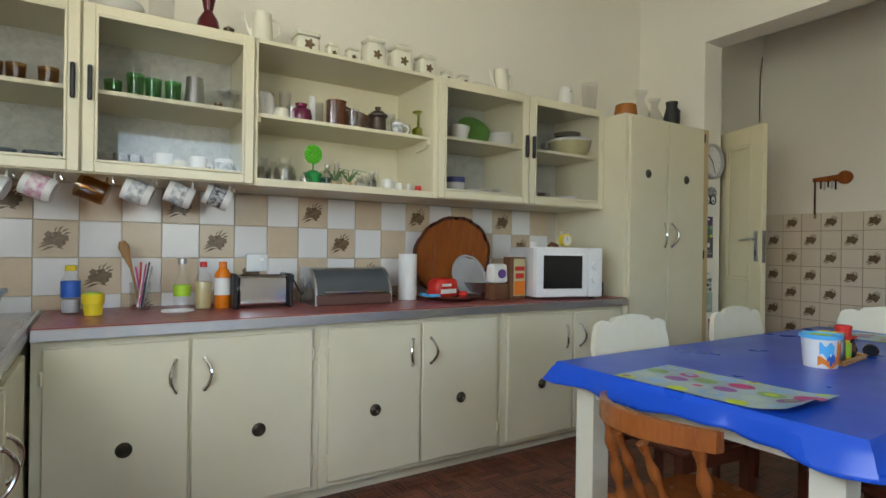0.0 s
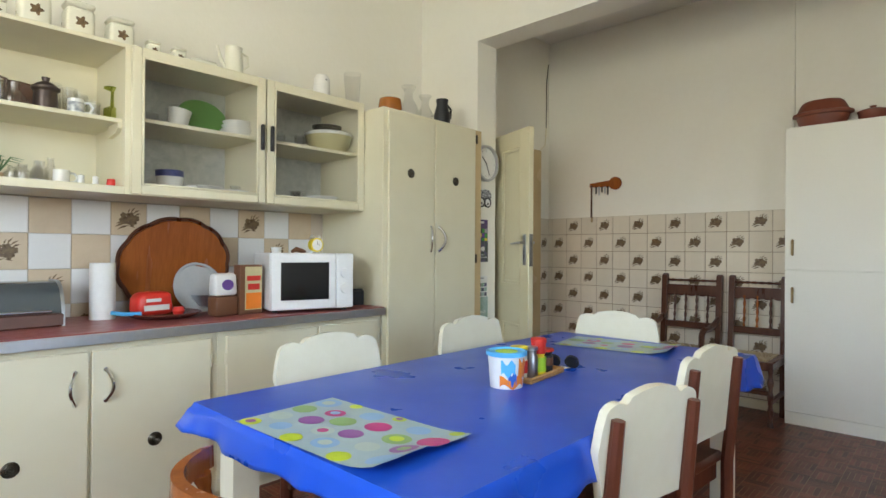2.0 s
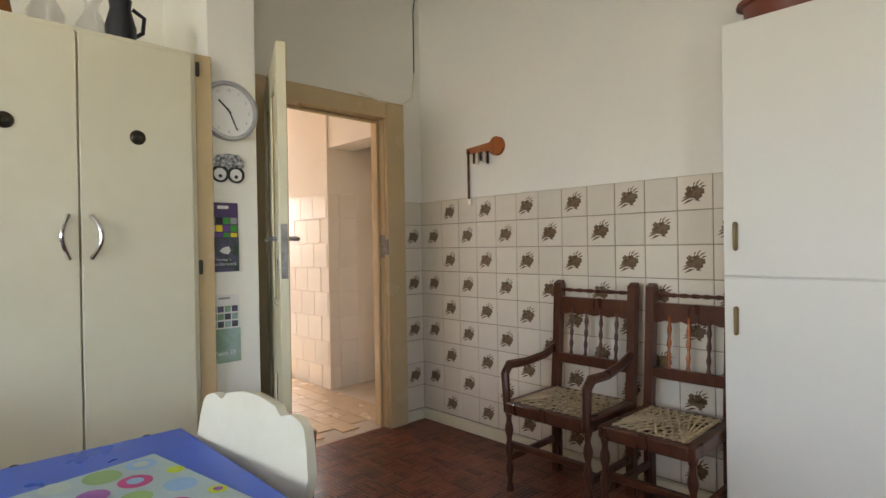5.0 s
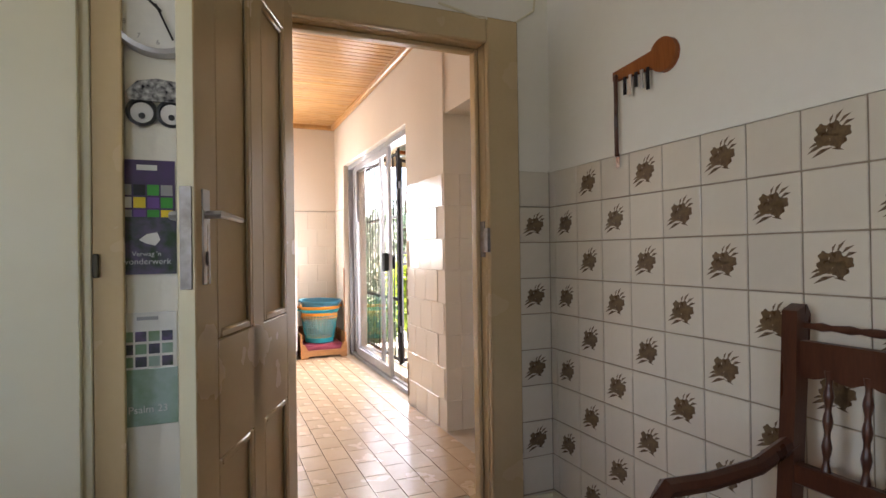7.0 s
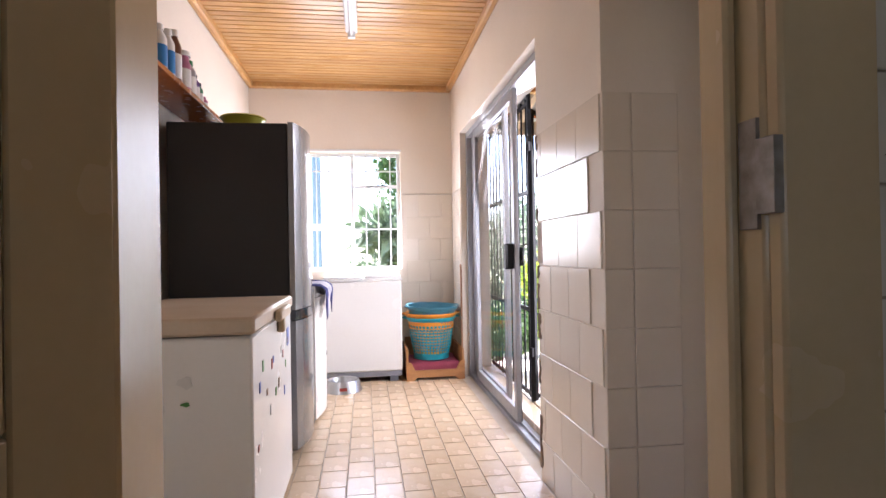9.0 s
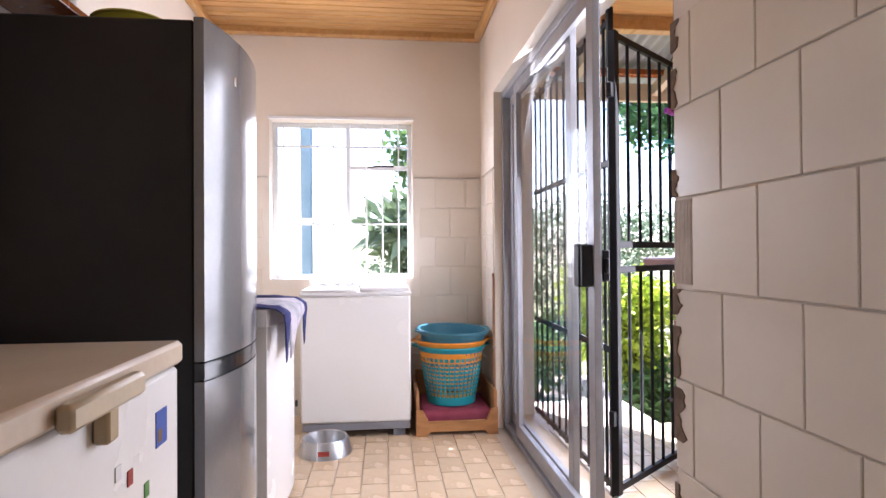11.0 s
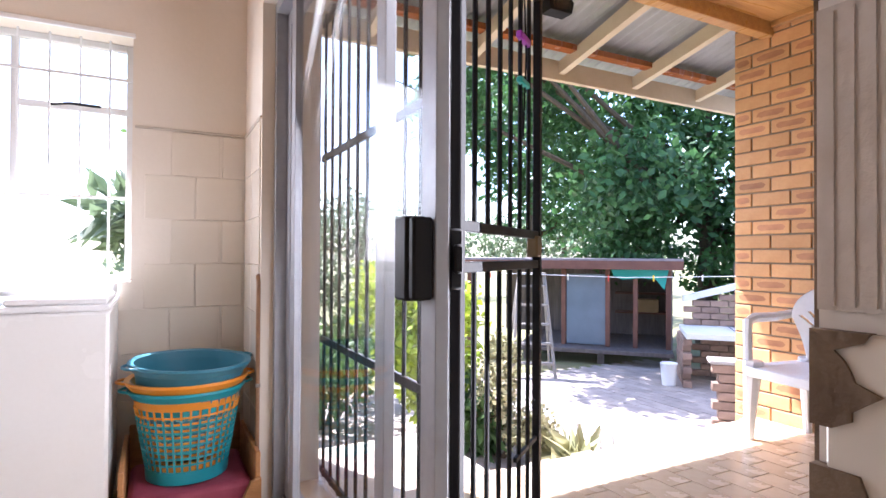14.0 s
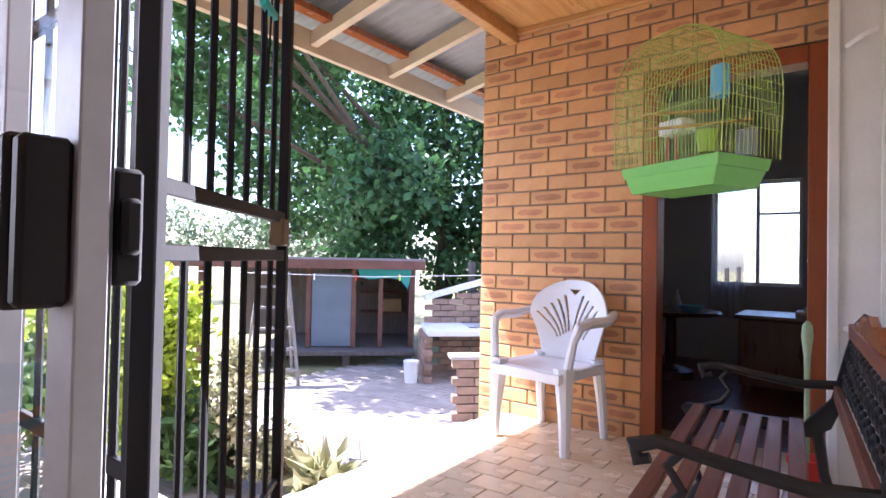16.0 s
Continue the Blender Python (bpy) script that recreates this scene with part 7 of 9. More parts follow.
part("back_board", boxes((4.655, 7.08, 0.02, 5.11, 7.10, 0.30), bevel=0.004), CRATE, bed)
part("bottom_board", boxes((4.655, 6.622, 0.02, 5.11, 7.08, 0.04)), CRATE, bed)
bm = bmesh.new()
box(bm, 4.66, 6.63, 0.042, 5.105, 7.07, 0.145, bevel=0.035, seg=4)
bmesh.ops.subdivide_edges(bm, edges=bm.edges[:], cuts=3, use_grid_fill=True)
for v in bm.verts:
    if v.co.z > 0.07:
        v.co.z += 0.012 * noise.noise(v.co * 9)
        v.co.y = max(v.co.y, 6.628)
part("cushion", bm, material("maroon_cushion", (0.22, 0.03, 0.06), 0.7, second=(0.3, 0.06, 0.1), scale=10, amount=0.7, bump=0.3, bump_scale=15), bed, "maroon cushion")


def basket(name, label, mat, r0, r1, h, m, rim_mat=None):
    """A tapered washing basket: a rim, a base ring and a lattice of ribs, with two handles."""
    b = thing(name, label, "basket", m)
    part("rim", lathe([(r1 - 0.012, h - 0.03), (r1 - 0.004, h), (r1 + 0.018, h + 0.004), (r1 + 0.02, h - 0.006), (r1, h - 0.032), (r1 - 0.012, h - 0.03)], 36), rim_mat or mat, b)
    part("base", lathe([(0, 0.0), (r0, 0.0), (r0 + 0.004, 0.05), (r0 - 0.004, 0.05), (r0 - 0.006, 0.006), (0, 0.006)], 36), mat, b)
    part("collar", lathe([(r1 - 0.022, h - 0.10), (r1 - 0.010, h - 0.03), (r1 - 0.006, h - 0.03), (r1 - 0.018, h - 0.10), (r1 - 0.022, h - 0.10)], 36), mat, b)
    bm = bmesh.new()
    n = 36
    za, zb = 0.05, h - 0.10
    ra, rb = r0, r0 + (r1 - r0) * (h - 0.10) / h
    for k in range(n):
        a = 2 * math.pi * k / n
        tube([(ra * math.cos(a), ra * math.sin(a), za), (rb * math.cos(a), rb * math.sin(a), zb)], 0.0055, 4, bm)
    part("ribs", bm, mat, b)
    for j in range(1, 8):
        f = j / 8
        r, z = ra + (rb - ra) * f, za + (zb - za) * f
        part("hoop", tube([(r * math.cos(2 * math.pi * k / 36), r * math.sin(2 * math.pi * k / 36), z) for k in range(36)], 0.005, 4, closed=True), mat, b)
    for s in (0, math.pi):
        part("handle", tube([((r1 + 0.015 + 0.03 * math.sin(math.pi * k / 8)) * math.cos(s + (k - 4) * 0.06), (r1 + 0.015 + 0.03 * math.sin(math.pi * k / 8)) * math.sin(s + (k - 4) * 0.06), h - 0.003) for k in range(9)], 0.006, 6), rim_mat or mat, b)
    return b


TEAL = material("teal_basket_plastic", (0.02, 0.30, 0.36), 0.35, second=(0.015, 0.24, 0.30), bump=0.02)
BLUEGREY = material("blue_basket_plastic", (0.05, 0.20, 0.28), 0.35, bump=0.02)
ORANGE = material("orange_plastic", (0.75, 0.28, 0.02), 0.35, bump=0.02)
basket("laundry_basket", "teal plastic laundry basket standing on the pet bed", TEAL, 0.155, 0.205, 0.36, pose(4.875, 6.845, 0.15))
basket("orange_basket", "orange-rimmed laundry basket nested in a teal one", ORANGE, 0.15, 0.215, 0.36, pose(4.875, 6.845, 0.185))
basket("blue_basket", "blue-grey laundry basket nested on top of the pile", BLUEGREY, 0.15, 0.215, 0.36, pose(4.875, 6.845, 0.25, 2, 1, 20))

sh = thing("wall_shelf", "varnished wooden shelf holding cleaning bottles above the freezer", "shelf")
part("board", boxes((LX0 + 0.002, 3.9, 1.86, 3.485, 5.55, 1.885), bevel=0.003), ORANGE_WOOD, sh)
for yy in (4.0, 5.45):
    part("bracket", slab([(LX0 + 0.002, 1.86), (3.45, 1.86), (LX0 + 0.002, 1.70)], yy, yy + 0.02, m=UPRIGHT_Y), ORANGE_WOOD, sh)


def bottle(name, label, m, r, h, mat, cap, neck=0.35, shoulder=0.75, category="bottle", band=None, cap_r=None):
    b = thing(name, label, category, m)
    rn = r * neck
    part("body", lathe([(0, 0), (r * 0.92, 0), (r, 0.008), (r, h * shoulder), (r * 0.85, h * (shoulder + 0.06)), (rn, h * (shoulder + 0.16)), (rn, h * 0.95), (0, h * 0.95)], 20), mat, b)
    if band:
        part("label", lathe([(r + 0.0008, h * band[0]), (r + 0.0012, h * band[0]), (r + 0.0012, h * band[1]), (r + 0.0008, h * band[1])], 20), band[2], b, "printed label")
    cr = cap_r or rn * 1.25
    part("cap", lathe([(0, h * 0.93), (cr, h * 0.93), (cr, h * 1.04), (cr * 0.9, h * 1.05), (0, h * 1.05)], 16), cap, b)
    return b


COL = {n: material("plastic_" + n, c, 0.4, bump=0.02) for n, c in {"white": (0.75, 0.74, 0.72), "black": (0.03, 0.03, 0.035), "pink": (0.4, 0.15, 0.25), "green": (0.05, 0.25, 0.12), "yellow": (0.75, 0.55, 0.03), "red": (0.55, 0.025, 0.02), "blue": (0.03, 0.2, 0.5), "orange": (0.7, 0.2, 0.02), "lime": (0.35, 0.6, 0.05), "brown": (0.12, 0.05, 0.03), "grey": (0.35, 0.35, 0.36), "purple": (0.12, 0.05, 0.2), "lightblue": (0.15, 0.5, 0.75), "cream": (0.7, 0.66, 0.5)}.items()}
for yy, r, h_, c, cp in ((4.02, 0.035, 0.21, "white", "white"), (4.13, 0.032, 0.23, "white", "white"), (4.22, 0.033, 0.26, "brown", "white"), (4.33, 0.042, 0.20, "pink", "white"), (4.43, 0.038, 0.19, "grey", "green"), (4.52, 0.03, 0.15, "purple", "black"), (4.60, 0.026, 0.13, "green", "black"), (4.68, 0.03, 0.08, "pink", "pink")):
    bottle("cleaning_bottle", "plastic cleaning bottle standing on the wall shelf", pose(3.42, yy + 0.55, 1.885), r, h_, COL[c], COL[cp], 0.5 if r < 0.04 else 0.8, band=(0.15, 0.6, COL["white" if c != "white" else "blue"]))
solid("plastic_bowl", lathe([(0, 0), (0.07, 0), (0.115, 0.075), (0.125, 0.078), (0.12, 0.085), (0.108, 0.08), (0.066, 0.008), (0, 0.008)], 26), material("olive_plastic", (0.45, 0.42, 0.04), 0.4), "olive-yellow plastic bowl standing on the fridge", "bowl", pose(3.643, 5.2, 1.762))

# recess beside the laundry door: a closed brown door with a bolt
rec = thing("recess_door", "narrow brown-painted door in the recess with a black bolt", "door")
part("leaf", boxes((LX1 + 0.50, 2.82, 0.0, LX1 + 0.54, 3.70, 1.99), bevel=0.004), CREAM_DOOR, rec)
part("jamb", boxes((LX1 + 0.47, 3.70, 0.0, LX1 + 0.55, 3.79, 2.0), bevel=0.004), CREAM_DOOR, rec)
part("bolt", boxes((LX1 + 0.46, 3.60, 1.08, LX1 + 0.50, 3.66, 1.16), bevel=0.004), BLACK_METAL, rec, "black bolt")

# raw patches where tiles broke off the pier's edge
PATCH = material("bare_adhesive", (0.13, 0.085, 0.055), 0.9, second=(0.22, 0.155, 0.10), scale=18, amount=0.9, bump=0.6, bump_scale=60)
for z0, z1, w in ((0.05, 0.30, 0.045), (0.45, 0.56, 0.04), (0.66, 0.78, 0.055), (0.80, 0.92, 0.035), (0.945, 1.005, 0.042), (1.215, 1.28, 0.032), (1.42, 1.51, 0.028), (1.55, 1.62, 0.04)):
    n = 10
    o = [(4.5265, z0), (4.5265, z1)] + [(4.5265 - w * (0.62 + 0.22 * math.sin(k * 0.9 + z0 * 9) + 0.12 * math.sin(k * 2.3)), z1 - (z1 - z0) * k / n) for k in range(n + 1)]
    structure("trim_patch", slab([(a, b) for a, b in o], LX1 - 0.0225, LX1 - 0.0135, m=UPRIGHT_X), PATCH, "bare brown adhesive where tile has broken off", "trim")
structure("trim_broken_tile", boxes((LX1 - 0.018, 4.453, 1.017, LX1 - 0.0135, 4.524, 1.207), *[(LX1 - 0.0195, 4.456 + 0.0115 * k, 1.02, LX1 - 0.018, 4.465 + 0.0115 * k, 1.203) for k in range(6)]), material("ribbed_adhesive", (0.60, 0.53, 0.46), 0.9, second=(0.46, 0.39, 0.32), scale=20, amount=0.7, bump=0.3), "exposed ribbed tile adhesive", "trim")
structure("trim_reveal", boxes((LX1 - 0.013, 4.5252, 0.0, 5.208, 4.5285, 0.70), (LX1 - 0.013, 4.5252, 0.90, 5.208, 4.5285, 2.08)), PATCH, "bare brown adhesive down the door reveal", "trim")
# ---------------------------------------------------------------- porch
porch_ceiling = structure("ceiling_porch", boxes((LX1 + 0.25, 4.2, 2.44, BX + 0.3, 6.30, 2.50)), PINE, "varnished pine porch ceiling")
structure("trim_porch", boxes((LX1 + 0.25, 6.30, 2.36, BX + 0.3, 6.37, 2.52), (BX - 0.03, 4.42, 2.405, BX + 0.012, 6.30, 2.44), bevel=0.004), PINE_Y, "varnished pine edge beam", "trim")
RAFTER = material("cream_rafter_paint", (0.62, 0.52, 0.36), 0.6, second=(0.48, 0.38, 0.24), scale=6, amount=0.5, bump=0.1)
roof = tagged(new("roof_porch"), "corrugated iron porch roof on cream rafters", "roof", "", "structure")
for k in range(5):
    xx = 5.745 + 0.665 * k
    bm = slab([(6.37, 2.42), (7.16, 2.24), (7.16, 2.32), (6.37, 2.52)], xx, xx + 0.05, m=UPRIGHT_X)
    part("rafter", bm, RAFTER, roof)
part("fascia", boxes((5.42, 7.16, 2.20, 9.2, 7.185, 2.33), (5.42, 7.185, 2.20, 9.2, 7.20, 2.225), bevel=0.003), RAFTER, roof)
part("purlin", boxes((5.42, 6.98, 2.335, 9.2, 7.05, 2.375), bevel=0.003), ORANGE_WOOD, roof)
bm = bmesh.new()
n = 380
top_rows = []
for (yy, zz) in ((4.0, 3.02), (7.30, 2.355)):
    top_rows.append([bm.verts.new((5.41 + 3.8 * k / n, yy, zz + 0.009 * math.cos(k * 2 * math.pi / 7.6))) for k in range(n + 1)])
for k in range(n):
    bm.faces.new((top_rows[0][k], top_rows[0][k + 1], top_rows[1][k + 1], top_rows[1][k]))
ob = part("sheet", bm, material("galvanised_iron", (0.42, 0.42, 0.42), 0.5, 0.5, second=(0.3, 0.29, 0.28), scale=5, amount=0.6, bump=0.05), roof, "corrugated grey iron sheet")
md = ob.modifiers.new("thickness", "SOLIDIFY")
md.thickness = 0.002
structure("trim_sill", boxes((5.27, 4.53, -0.1, LX1 + 0.26, 6.72, 0.07), bevel=0.004), FTILE, "tiled door sill", "trim")
structure("step", boxes((LX1 + 0.25, 6.42, -0.6, BX + 0.02, 6.78, -0.14), bevel=0.01), material("step_concrete", (0.5, 0.45, 0.38), 0.85, scale=5, amount=0.5, bump=0.2), "concrete porch step", "step")

pl_ = thing("porch_lamp", "small dark floodlight under the porch roof", "lamp", pose(6.62, 6.62, 2.33))
part("housing", slab([(-0.07, 0.0), (0.07, 0.0), (0.085, 0.06), (0.05, 0.09), (-0.05, 0.09), (-0.085, 0.06)], -0.04, 0.04, m=UPRIGHT_Y), BLACK_METAL, pl_)
part("front_glass", boxes((-0.06, -0.046, 0.012, 0.06, -0.04, 0.07), bevel=0.002), CLEAR, pl_)
part("bracket", tube([(0, 0, 0.085), (0, 0.01, 0.15)], 0.01, 6), BLACK_METAL, pl_)

# doorway in the brick wall and the dark room behind it
FRAMEWOOD = material("meranti_frame", (0.28, 0.07, 0.02), 0.35, second=(0.17, 0.04, 0.012), scale=6, amount=0.5, grain=50, stretch=(4, 4, 0.5))
d3 = tagged(new("door_3", to_mesh("door_3", boxes((BX - 0.01, 5.455, PZ, BX + 0.12, 5.528, 2.03), (BX - 0.01, 4.72, PZ, BX + 0.12, 4.80, 2.03), (BX - 0.01, 4.80, 1.95, BX + 0.12, 5.455, 2.03), (BX + 0.12, 4.72, PZ, BX + 0.20, 4.76, 2.03), bevel=0.004), FRAMEWOOD)), "reddish wooden door frame of the open back room", "door", "", "structure")
lf = part("door_leaf", boxes((BX + 0.20, 4.74, PZ, BX + 0.98, 4.78, 2.0), bevel=0.003), FRAMEWOOD, d3, "open wooden door leaf")
part("door_handle", tube([(BX + 0.92, 4.78, 1.05), (BX + 0.92, 4.83, 1.05), (BX + 0.82, 4.835, 1.05)], 0.009, 8), CHROME, lf)
ROOMWALL = material("room_plaster", (0.5, 0.5, 0.52), 0.8, scale=2)
structure("wall_room", boxes((BX + 0.23, 3.4, -0.15, 11.2, 3.6, 2.7), (BX + 0.23, 6.35, -0.15, 11.2, 6.54, 2.7), (11.0, 3.6, -0.15, 11.2, 4.98, 2.7), (11.0, 5.73, -0.15, 11.2, 6.35, 2.7), (11.0, 4.98, -0.15, 11.2, 5.73, 0.82), (11.0, 4.98, 1.83, 11.2, 5.73, 2.7)), ROOMWALL, "grey plaster walls of the back room")
structure("floor_room", boxes((BX + 0.23, 3.6, -0.15, 11.0, 6.35, PZ - 0.01)), RED_WOOD, "dark wooden floor of the back room")
structure("ceiling_room", boxes((BX + 0.23, 3.4, 2.7, 11.2, 6.54, 2.8)), CEILING_PAINT, "ceiling of the back room")
w2 = tagged(new("window_2", to_mesh("window_2", boxes((11.05, 4.98, 0.82, 11.09, 5.01, 1.83), (11.05, 5.70, 0.82, 11.09, 5.73, 1.83), (11.05, 5.01, 0.82, 11.09, 5.70, 0.85), (11.05, 5.01, 1.80, 11.09, 5.70, 1.83), (11.05, 5.33, 0.85, 11.09, 5.36, 1.80), (11.05, 5.01, 1.5, 11.09, 5.33, 1.52)), WINFRAME)), "window of the back room with thin curtains", "window", "", "structure")
NET = bpy.data.materials.new("net_curtain")
NET.use_nodes = True
b_ = NET.node_tree.nodes["Principled BSDF"]
b_.inputs["Base Color"].default_value, b_.inputs["Alpha"].default_value, b_.inputs["Roughness"].default_value = (0.6, 0.6, 0.6, 1), 0.55, 0.9
bm = bmesh.new()
cr = [[bm.verts.new((10.97 + 0.015 * math.sin(k * 1.3), 5.45 + 0.30 * k / 24, z)) for k in range(25)] for z in (0.5, 1.95)]
for k in range(24):
    bm.faces.new((cr[0][k], cr[0][k + 1], cr[1][k + 1], cr[1][k]))
solid("net_curtain", bm, NET, "thin grey net curtain beside the back room window", "curtain")
st = thing("sideboard", "dark wooden sideboard in the back room", "sideboard")
part("body", boxes((9.6, 4.55, PZ + 0.05, 10.1, 5.3, 0.62), bevel=0.01), DARK_WOOD, st)
part("top", boxes((9.57, 4.52, 0.62, 10.13, 5.33, 0.65), bevel=0.006), DARK_WOOD, st)
for a_, c_ in ((9.62, 4.57), (9.62, 5.23), (10.03, 4.57), (10.03, 5.23)):
    part("leg", boxes((a_, c_, PZ - 0.01, a_ + 0.05, c_ + 0.05, PZ + 0.05)), DARK_WOOD, st)
solid("paper_stack", boxes((9.66, 4.62, 0.65, 9.9, 4.95, 0.69), (9.7, 4.64, 0.69, 9.88, 4.9, 0.715), bevel=0.003), COL["grey"], "stack of grey papers on the sideboard", "papers")
st = thing("round_table", "small dark table in the back room", "table", pose(9.9, 5.85, 0))
part("top", lathe([(0, 0.60), (0.38, 0.60), (0.39, 0.615), (0.38, 0.63), (0, 0.63)], 28), DARK_WOOD, st)
part("pedestal", lathe([(0, PZ - 0.01), (0.2, PZ - 0.01), (0.18, 0.13), (0.05, 0.18), (0.04, 0.55), (0.1, 0.60), (0, 0.60)], 18), DARK_WOOD, st)
solid("vase", lathe([(0, 0), (0.035, 0), (0.05, 0.06), (0.03, 0.12), (0.02, 0.16), (0.026, 0.18), (0, 0.18)], 16), COL["grey"], "grey vase on the small dark table", "vase", pose(9.75, 5.78, 0.63))
solid("teal_bowl", lathe([(0, 0), (0.05, 0), (0.1, 0.06), (0.094, 0.06), (0.045, 0.01), (0, 0.01)], 20), COL["lightblue"], "teal bowl on the small dark table", "bowl", pose(9.7, 5.65, 0.63))

pc = thing("plastic_chair", "white moulded plastic garden armchair with a slotted back", "chair", pose(7.69, 5.93, PZ, 0, 0, 81))
WP = material("white_garden_plastic", (0.78, 0.79, 0.82), 0.35, scale=6, amount=0.15, bump=0.03)


def sheet(rows_, thick=0.006, bm=None):
    bm = bm or bmesh.new()
    g = [[bm.verts.new(p) for p in r] for r in rows_]
    for a, b in zip(g, g[1:]):
        for i in range(len(a) - 1):
            bm.faces.new((a[i], a[i + 1], b[i + 1], b[i]))
    return bm


# local: faces +y, back at y = -0.2
seat_rows = [[(-0.21 + 0.42 * i / 10, -0.20 + 0.42 * j / 8, 0.40 - 0.022 * math.sin(math.pi * i / 10) * math.sin(math.pi * j / 8) + 0.012 * (j / 8) ** 3 * 0 - (0.03 if j == 8 else 0)) for i in range(11)] for j in range(9)]
ob = part("seat", sheet(seat_rows), WP, pc)
md = ob.modifiers.new("thickness", "SOLIDIFY")
md.thickness = 0.008
part("seat_skirt", boxes((-0.215, 0.205, 0.345, 0.215, 0.22, 0.395), (-0.22, -0.2, 0.35, -0.205, 0.21, 0.40), (0.205, -0.2, 0.35, 0.22, 0.21, 0.40), bevel=0.004), WP, pc)


def back_width(v):
    """Half width of the back at height v: waisted at the seat, rounded at the top."""
    return 0.165 + 0.08 * (v / 0.55) ** 1.3 if v < 0.55 else 0.245 * math.sqrt(max(0.0, 1 - ((v - 0.55) / 0.45) ** 2.3))


def slotted(x, v):
    """True inside one of the fanned slots or the small opening at the top."""
    if abs(x) < 0.035 * (v - 0.80) / 0.07 and 0.80 < v < 0.87:
        return True
    for k in range(5):
        lo, hi = 0.34 - 0.02 * k, 0.80 - 0.055 * k
        if lo < v < hi:
            f = (v - lo) / (hi - lo)
            if abs(abs(x) - (0.014 + 0.017 * k + (0.045 + 0.022 * k) * f ** 1.4)) < 0.0058 + 0.002 * f:
                return True
    return False


bm = bmesh.new()
NU, NV = 96, 90
grid = []
for j in range(NV + 1):
    v = 0.995 * j / NV
    w = back_width(v)
    grid.append([bm.verts.new((w * (2 * i / NU - 1), -0.20 - 0.075 * v + 0.10 * (w * (2 * i / NU - 1) / 0.245) ** 2 * (0.3 + 0.7 * v), 0.395 + 0.44 * v)) for i in range(NU + 1)])
for j in range(NV):
    v = 0.995 * (j + 0.5) / NV
    for i in range(NU):
        if not slotted(back_width(v) * (2 * (i + 0.5) / NU - 1), v):
            bm.faces.new((grid[j][i], grid[j][i + 1], grid[j + 1][i + 1], grid[j + 1][i]))
ob = part("backrest", bm, WP, pc, "moulded back with fanned slots")
md = ob.modifiers.new("thickness", "SOLIDIFY")
md.thickness, md.offset = 0.012, 0
for s in (-1, 1):
    part("arm", tube([(s * 0.25, -0.24, 0.66), (s * 0.285, -0.1, 0.635), (s * 0.28, 0.06, 0.635), (s * 0.262, 0.13, 0.615), (s * 0.245, 0.15, 0.55), (s * 0.225, 0.165, 0.41)], [0.022, 0.026, 0.027, 0.026, 0.022, 0.022], 8), WP, pc)
    part("front_leg", tube([(s * 0.20, 0.16, 0.42), (s * 0.212, 0.165, 0.2), (s * 0.218, 0.17, 0.0)], [0.05, 0.034, 0.024], 8), WP, pc)
    part("back_leg", tube([(s * 0.18, -0.19, 0.42), (s * 0.195, -0.215, 0.2), (s * 0.20, -0.235, 0.0)], [0.036, 0.027, 0.02], 8), WP, pc)

# bench of iron ends, wooden slats and a cast back panel
IRON = material("cast_iron", (0.02, 0.019, 0.02), 0.5, 0.3, bump=0.15)
SLAT = material("bench_slat", (0.20, 0.075, 0.045), 0.45, second=(0.12, 0.04, 0.025), scale=8, amount=0.6, grain=60, grain_amount=0.3, stretch=(0.4, 4, 4), bump=0.1)
bn = thing("garden_bench", "garden bench with cast iron ends, wooden slats and ornate back", "bench")
for i in range(6):
    yy = 4.74 + 0.062 * i
    part("seat_slat", boxes((6.05, yy, 0.455 + (0.008 if i in (0, 5) else 0), 7.12, yy + 0.045, 0.475 + (0.008 if i in (0, 5) else 0)), bevel=0.004), SLAT, bn)
for a, b, zz in ((4.655, 4.635, 0.56), (4.615, 4.595, 0.775)):
    part("back_slat", boxes((6.05, b, zz, 7.12, a, zz + 0.05), bevel=0.004), SLAT, bn)
for i in range(13):
    for j in range(3):
        cx, cz = 6.13 + 0.075 * i + (0.037 if j % 2 else 0), 0.635 + 0.052 * j
        yy = 4.642 - (cz - 0.56) * 0.18
        part("panel_ring", tube([(cx + 0.034 * math.cos(2 * math.pi * k / 10), yy, cz + 0.025 * math.sin(2 * math.pi * k / 10)) for k in range(10)], 0.006, 6, closed=True), IRON, bn)
crest = [(6.25, 0.82), (6.92, 0.82)] + [(6.92 - 0.67 * k / 16, 0.835 + 0.045 * math.sin(math.pi * k / 16) + 0.012 * math.cos(k * 1.6)) for k in range(17)]
part("crest", slab(crest, 4.592, 4.612, m=UPRIGHT_Y), ORANGE_WOOD, bn, "carved wooden crest")
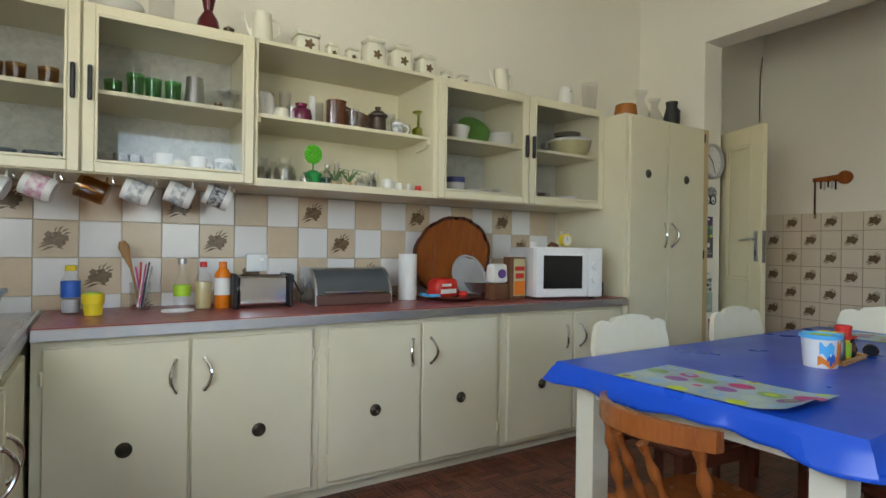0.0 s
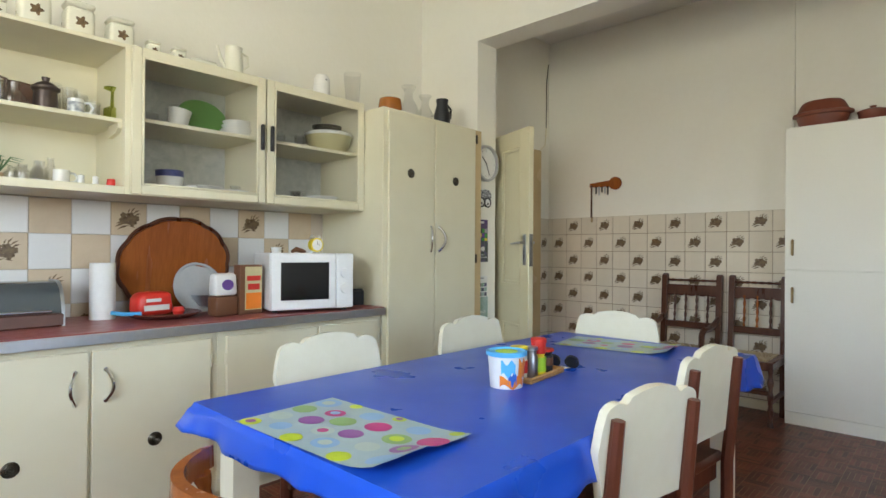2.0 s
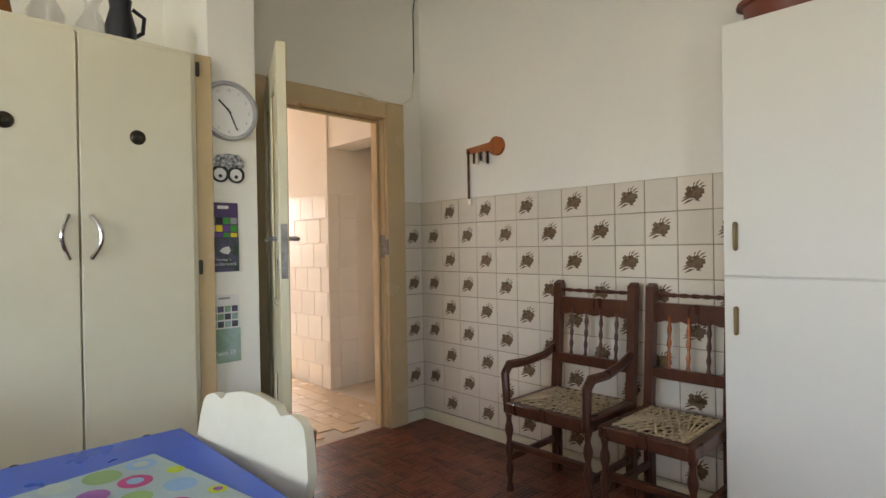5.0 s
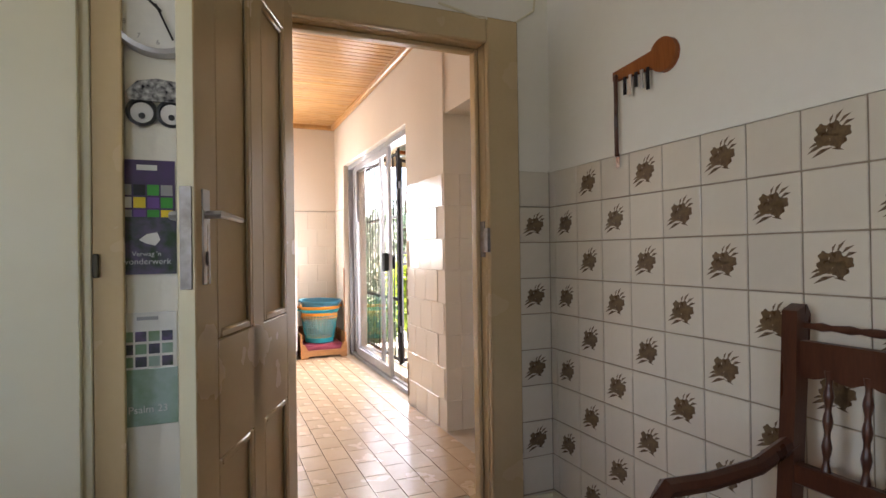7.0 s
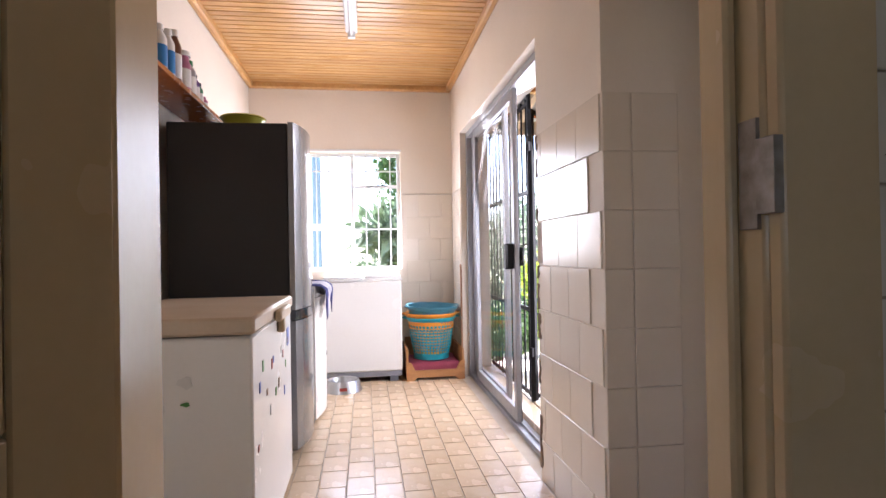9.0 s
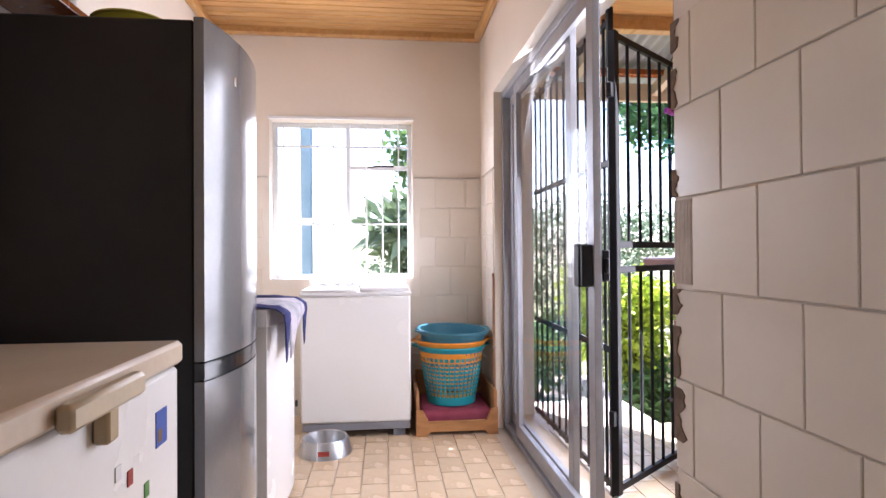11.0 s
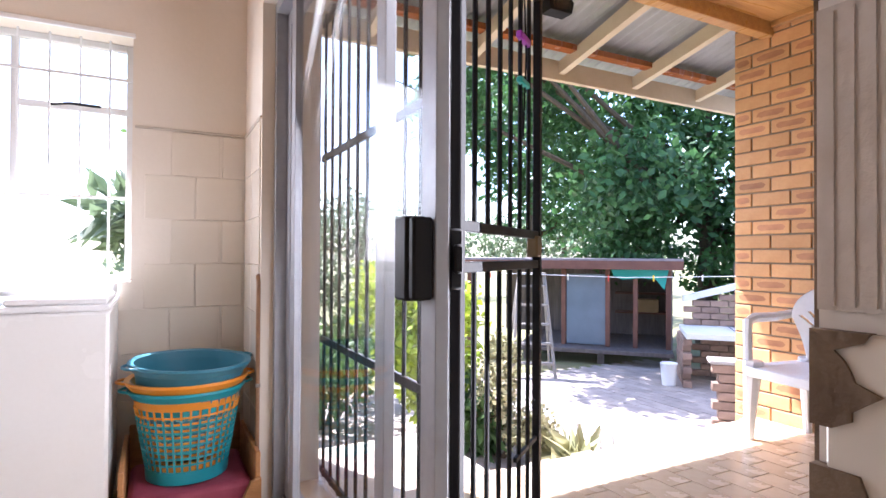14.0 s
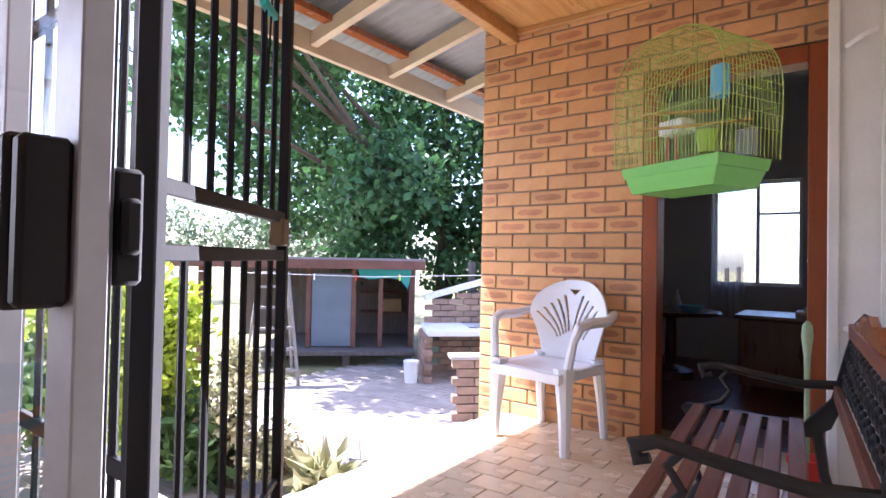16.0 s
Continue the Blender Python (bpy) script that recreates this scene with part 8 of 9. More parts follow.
for xx in (6.03, 7.12):
    e = part("end_frame", slab([(4.72, 0.42), (5.12, 0.43), (5.14, 0.46), (5.12, 0.48), (4.74, 0.465), (4.66, 0.56), (4.60, 0.82), (4.57, 0.86), (4.545, 0.85), (4.60, 0.62), (4.66, 0.46)], xx, xx + 0.032, m=UPRIGHT_X), IRON, bn)
    part("arm", tube([(xx + 0.016, 4.63, 0.61), (xx + 0.016, 4.75, 0.60), (xx + 0.016, 4.9, 0.618), (xx + 0.016, 5.02, 0.638), (xx + 0.016, 5.07, 0.622), (xx + 0.016, 5.06, 0.592), (xx + 0.016, 5.035, 0.60)], [0.016, 0.016, 0.015, 0.016, 0.02, 0.018, 0.012], 8), IRON, e)
    part("scroll", tube([(xx + 0.016, 4.97, 0.628), (xx + 0.016, 5.0, 0.59), (xx + 0.016, 4.97, 0.545), (xx + 0.016, 5.0, 0.50), (xx + 0.016, 5.06, 0.475)], 0.011, 8), IRON, e)
    part("front_leg", tube([(xx + 0.016, 5.10, 0.45), (xx + 0.016, 5.12, 0.32), (xx + 0.016, 5.07, 0.18), (xx + 0.016, 5.12, PZ)], [0.02, 0.017, 0.015, 0.02], 8), IRON, e)
    part("back_leg", tube([(xx + 0.016, 4.70, 0.45), (xx + 0.016, 4.68, 0.3), (xx + 0.016, 4.62, PZ)], [0.02, 0.016, 0.02], 8), IRON, e)

bn.matrix_basis = pose(7.29, 5.085, 0, 0, 0, 4) @ Matrix.Translation((-7.12, -5.05, 0))

# bird cage hanging from the ceiling
GREENP = material("green_cage_plastic", (0.22, 0.60, 0.14), 0.35, second=(0.17, 0.5, 0.1), bump=0.02)
WIREG = material("yellow_green_wire", (0.42, 0.52, 0.10), 0.4, 0.3, bump=0)
cg = thing("bird_cage", "hanging bird cage of yellow-green wire on a light green tray", "cage", pose(6.98, 5.08, 1.235, 0, 0, 62))
tray = bmesh.new()
for z0, z1, a0, a1 in ((0.025, 0.08, 0.165, 0.185), (0.08, 0.115, 0.19, 0.198)):
    lo = [(-a0, -a0 * 0.62), (a0, -a0 * 0.62), (a0, a0 * 0.62), (-a0, a0 * 0.62)]
    hi = [(-a1, -a1 * 0.62), (a1, -a1 * 0.62), (a1, a1 * 0.62), (-a1, a1 * 0.62)]
    lv, hv = [tray.verts.new((x, y, z0)) for x, y in lo], [tray.verts.new((x, y, z1)) for x, y in hi]
    tray.faces.new(lv[::-1])
    tray.faces.new(hv)
    for i in range(4):
        tray.faces.new((lv[i], lv[(i + 1) % 4], hv[(i + 1) % 4], hv[i]))
part("tray", tray, GREENP, cg, "light green plastic tray")
bm = bmesh.new()
side_w, dep, hh = 0.215, 0.135, 0.42


def cage_outline(f):
    """f from 0 to 1 along the domed outline, from one foot over the top to the other."""
    a = math.pi * f
    x = -side_w * (abs(math.cos(a)) ** 0.55) * (1 if a < math.pi / 2 else -1) * (1.0 + 0.12 * math.sin(a * 2) * (1 if a < math.pi / 2 else -1))
    return x, 0.115 + hh * math.sin(a) ** 0.62


outline = [cage_outline(k / 40) for k in range(41)]
for j in range(15):
    yy = -dep + 2 * dep * j / 14
    tube([(x, yy, z) for x, z in outline], 0.0012 if j not in (0, 14) else 0.0025, 4, bm)
for k in range(1, 40):
    x, z = outline[k]
    tube([(x, -dep, z), (x, dep, z)], 0.0011, 4, bm)
for yy in (-dep, dep):
    for i in range(1, 34):
        x = -side_w + 2 * side_w * i / 34
        zt = 0.115 + hh * max(0.0, 1 - abs(x / side_w) ** 3.2) ** 0.5
        tube([(x, yy, 0.115), (x, yy, zt)], 0.0011, 4, bm)
    for i in range(1, 5):
        z = 0.115 + hh * i / 5
        half = side_w * (1 - (i / 5) ** 3.6) ** 0.35
        tube([(-half, yy, z), (half, yy, z)], 0.0014, 4, bm)
part("wires", bm, WIREG, cg, "yellow-green wire dome")
part("perch", tube([(-0.15, -0.1, 0.25), (0.15, 0.1, 0.25)], 0.006, 6), PINE_Y, cg)
part("perch", tube([(0.0, -0.13, 0.32), (0.19, 0.05, 0.32)], 0.006, 6), PINE_Y, cg)
part("toy", boxes((-0.10, -0.06, 0.33, -0.05, -0.02, 0.44), bevel=0.004), COL["lightblue"], cg, "light blue feeder")
part("seed_cup", boxes((0.04, -0.07, 0.24, 0.15, 0.0, 0.29), bevel=0.006), WHITE_PLASTIC, cg)
part("swing", tube([(0.07, 0, 0.23), (0.06, 0, 0.12), (0.10, 0, 0.12), (0.10, 0, 0.23)], 0.004, 6), COL["red"], cg, "red swing")
part("water_cup", lathe([(0, 0), (0.025, 0), (0.035, 0.07), (0, 0.07)], 14, m=Matrix.Translation((-0.09, 0.04, 0.14))), COL["lime"], cg)
part("mirror", boxes((-0.17, -0.10, 0.13, -0.11, -0.07, 0.22), bevel=0.004), COL["grey"], cg)
part("hook", tube([(0, 0, 0.50), (0, 0, 1.20)], 0.0015, 5), BLACK_METAL, cg, "thin hanging wire")

shut = thing("white_shutter", "open white painted steel window leaf with hinge stays", "window leaf")
part("leaf", boxes((7.70, 4.425, PZ, 7.745, 4.715, 2.435), bevel=0.008), WINFRAME, shut)
part("stile", boxes((7.68, 4.68, PZ, 7.70, 4.72, 2.43), (7.68, 4.52, PZ, 7.70, 4.55, 2.43), bevel=0.005), WINFRAME, shut)
for zz in (0.77, 1.90):
    part("stay", tube([(7.70, 4.66, zz), (7.63, 4.61, zz + 0.01), (7.62, 4.56, zz + 0.02)], 0.011, 8), WINFRAME, shut)
px = thing("cactus_pot", "red pot with a tall green cactus stem behind the bench", "plant", pose(7.6, 4.78, PZ) @ Matrix.Diagonal((0.62, 0.62, 0.94, 1)))
part("pot", lathe([(0, 0), (0.07, 0), (0.10, 0.17), (0.11, 0.17), (0.11, 0.20), (0.095, 0.20), (0.09, 0.17), (0, 0.16)], 20), COL["red"], px, "red glazed pot")
part("stem", lathe([(0, 0.15), (0.018, 0.15), (0.016, 0.5), (0.02, 0.62), (0.035, 0.70), (0.03, 0.745), (0.012, 0.765), (0, 0.77)], 10), material("pale_cactus", (0.35, 0.45, 0.28), 0.6, scale=30, amount=0.6, bump=0.2), px)
# ---------------------------------------------------------------- garden
GZ = -0.55
PAVER = material("grey_paver", (0.36, 0.31, 0.28), 0.85, second=(0.26, 0.22, 0.2), scale=6, amount=0.6, bump=0.2, spread=0.12, per="island")
pave = structure("pavement", boxes((4.0, 6.42, GZ - 0.05, 11.6, 10.2, GZ - 0.012)), material("paver_joint", (0.25, 0.21, 0.16), 0.95), "paved yard of grey clay pavers")
bm = bmesh.new()
rng = random.Random(4)
for i in range(66):
    for j in range(19):
        x = 4.6 + i * 0.105
        y = 6.46 + j * 0.205 + (0.10 if i % 2 else 0)
        box(bm, x, y, GZ - 0.013, x + 0.10, y + 0.20, GZ + rng.uniform(-0.002, 0.002))
ob = part("pavers", bm, PAVER, pave)
tagged(ob, "grey clay pavers", "", "", "stuff")


def leaf_cloud(name, blobs, count, size, mat, seed, droop=0.0, long=1.0):
    """Many small leaves, denser towards the outside of a set of uneven blobs (x, y, z, rx, ry, rz)."""
    g = np.random.RandomState(seed)
    vs, fs = [], []
    weights = np.array([b[3] * b[4] * b[5] for b in blobs]) ** 0.67
    pick = g.choice(len(blobs), count, p=weights / weights.sum())
    for k in range(count):
        bx = blobs[pick[k]]
        d = g.normal(size=3)
        d /= np.linalg.norm(d)
        lump = 0.78 + 0.22 * math.sin(d[0] * 7 + bx[0]) * math.sin(d[1] * 6 + bx[1] * 2) + 0.12 * g.normal()
        r = (0.45 + 0.55 * g.rand() ** 0.45) * lump
        p = np.array(bx[:3]) + d * np.array(bx[3:]) * r
        a = g.normal(size=3)
        a /= np.linalg.norm(a)
        a[2] -= droop
        a /= np.linalg.norm(a)
        b = np.cross(a, g.normal(size=3))
        b /= np.linalg.norm(b)
        s = size * (0.6 + 0.8 * g.rand())
        i0 = len(vs)
        n = np.cross(a, b)
        vs += [p, p + a * s * 0.5 * long + b * s * 0.32 + n * s * 0.06, p + a * s * long, p + a * s * 0.5 * long - b * s * 0.32 + n * s * 0.06]
        fs.append((i0, i0 + 1, i0 + 2, i0 + 3))
    me = bpy.data.meshes.new(name)
    me.from_pydata([tuple(v) for v in vs], [], fs)
    me.materials.append(mat)
    return me


def leaf_mat(name, c, second):
    m = material(name, c, 0.5, second=second, scale=0.9, amount=0.7, grain=4, grain_amount=0.4, bump=0, spread=0.35, per="island", subsurf=0.0)
    b = m.node_tree.nodes["Principled BSDF"]
    t = m.node_tree.nodes.new("ShaderNodeBsdfTranslucent")
    src = b.inputs["Base Color"].links[0].from_socket
    m.node_tree.links.new(src, t.inputs[0])
    mx = m.node_tree.nodes.new("ShaderNodeMixShader")
    mx.inputs[0].default_value = 0.35
    m.node_tree.links.new(b.outputs[0], mx.inputs[1])
    m.node_tree.links.new(t.outputs[0], mx.inputs[2])
    m.node_tree.links.new(mx.outputs[0], m.node_tree.nodes["Material Output"].inputs[0])
    return m


TREE_LEAF = leaf_mat("tree_leaf", (0.085, 0.19, 0.055), (0.03, 0.085, 0.032))
LIME_LEAF = leaf_mat("lime_leaf", (0.42, 0.50, 0.04), (0.22, 0.34, 0.03))
BUSH_LEAF = leaf_mat("bush_leaf", (0.12, 0.20, 0.06), (0.05, 0.11, 0.03))
DRY_LEAF = leaf_mat("dry_leaf", (0.52, 0.47, 0.30), (0.26, 0.27, 0.12))
GREY_LEAF = leaf_mat("grey_green_leaf", (0.20, 0.25, 0.15), (0.1, 0.15, 0.07))
BARK = material("bark", (0.06, 0.045, 0.03), 0.9, second=(0.11, 0.08, 0.055), scale=9, amount=0.8, bump=0.6, bump_scale=14, stretch=(3, 3, 0.6))


def tree(label, x, y, h, blobs, count, size, mat, seed, trunk=0.22, lean=(0.3, 0.2)):
    t = thing("tree", label, "tree", pose(x, y, GZ))
    g = random.Random(seed)
    bm = tube([(0, 0, -0.05), (lean[0] * 0.3, lean[1] * 0.2, h * 0.25), (lean[0], lean[1], h * 0.5), (lean[0] * 1.4, lean[1] * 1.5, h * 0.8)], [trunk, trunk * 0.8, trunk * 0.6, trunk * 0.25], 10)
    for b in blobs:
        s = Vector((lean[0], lean[1], h * g.uniform(0.3, 0.5)))
        e = Vector(b[:3])
        mid = (s + e) / 2 + Vector((0, 0, -0.25))
        tube([s, mid, e, e + (e - mid) * 0.5], [trunk * 0.4, trunk * 0.25, trunk * 0.12, trunk * 0.04], 7, bm)
    part("trunk", bm, BARK, t)
    part("crown", leaf_cloud("crown", blobs, count, size, mat, seed), None, t)
    return t


tree("large leafy green tree shading the yard", 13.8, 11.1, 6.6, [(0, 0, 4.2, 1.9, 1.9, 1.45), (-1.15, 1.6, 3.75, 1.6, 1.6, 1.3), (0.85, -1.7, 3.6, 1.6, 1.45, 1.35), (-0.4, 0.65, 5.5, 1.75, 1.75, 1.15), (-1.9, -0.15, 2.9, 1.3, 1.4, 0.95), (1.6, -2.6, 2.6, 1.1, 1.1, 0.85), (-1.9, 2.45, 5.05, 1.3, 1.3, 1.1), (-1.4, 0.4, 2.4, 1.15, 1.45, 0.65), (0.3, -1.0, 2.45, 1.15, 1.3, 0.7), (-3.0, 0.7, 4.9, 1.2, 1.3, 0.8), (-4.3, 0.9, 5.2, 1.1, 1.2, 0.7), (-4.5, 1.7, 4.2, 0.9, 1.0, 0.7), (-5.2, 0.3, 4.9, 1.0, 0.9, 0.5), (-4.6, -0.4, 5.0, 0.9, 0.8, 0.5), (0.5, -0.6, 1.5, 1.3, 1.5, 0.9), (-1.2, 0.8, 1.6, 1.2, 1.2, 0.8), (-4.9, 0.1, 5.3, 1.1, 1.0, 0.5), (-3.9, 0.2, 5.0, 1.0, 1.0, 0.6)], 34000, 0.15, TREE_LEAF, 1, trunk=0.2)
tree("leafy tree beyond the shed", 14.2, 17.0, 7.0, [(0, 0, 4.5, 2.0, 2.0, 1.8), (-1.5, 0.6, 5.6, 1.6, 1.6, 1.5), (1.0, -0.4, 3.0, 1.8, 1.6, 1.2)], 6500, 0.18, TREE_LEAF, 2)
tree("pale grey-green tree far behind the garden", 11.5, 24, 5.5, [(0, 0, 2.6, 2.6, 2.4, 1.6), (2.5, -1, 2.2, 2.2, 2.0, 1.4), (-2.4, 0.5, 2.0, 1.8, 1.8, 1.2)], 6000, 0.17, GREY_LEAF, 3, trunk=0.15)
tree("pale grey-green tree far behind the garden", 19.5, 22, 5.5, [(0, 0, 2.4, 3.0, 2.4, 1.4), (2.5, -1, 2.0, 2.2, 2.0, 1.2), (-2.4, 0.5, 2.2, 1.8, 1.8, 1.2)], 6000, 0.17, GREY_LEAF, 13, trunk=0.15)
tree("slim garden tree outside the laundry window", 5.6, 12.5, 5.0, [(0, 0, 2.4, 0.9, 0.9, 1.0), (-0.4, 0.5, 3.4, 0.9, 0.8, 0.8)], 2600, 0.15, BUSH_LEAF, 5, trunk=0.1)


def shrub(name, label, x, y, blobs, count, size, mat, seed, long=1.0):
    t = thing(name, label, "shrub", pose(x, y, GZ))
    bm = bmesh.new()
    for b in blobs:
        tube([(0.1 * b[0], 0.1 * b[1], -0.03), (b[0] * 0.6, b[1] * 0.6, b[2] * 0.6), (b[0], b[1], b[2] + b[5] * 0.4)], [0.025, 0.018, 0.008], 6, bm)
    part("stem", bm, BARK, t)
    part("leaves", leaf_cloud("leaves", blobs, count, size, mat, seed, long=long), None, t)
    return t


shrub("lime_shrub", "bright lime-yellow shrub beside the gate", 6.95, 8.75, [(-0.1, 0, 0.75, 0.5, 0.55, 0.45), (0.05, -0.1, 1.1, 0.42, 0.46, 0.38), (-0.3, 0.2, 1.25, 0.45, 0.45, 0.36), (0.15, 0.1, 0.42, 0.45, 0.45, 0.4)], 6500, 0.075, LIME_LEAF, 6)
shrub("green_shrub", "leafy green shrub with strap leaves in the bed", 7.0, 8.35, [(0, 0, 0.30, 0.3, 0.34, 0.26), (0.1, -0.2, 0.22, 0.25, 0.25, 0.2)], 700, 0.10, BUSH_LEAF, 7, long=1.8)
shrub("dry_shrub", "pale dry shrub with whitish leaves in the bed", 7.18, 8.02, [(0, 0, 0.5, 0.22, 0.24, 0.36), (0.12, 0.1, 0.8, 0.18, 0.18, 0.22), (0.08, -0.25, 0.25, 0.2, 0.2, 0.2)], 1700, 0.05, DRY_LEAF, 8)
shrub("dry_shrub", "pale dry shrub with whitish leaves in the bed", 7.36, 7.75, [(0, 0, 0.25, 0.2, 0.2, 0.22)], 500, 0.05, DRY_LEAF, 9)
shrub("green_shrub", "low green shrub further down the bed", 6.1, 9.3, [(0, 0, 0.5, 0.6, 0.6, 0.45), (-0.7, 0.6, 0.6, 0.6, 0.6, 0.5), (0.6, 0.8, 0.6, 0.5, 0.6, 0.5)], 2600, 0.09, BUSH_LEAF, 10)
shrub("hedge", "tall grey-green hedge across the garden", 8.0, 14.5, [(-3, 1, 0.9, 1.4, 0.7, 1.0), (-1, 0.6, 1.0, 1.4, 0.7, 1.1), (1, 0, 0.9, 1.3, 0.7, 1.0)], 5200, 0.12, GREY_LEAF, 11)
shrub("palm_shrub", "spiky palm shrub outside the laundry window", 4.75, 10.2, [(0, 0, 1.9, 0.55, 0.5, 0.45), (0.2, 0.1, 1.2, 0.4, 0.4, 0.5)], 700, 0.16, GREY_LEAF, 12, long=2.4)
GRASS = leaf_mat("lawn_grass", (0.20, 0.30, 0.06), (0.10, 0.18, 0.03))
me = leaf_cloud("lawn", [(4.5, 12.0, GZ + 0.0, 3.5, 2.6, 0.05)], 4500, 0.07, GRASS, 21)
tagged(new("lawn_grass", me), "patch of sunlit green lawn", "grass", "", "stuff")
gt = leaf_cloud("tuft", [(7.5, 7.45, GZ + 0.1, 0.16, 0.16, 0.12)], 160, 0.11, DRY_LEAF, 22, long=2.2)
tagged(new("grass_tuft", gt), "dry grass tuft at the end of the bed", "grass", "", "stuff")

WHITEC_POST = material("chalky_paint", (0.6, 0.6, 0.58), 0.7)
ps = thing("garden_post", "blue-grey painted post standing outside the laundry window", "post", pose(3.80, 8.05, GZ))
part("shaft", boxes((-0.045, -0.045, -0.05, 0.045, 0.045, 3.4), bevel=0.008), material("blue_grey_paint", (0.12, 0.20, 0.27), 0.6, second=(0.18, 0.27, 0.33), scale=8, amount=0.5), ps)
part("collar", boxes((-0.06, -0.06, 1.9, 0.06, 0.06, 1.95), bevel=0.006), WHITEC_POST, ps)

# low brick edging of the bed
EDGE = material("edging_brick", (0.40, 0.22, 0.13), 0.85, second=(0.28, 0.14, 0.09), scale=8, amount=0.6, bump=0.3, spread=0.2)
edge = thing("bed_edging", "low row of bricks edging the flower bed", "edging")
a, b = Vector((7.72, 7.5, GZ)), Vector((7.2, 9.2, GZ))
steps = 9
ang = math.atan2(b.y - a.y, b.x - a.x)
BR = to_mesh("brick", boxes((-0.11, -0.05, -0.02, 0.11, 0.05, 0.10), bevel=0.006), EDGE)
for k in range(steps):
    p = a.lerp(b, (k + 0.5) / steps)
    ob = part("brick", BR, None, edge, "", Matrix.Translation(p) @ Matrix.Rotation(ang + 0.06 * math.sin(k * 3), 4, "Z"))

# garden shed on a deck
SHEDWOOD = material("weathered_boards", (0.16, 0.13, 0.12), 0.85, second=(0.09, 0.075, 0.07), scale=6, amount=0.7, grain=30, bump=0.3, stretch=(4, 4, 0.5), spread=0.2)
BROWNP = material("brown_shed_paint", (0.16, 0.07, 0.045), 0.7, second=(0.1, 0.04, 0.03), scale=6, amount=0.6, bump=0.1)
SHEETM = material("blue_grey_panel", (0.14, 0.18, 0.22), 0.35, second=(0.1, 0.13, 0.16), scale=3, amount=0.6)
sd = thing("garden_shed", "open weathered garden shed on a low wooden deck", "shed", pose(10.15, 11.35, GZ, 0, 0, -47))
# local: x runs along its front, which faces -y
part("deck", boxes((-0.3, -0.35, 0.16, 1.95, 1.6, 0.22), bevel=0.006), SHEDWOOD, sd)
for xx in (-0.2, 0.9, 1.8):
    part("pier", boxes((xx, -0.25, 0, xx + 0.1, -0.15, 0.16)), SHEDWOOD, sd)
for k in range(16):
    part("board", boxes((-0.9 + 0.18 * k, 1.58, 0.2, -0.9 + 0.18 * k + 0.182, 1.6 + 0.004 * (k % 3), 1.55), bevel=0.002), SHEDWOOD, sd)
for k in range(9):
    part("board", boxes((1.93 + 0.003 * (k % 2), 0.0 + 0.18 * k, 0.2, 1.95 + 0.003 * (k % 2), 0.172 + 0.18 * k, 1.56), bevel=0.002), SHEDWOOD, sd)
for xx in (-1.2, 0.34, 1.0, 1.4, 1.86):
    part("post", boxes((xx, 0, 0.0 if xx < -0.5 else 0.22, xx + 0.07, 0.07, 1.5), bevel=0.004), BROWNP, sd)
part("sheet_panel", boxes((0.42, 0.02, 0.24, 1.0, 0.04, 1.32)), SHEETM, sd, "dull blue-grey sheet panel")
part("roof", boxes((-1.6, -0.25, 1.52, 2.08, 1.8, 1.56), bevel=0.004), material("roof_sheet", (0.28, 0.24, 0.24), 0.6, 0.3, scale=5, amount=0.6), sd)
part("fascia", boxes((-1.6, -0.28, 1.40, 2.08, -0.25, 1.53), bevel=0.004), BROWNP, sd)
for zz in (0.62, 0.95, 1.22):
    part("shelf", boxes((1.1, 1.2, zz, 1.92, 1.5, zz + 0.025)), BROWNP, sd)
part("cloth", slab([(1.08, 1.42), (1.9, 1.42), (1.84, 1.10), (1.72, 1.25), (1.5, 1.27), (1.25, 1.24), (1.12, 1.30)], -0.02, -0.012, m=UPRIGHT_Y), TEALP, sd, "hanging teal cloth")
for k in range(3):
    solid("paint_tin", lathe([(0, 0), (0.06, 0), (0.06, 0.13), (0, 0.13)], 14), COL[("yellow", "red", "white")[k]], "paint tin on a shelf inside the shed", "tin", Matrix(sd.matrix_basis) @ pose(1.3 + 0.2 * k, 1.35, 1.245), "tins in the shed")
solid("cardboard_box", boxes((0, 0, 0, 0.35, 0.25, 0.22), bevel=0.005), material("cardboard", (0.35, 0.24, 0.13), 0.85), "brown cardboard box on a shelf inside the shed", "box", Matrix(sd.matrix_basis) @ pose(1.45, 1.22, 0.645))
fc = thing("plank_fence", "dark weathered plank fence beside the shed", "fence")
for k in range(22):
    part("board", boxes((11.9 + 0.15 * k, 9.2 - 0.15 * k, GZ, 12.04 + 0.15 * k, 9.25 - 0.15 * k, 0.98 + 0.02 * math.sin(k * 2.1)), bevel=0.003), SHEDWOOD, fc)
part("rail", tube([(11.9, 9.26, 0.5), (15.2, 5.96, 0.5)], 0.03, 6), SHEDWOOD, fc)
ld = thing("step_ladder", "weathered wooden step ladder leaning at the shed", "ladder", pose(9.25, 10.35, GZ, 0, 0, -30))
GREYW = material("grey_wood", (0.27, 0.24, 0.21), 0.8, scale=8, amount=0.5, bump=0.2)
for s in (-1, 1):
    part("stile", tube([(s * 0.28, -0.25, 0), (s * 0.17, 0.05, 1.35)], 0.022, 6), GREYW, ld)
    part("back_leg", tube([(s * 0.3, 0.4, 0), (s * 0.17, 0.08, 1.33)], 0.018, 6), GREYW, ld)
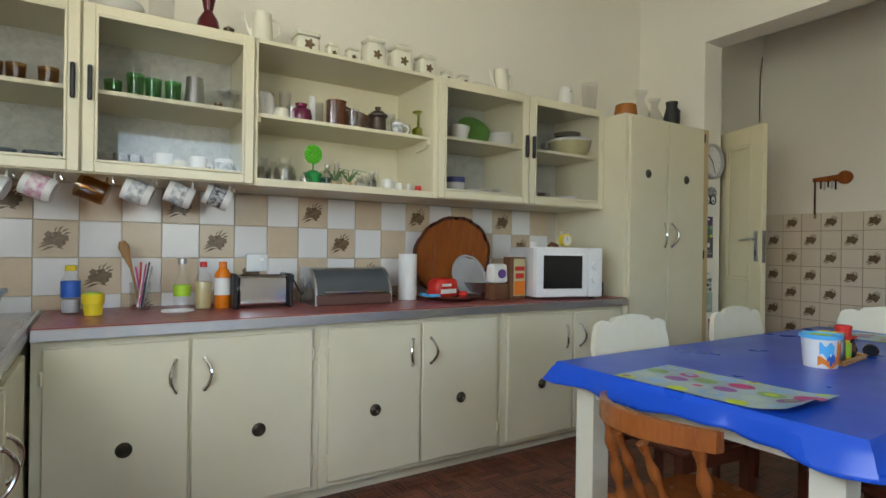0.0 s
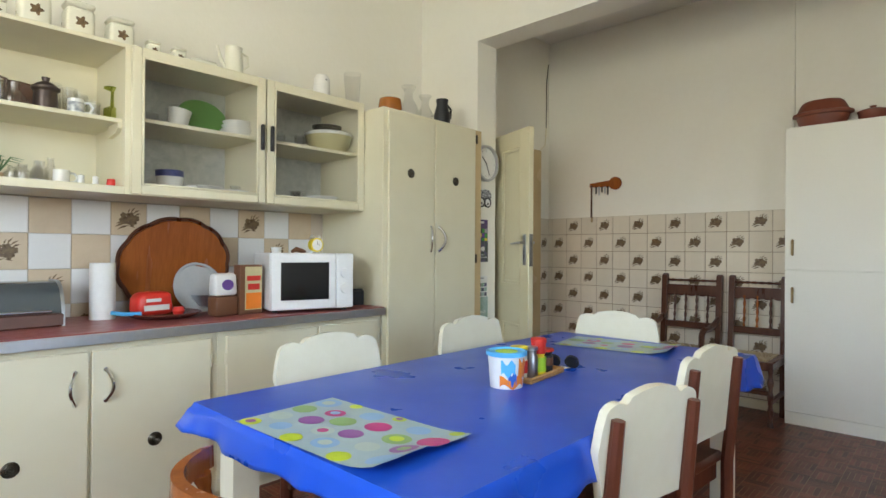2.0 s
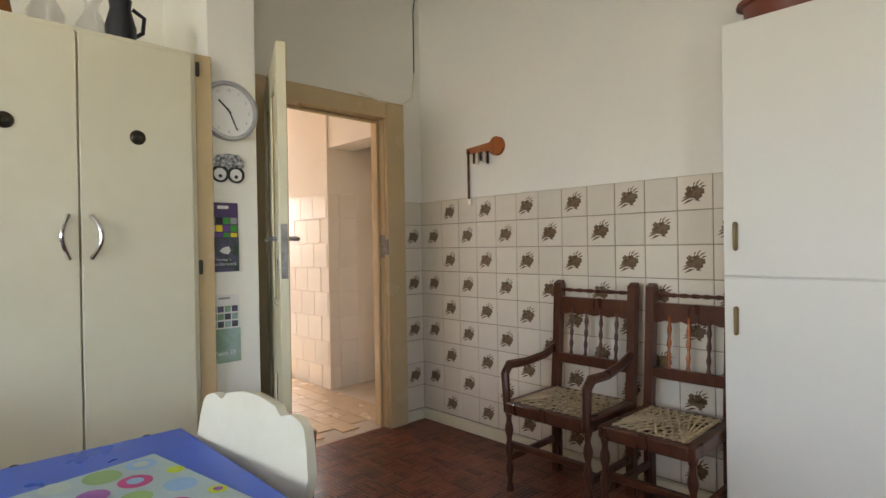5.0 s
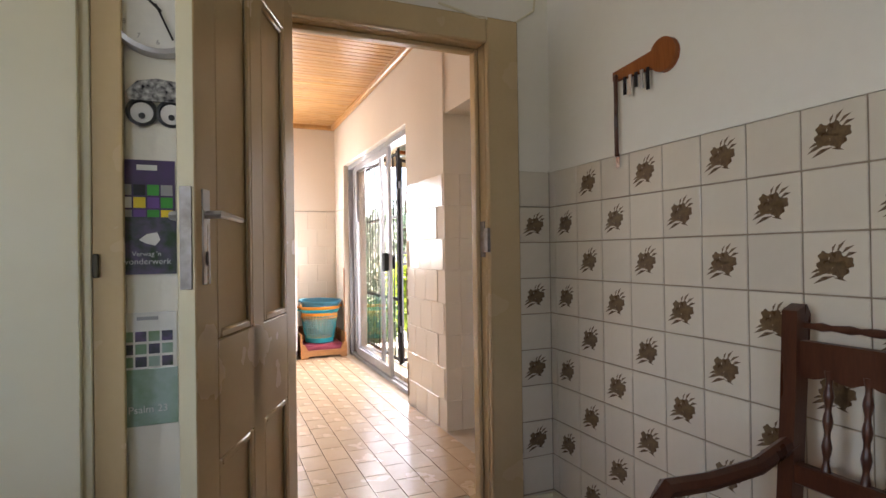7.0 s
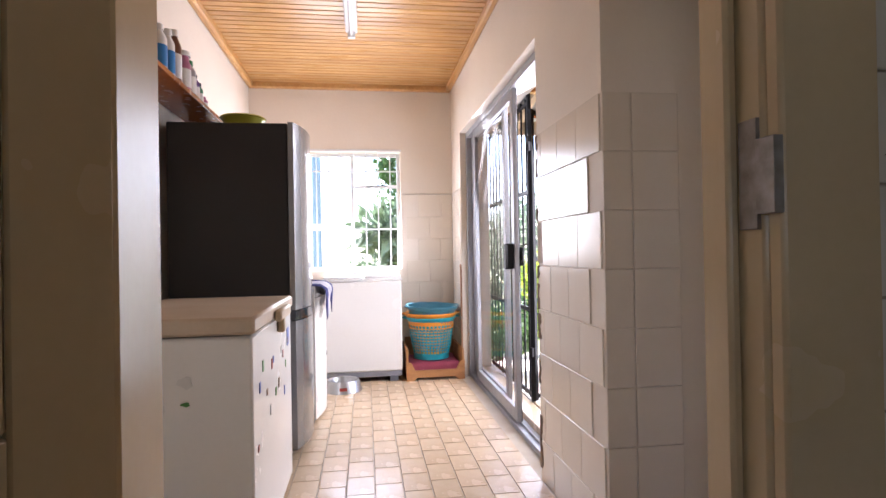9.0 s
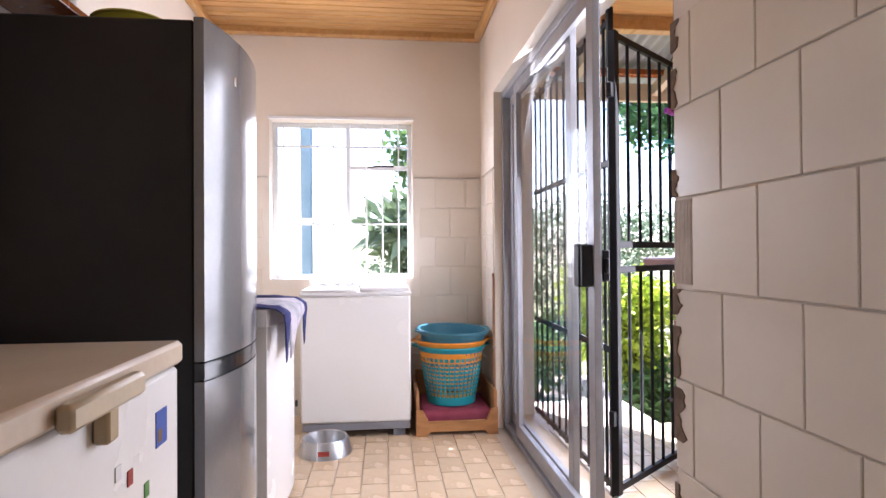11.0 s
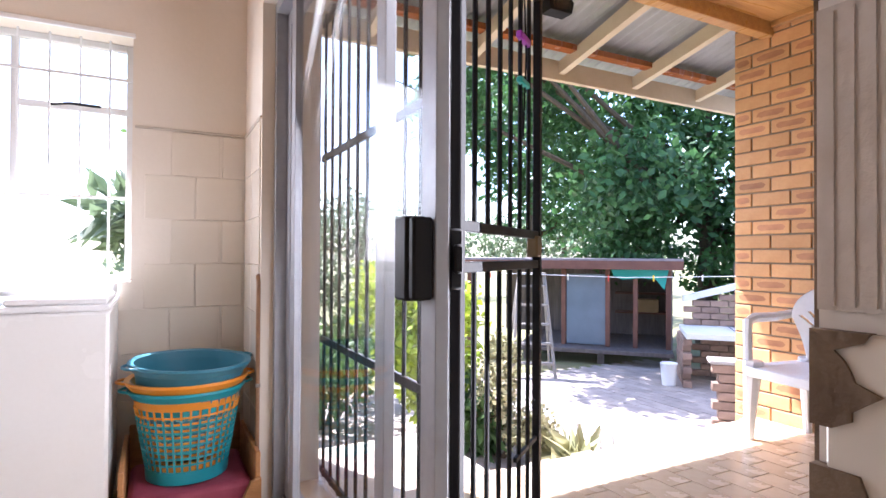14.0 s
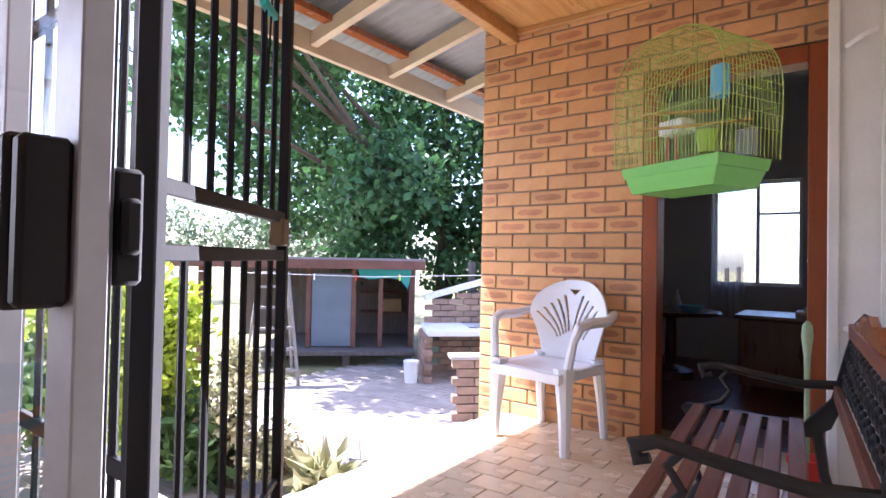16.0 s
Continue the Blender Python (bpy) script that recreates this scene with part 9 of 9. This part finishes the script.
for k in range(5):
    f = (k + 0.7) / 5.4
    part("rung", boxes((-0.28 + 0.11 * f, -0.30 + 0.3 * f, 1.35 * f, 0.28 - 0.11 * f, -0.20 + 0.3 * f, 1.35 * f + 0.025)), GREYW, ld)
part("top", boxes((-0.19, -0.02, 1.34, 0.19, 0.13, 1.37), bevel=0.004), GREYW, ld)
line = thing("washing_line", "thin washing line with a few pegs across the yard", "line")
part("cord", tube([(7.6, 10.6, 0.86), (9.6, 9.0, 0.80), (12.2, 7.4, 0.86)], 0.004, 5), WHITE_PLASTIC, line)
part("pole", tube([(7.6, 10.6, GZ), (7.6, 10.6, 0.95)], 0.02, 8), BLACK_METAL, line)
part("pole", tube([(12.2, 7.4, GZ), (12.2, 7.4, 0.95)], 0.02, 8), BLACK_METAL, line)
for k in range(9):
    f = 0.1 + 0.09 * k
    p = Vector((7.6, 10.6, 0.84)).lerp(Vector((9.6, 9.0, 0.80)), min(1, f * 2)) if f < 0.5 else Vector((9.6, 9.0, 0.80)).lerp(Vector((12.2, 7.4, 0.86)), f * 2 - 1)
    part("peg", boxes((p.x - 0.006, p.y - 0.006, p.z - 0.05, p.x + 0.006, p.y + 0.006, p.z + 0.02)), COL[("white", "red", "yellow")[k % 3]], line)

# brick barbecue with a white slab and sloping side wall
BBRICK = material("barbecue_brick", (0.30, 0.20, 0.15), 0.85, second=(0.2, 0.13, 0.10), scale=10, amount=0.6, bump=0.25, spread=0.18)
WHITEC = material("white_concrete", (0.7, 0.69, 0.66), 0.7, scale=6, amount=0.4, bump=0.1)
bq = thing("barbecue", "built-in brick barbecue with a white slab and sloped wall", "barbecue", pose(10.5, 8.85, GZ, 0, 0, -46))
# local: x along its front, which faces -y
part("slab", boxes((-0.05, -0.05, 0.60, 1.9, 0.9, 0.67), bevel=0.006), WHITEC, bq, "white concrete slab")
part("coping", slab([(0.0, 0.98), (1.2, 1.32), (1.2, 1.40), (0.0, 1.06)], 0.82, 1.0, m=UPRIGHT_Y), WHITEC, bq, "white sloping coping")
BB = to_mesh("brick", boxes((0.004, 0, 0.004, 0.216, 0.1, 0.079), bevel=0.004), BBRICK)
for r in range(7):
    for k in range(4):
        part("brick", BB, None, bq, "", pose(0.02, 0.0 + 0.22 * k + (0.1 if r % 2 else 0), 0.085 * r, 0, 0, 90))
for r in range(7):
    for k in range(8 if r < 5 else 4):
        x = 0.0 + 0.22 * k + (0.11 if r % 2 else 0)
        if 0.67 + 0.085 * r + 0.08 < 0.98 + x * 0.283:
            part("brick", BB, None, bq, "", pose(x, 0.85, 0.67 + 0.085 * r))
for r in range(7):
    for k in range(7):
        part("brick", BB, None, bq, "", pose(0.1 + 0.22 * k + (0.11 if r % 2 else 0), 0.8, 0.085 * r))
part("grid", boxes(*[(0.5 + 0.05 * k, 0.1, 0.70, 0.505 + 0.05 * k, 0.7, 0.705) for k in range(18)], (0.5, 0.1, 0.69, 1.4, 0.11, 0.70), (0.5, 0.69, 0.69, 1.4, 0.70, 0.70)), BLACK_METAL, bq, "blackened grill grid")
pl = thing("brick_pillar", "low brick pillar with a rough top beside the barbecue", "pillar", pose(9.36, 7.72, GZ, 0, 0, -46))
for r in range(7):
    for k in range(3):
        part("brick", BB, None, pl, "", pose(0.0 + 0.22 * k + (0.05 if r % 2 else 0), 0.0, 0.085 * r))
part("cap", boxes((-0.02, -0.02, 0.595, 0.72, 0.2, 0.635), bevel=0.008), material("grey_cement", (0.35, 0.32, 0.3), 0.9, bump=0.3), pl)
solid("white_bucket", lathe([(0, 0), (0.08, 0), (0.1, 0.26), (0.107, 0.27), (0.1, 0.275), (0.09, 0.26), (0, 0.25)], 18), WHITE_PLASTIC, "white plastic bucket beside the barbecue", "bucket", pose(10.42, 9.1, GZ))
gc = thing("garden_stool", "white plastic garden table leaning at the yard wall", "table", pose(7.95, 7.75, GZ, 0, 0, 20) @ Matrix.Scale(0.6, 4))
part("top", boxes((-0.2, -0.2, 0.38, 0.2, 0.2, 0.41), bevel=0.01), WHITE_PLASTIC, gc)
for s in (-1, 1):
    for q in (-1, 1):
        part("leg", tube([(s * 0.16, q * 0.16, 0.38), (s * 0.19, q * 0.19, 0)], [0.02, 0.014], 6), WHITE_PLASTIC, gc)
# ---------------------------------------------------------------- tiles, bricks and blocks, piece by piece
Y0 = DW - 0.048
T_STRIP = tile_mesh("tile", TILE, 0.040, TP - 0.004)
for c in range(22):
    for r in range(9):
        part("tile", T_FLOWER if (r + c) % 2 else T_PLAIN, None, tile_wall, "", pose(TW - 0.003, Y0 - TP * (c + 0.5), 1.468 - TP * (r + 0.5), 0, 0, -90))
for r in range(9):
    part("tile", T_STRIP, None, tile_wall, "", pose(TW - 0.003, Y0 + 0.0215, 1.468 - TP * (r + 0.5), 0, 0, -90))
    part("tile", T_FLOWER if r % 2 else T_PLAIN, None, door_wall, "", pose(5.069, DW - 0.003, 1.468 - TP * (r + 0.5)))
backs = bpy.data.objects["wall_north"]
for r in range(4):
    for c in range(-10, 14):
        x = 0.625 + BP * (c + 0.5)
        if x + BP / 2 > 2.70 or x - BP / 2 < KX0:
            continue
        z = 1.2165 + BP * (0.5 - r)
        flower, tan = {0: (1, 3), 1: (2, 0), 2: (3, 1), 3: (0, 2)}[r]
        me = B_FLOWER if c % 4 == flower else (B_TAN if c % 4 == tan else B_WHITE)
        part("tile", me, None, backs, "", pose(x, CW - 0.003, z))

# laundry wall tiles: a broken bond on the pier, stacked courses on the end wall
LP = 0.2055
L_TILE = tile_mesh("tile", LTILE, LP + 0.0045, LP - 0.003)
L_HALF = tile_mesh("tile", LTILE, 0.104, LP - 0.003)
L_CUT = tile_mesh("tile", LTILE, 0.173, LP - 0.003)
L_SLIP = tile_mesh("tile", LTILE, 0.069, LP - 0.003)
for r in range(8):
    z = 1.6225 - LP * (r + 0.5)
    if z < 0.0:
        continue
    even = r % 2 == 0
    for k in range(3):
        y = (4.343 if even else 4.2365) - 0.2125 * k
        if y - 0.106 > 3.80:
            part("tile", L_TILE, None, pier_wall, "", pose(LX1 - 0.014, y, z, 0, 0, -90))
    if not even:
        part("tile", L_CUT, None, pier_wall, "", pose(LX1 - 0.014, 4.432, z, 0, 0, -90))
    elif r != 2:
        part("tile", L_SLIP, None, pier_wall, "", pose(LX1 - 0.014, 4.487, z, 0, 0, -90))
    part("tile", L_HALF, None, pier_wall, "", pose(LX1 - 0.014 + 0.052, 3.80, z))
    part("tile", L_CUT, None, pier_wall, "", pose(LX1 - 0.014 + 0.194, 3.80, z)) if r < 8 else None
for r in range(8):
    z = 1.62 - LP * (r + 0.5)
    for k in range(10):
        x = 4.70 + 0.215 * k - 6 * 0.215 + (0.107 if r % 2 else 0)
        if 3.62 < x + 0.05 and x - 0.09 < 4.66 and z > 0.86:
            continue
        if x + 0.109 > LX1 or x - 0.109 < LX0:
            continue
        part("tile", L_TILE, None, end_wall, "", pose(x, LY1, z))
    part("tile", L_HALF, None, end_wall, "", pose(LX1 - 0.055, LY1, z)) if r % 2 == 0 else None
    for k in range(2):
        part("tile", L_TILE, None, pier_wall, "", pose(LX1, 6.83 + 0.215 * k + 0.02, z, 0, 0, -90))

# laundry floor: tan tiles in columns with staggered joints
FW, FL = 0.1295, 0.196
F_TILE = to_mesh("tile", boxes((-FW / 2 + 0.0022, -FL / 2 + 0.0022, -0.006, FW / 2 - 0.0022, FL / 2 - 0.0022, 0.0), bevel=0.0015), FTILE)
joined = bmesh.new()
count = 0
for i in range(16):
    x = LX0 + 0.02 + FW * (i + 0.5)
    for j in range(26):
        y = DW + 0.16 + FL * (j + 0.5) + (FL / 2 if i % 2 else 0)
        if y + FL / 2 > LY1 or x + FW / 2 > LX1 + 0.05:
            continue
        if count < 300 and x > 3.92 and y > 4.0:
            part("tile", F_TILE, None, laundry_floor, "", pose(x, y, 0))
            count += 1
        else:
            box(joined, x - FW / 2 + 0.002, y - FL / 2 + 0.002, -0.006, x + FW / 2 - 0.002, y + FL / 2 - 0.002, 0.0)
tagged(part("more_tiles", joined, FTILE_I, laundry_floor), "tan floor tiles", "", "", "stuff")

# porch floor
for i in range(20):
    for j in range(11):
        x = 5.455 + FW * i
        y = 4.47 + FL * j + (FL / 2 if i % 2 else 0)
        if x < BX - 0.06 and y < 6.34:
            part("tile", F_TILE, None, porch_floor, "", pose(x, y, PZ))

# facing bricks of the porch wall
FACING = material("facing_brick", (0.62, 0.35, 0.16), 0.75, second=(0.53, 0.27, 0.11), scale=7, amount=0.5, grain=60, grain_amount=0.3, bump=0.15, spread=0.14)
FLASH = material("flashed_brick_face", (0.48, 0.23, 0.11), 0.75, second=(0.32, 0.14, 0.075), scale=9, amount=0.7, grain=60, bump=0.15, spread=0.25)
CO, BL = 0.0855, 0.232


def brick_mesh(length, stain):
    bm = bmesh.new()
    box(bm, -0.012, -length / 2 + 0.005, -CO / 2 + 0.005, 0.02, length / 2 - 0.005, CO / 2 - 0.005, bevel=0.003)
    spots = []
    if stain:
        k = 18
        o = []
        for i in range(k):
            a = 2 * math.pi * i / k
            o.append(((length * 0.36) * math.copysign(abs(math.cos(a)) ** 0.5, math.cos(a)) * (1 + 0.06 * math.sin(i * stain * 1.7)), 0.018 * math.copysign(abs(math.sin(a)) ** 0.6, math.sin(a)) * (1 + 0.12 * math.cos(i * stain))))
        spots.append(bm.faces.new([bm.verts.new((-0.0128, y, z)) for y, z in o][::-1]))
    me = bpy.data.meshes.new("brick")
    bm.normal_update()
    for f in spots:
        f.material_index = 1
        if f.normal.x > 0:
            f.normal_flip()
    bm.to_mesh(me)
    bm.free()
    me.materials.append(FACING)
    me.materials.append(FLASH)
    return me


BRICKS = [brick_mesh(BL, s) for s in (0, 0, 1.3, 2.1, 2.9)]
HALVES = [brick_mesh(BL / 2, s) for s in (0, 1.3)]
rng = random.Random(11)
for r in range(-2, 31):
    z = PZ - 0.01 + CO * (r + 0.5)
    off = 0.5 if r % 2 else 0.0
    if z > 2.75:
        continue
    y = 6.55
    first = True
    while y > 4.42:
        ln = BL / 2 if (first and off) else BL
        first = False
        y0 = y - ln
        lim = 5.53 if z < 2.06 else 4.40
        if y0 < lim - 0.01:
            if y - lim > BL / 2 - 0.02:
                part("brick", brick_mesh(y - lim, rng.choice((0, 1.3, 2.1))), None, brick_wall, "", pose(BX + 0.012, (y + lim) / 2, z))
            elif y - lim > 0.016:
                part("brick", brick_mesh(y - lim, 0), None, brick_wall, "", pose(BX + 0.012, (y + lim) / 2, z))
            break
        part("brick", rng.choice(HALVES if ln < BL else BRICKS), None, brick_wall, "", pose(BX + 0.012, (y + y0) / 2, z))
        y = y0

# parquet: squares of five fingers laid in turn along and across
S, N = 0.118, 5
vs, fs = [], []
for i in range(int((TW - KX0) / S) + 1):
    for j in range(int((KY0 + 1.8) / S) - 1, int((DW + 1.8) / S) + 2):
        x, y = KX0 + i * S, -1.8 + j * S
        for k in range(N):
            a, b = (k + 0.04) / N * S, (k + 0.96) / N * S
            q = (x + a, y + 0.001, x + b, y + S - 0.001) if (i + j) % 2 else (x + 0.001, y + a, x + S - 0.001, y + b)
            q = (q[0], max(q[1], KY0), min(q[2], TW), min(q[3], DW + 0.045))
            if q[2] - q[0] < 0.004 or q[3] - q[1] < 0.004:
                continue
            n0 = len(vs)
            vs += [(q[0], q[1], 0.003), (q[2], q[1], 0.003), (q[2], q[3], 0.003), (q[0], q[3], 0.003)]
            fs.append((n0, n0 + 1, n0 + 2, n0 + 3))
me = bpy.data.meshes.new("parquet_blocks")
me.from_pydata(vs, [], fs)
me.materials.append(PARQUET)
pq = new("parquet_blocks", me)
pq.parent = floor
tagged(pq, "small red-brown parquet fingers", "", "", "stuff")
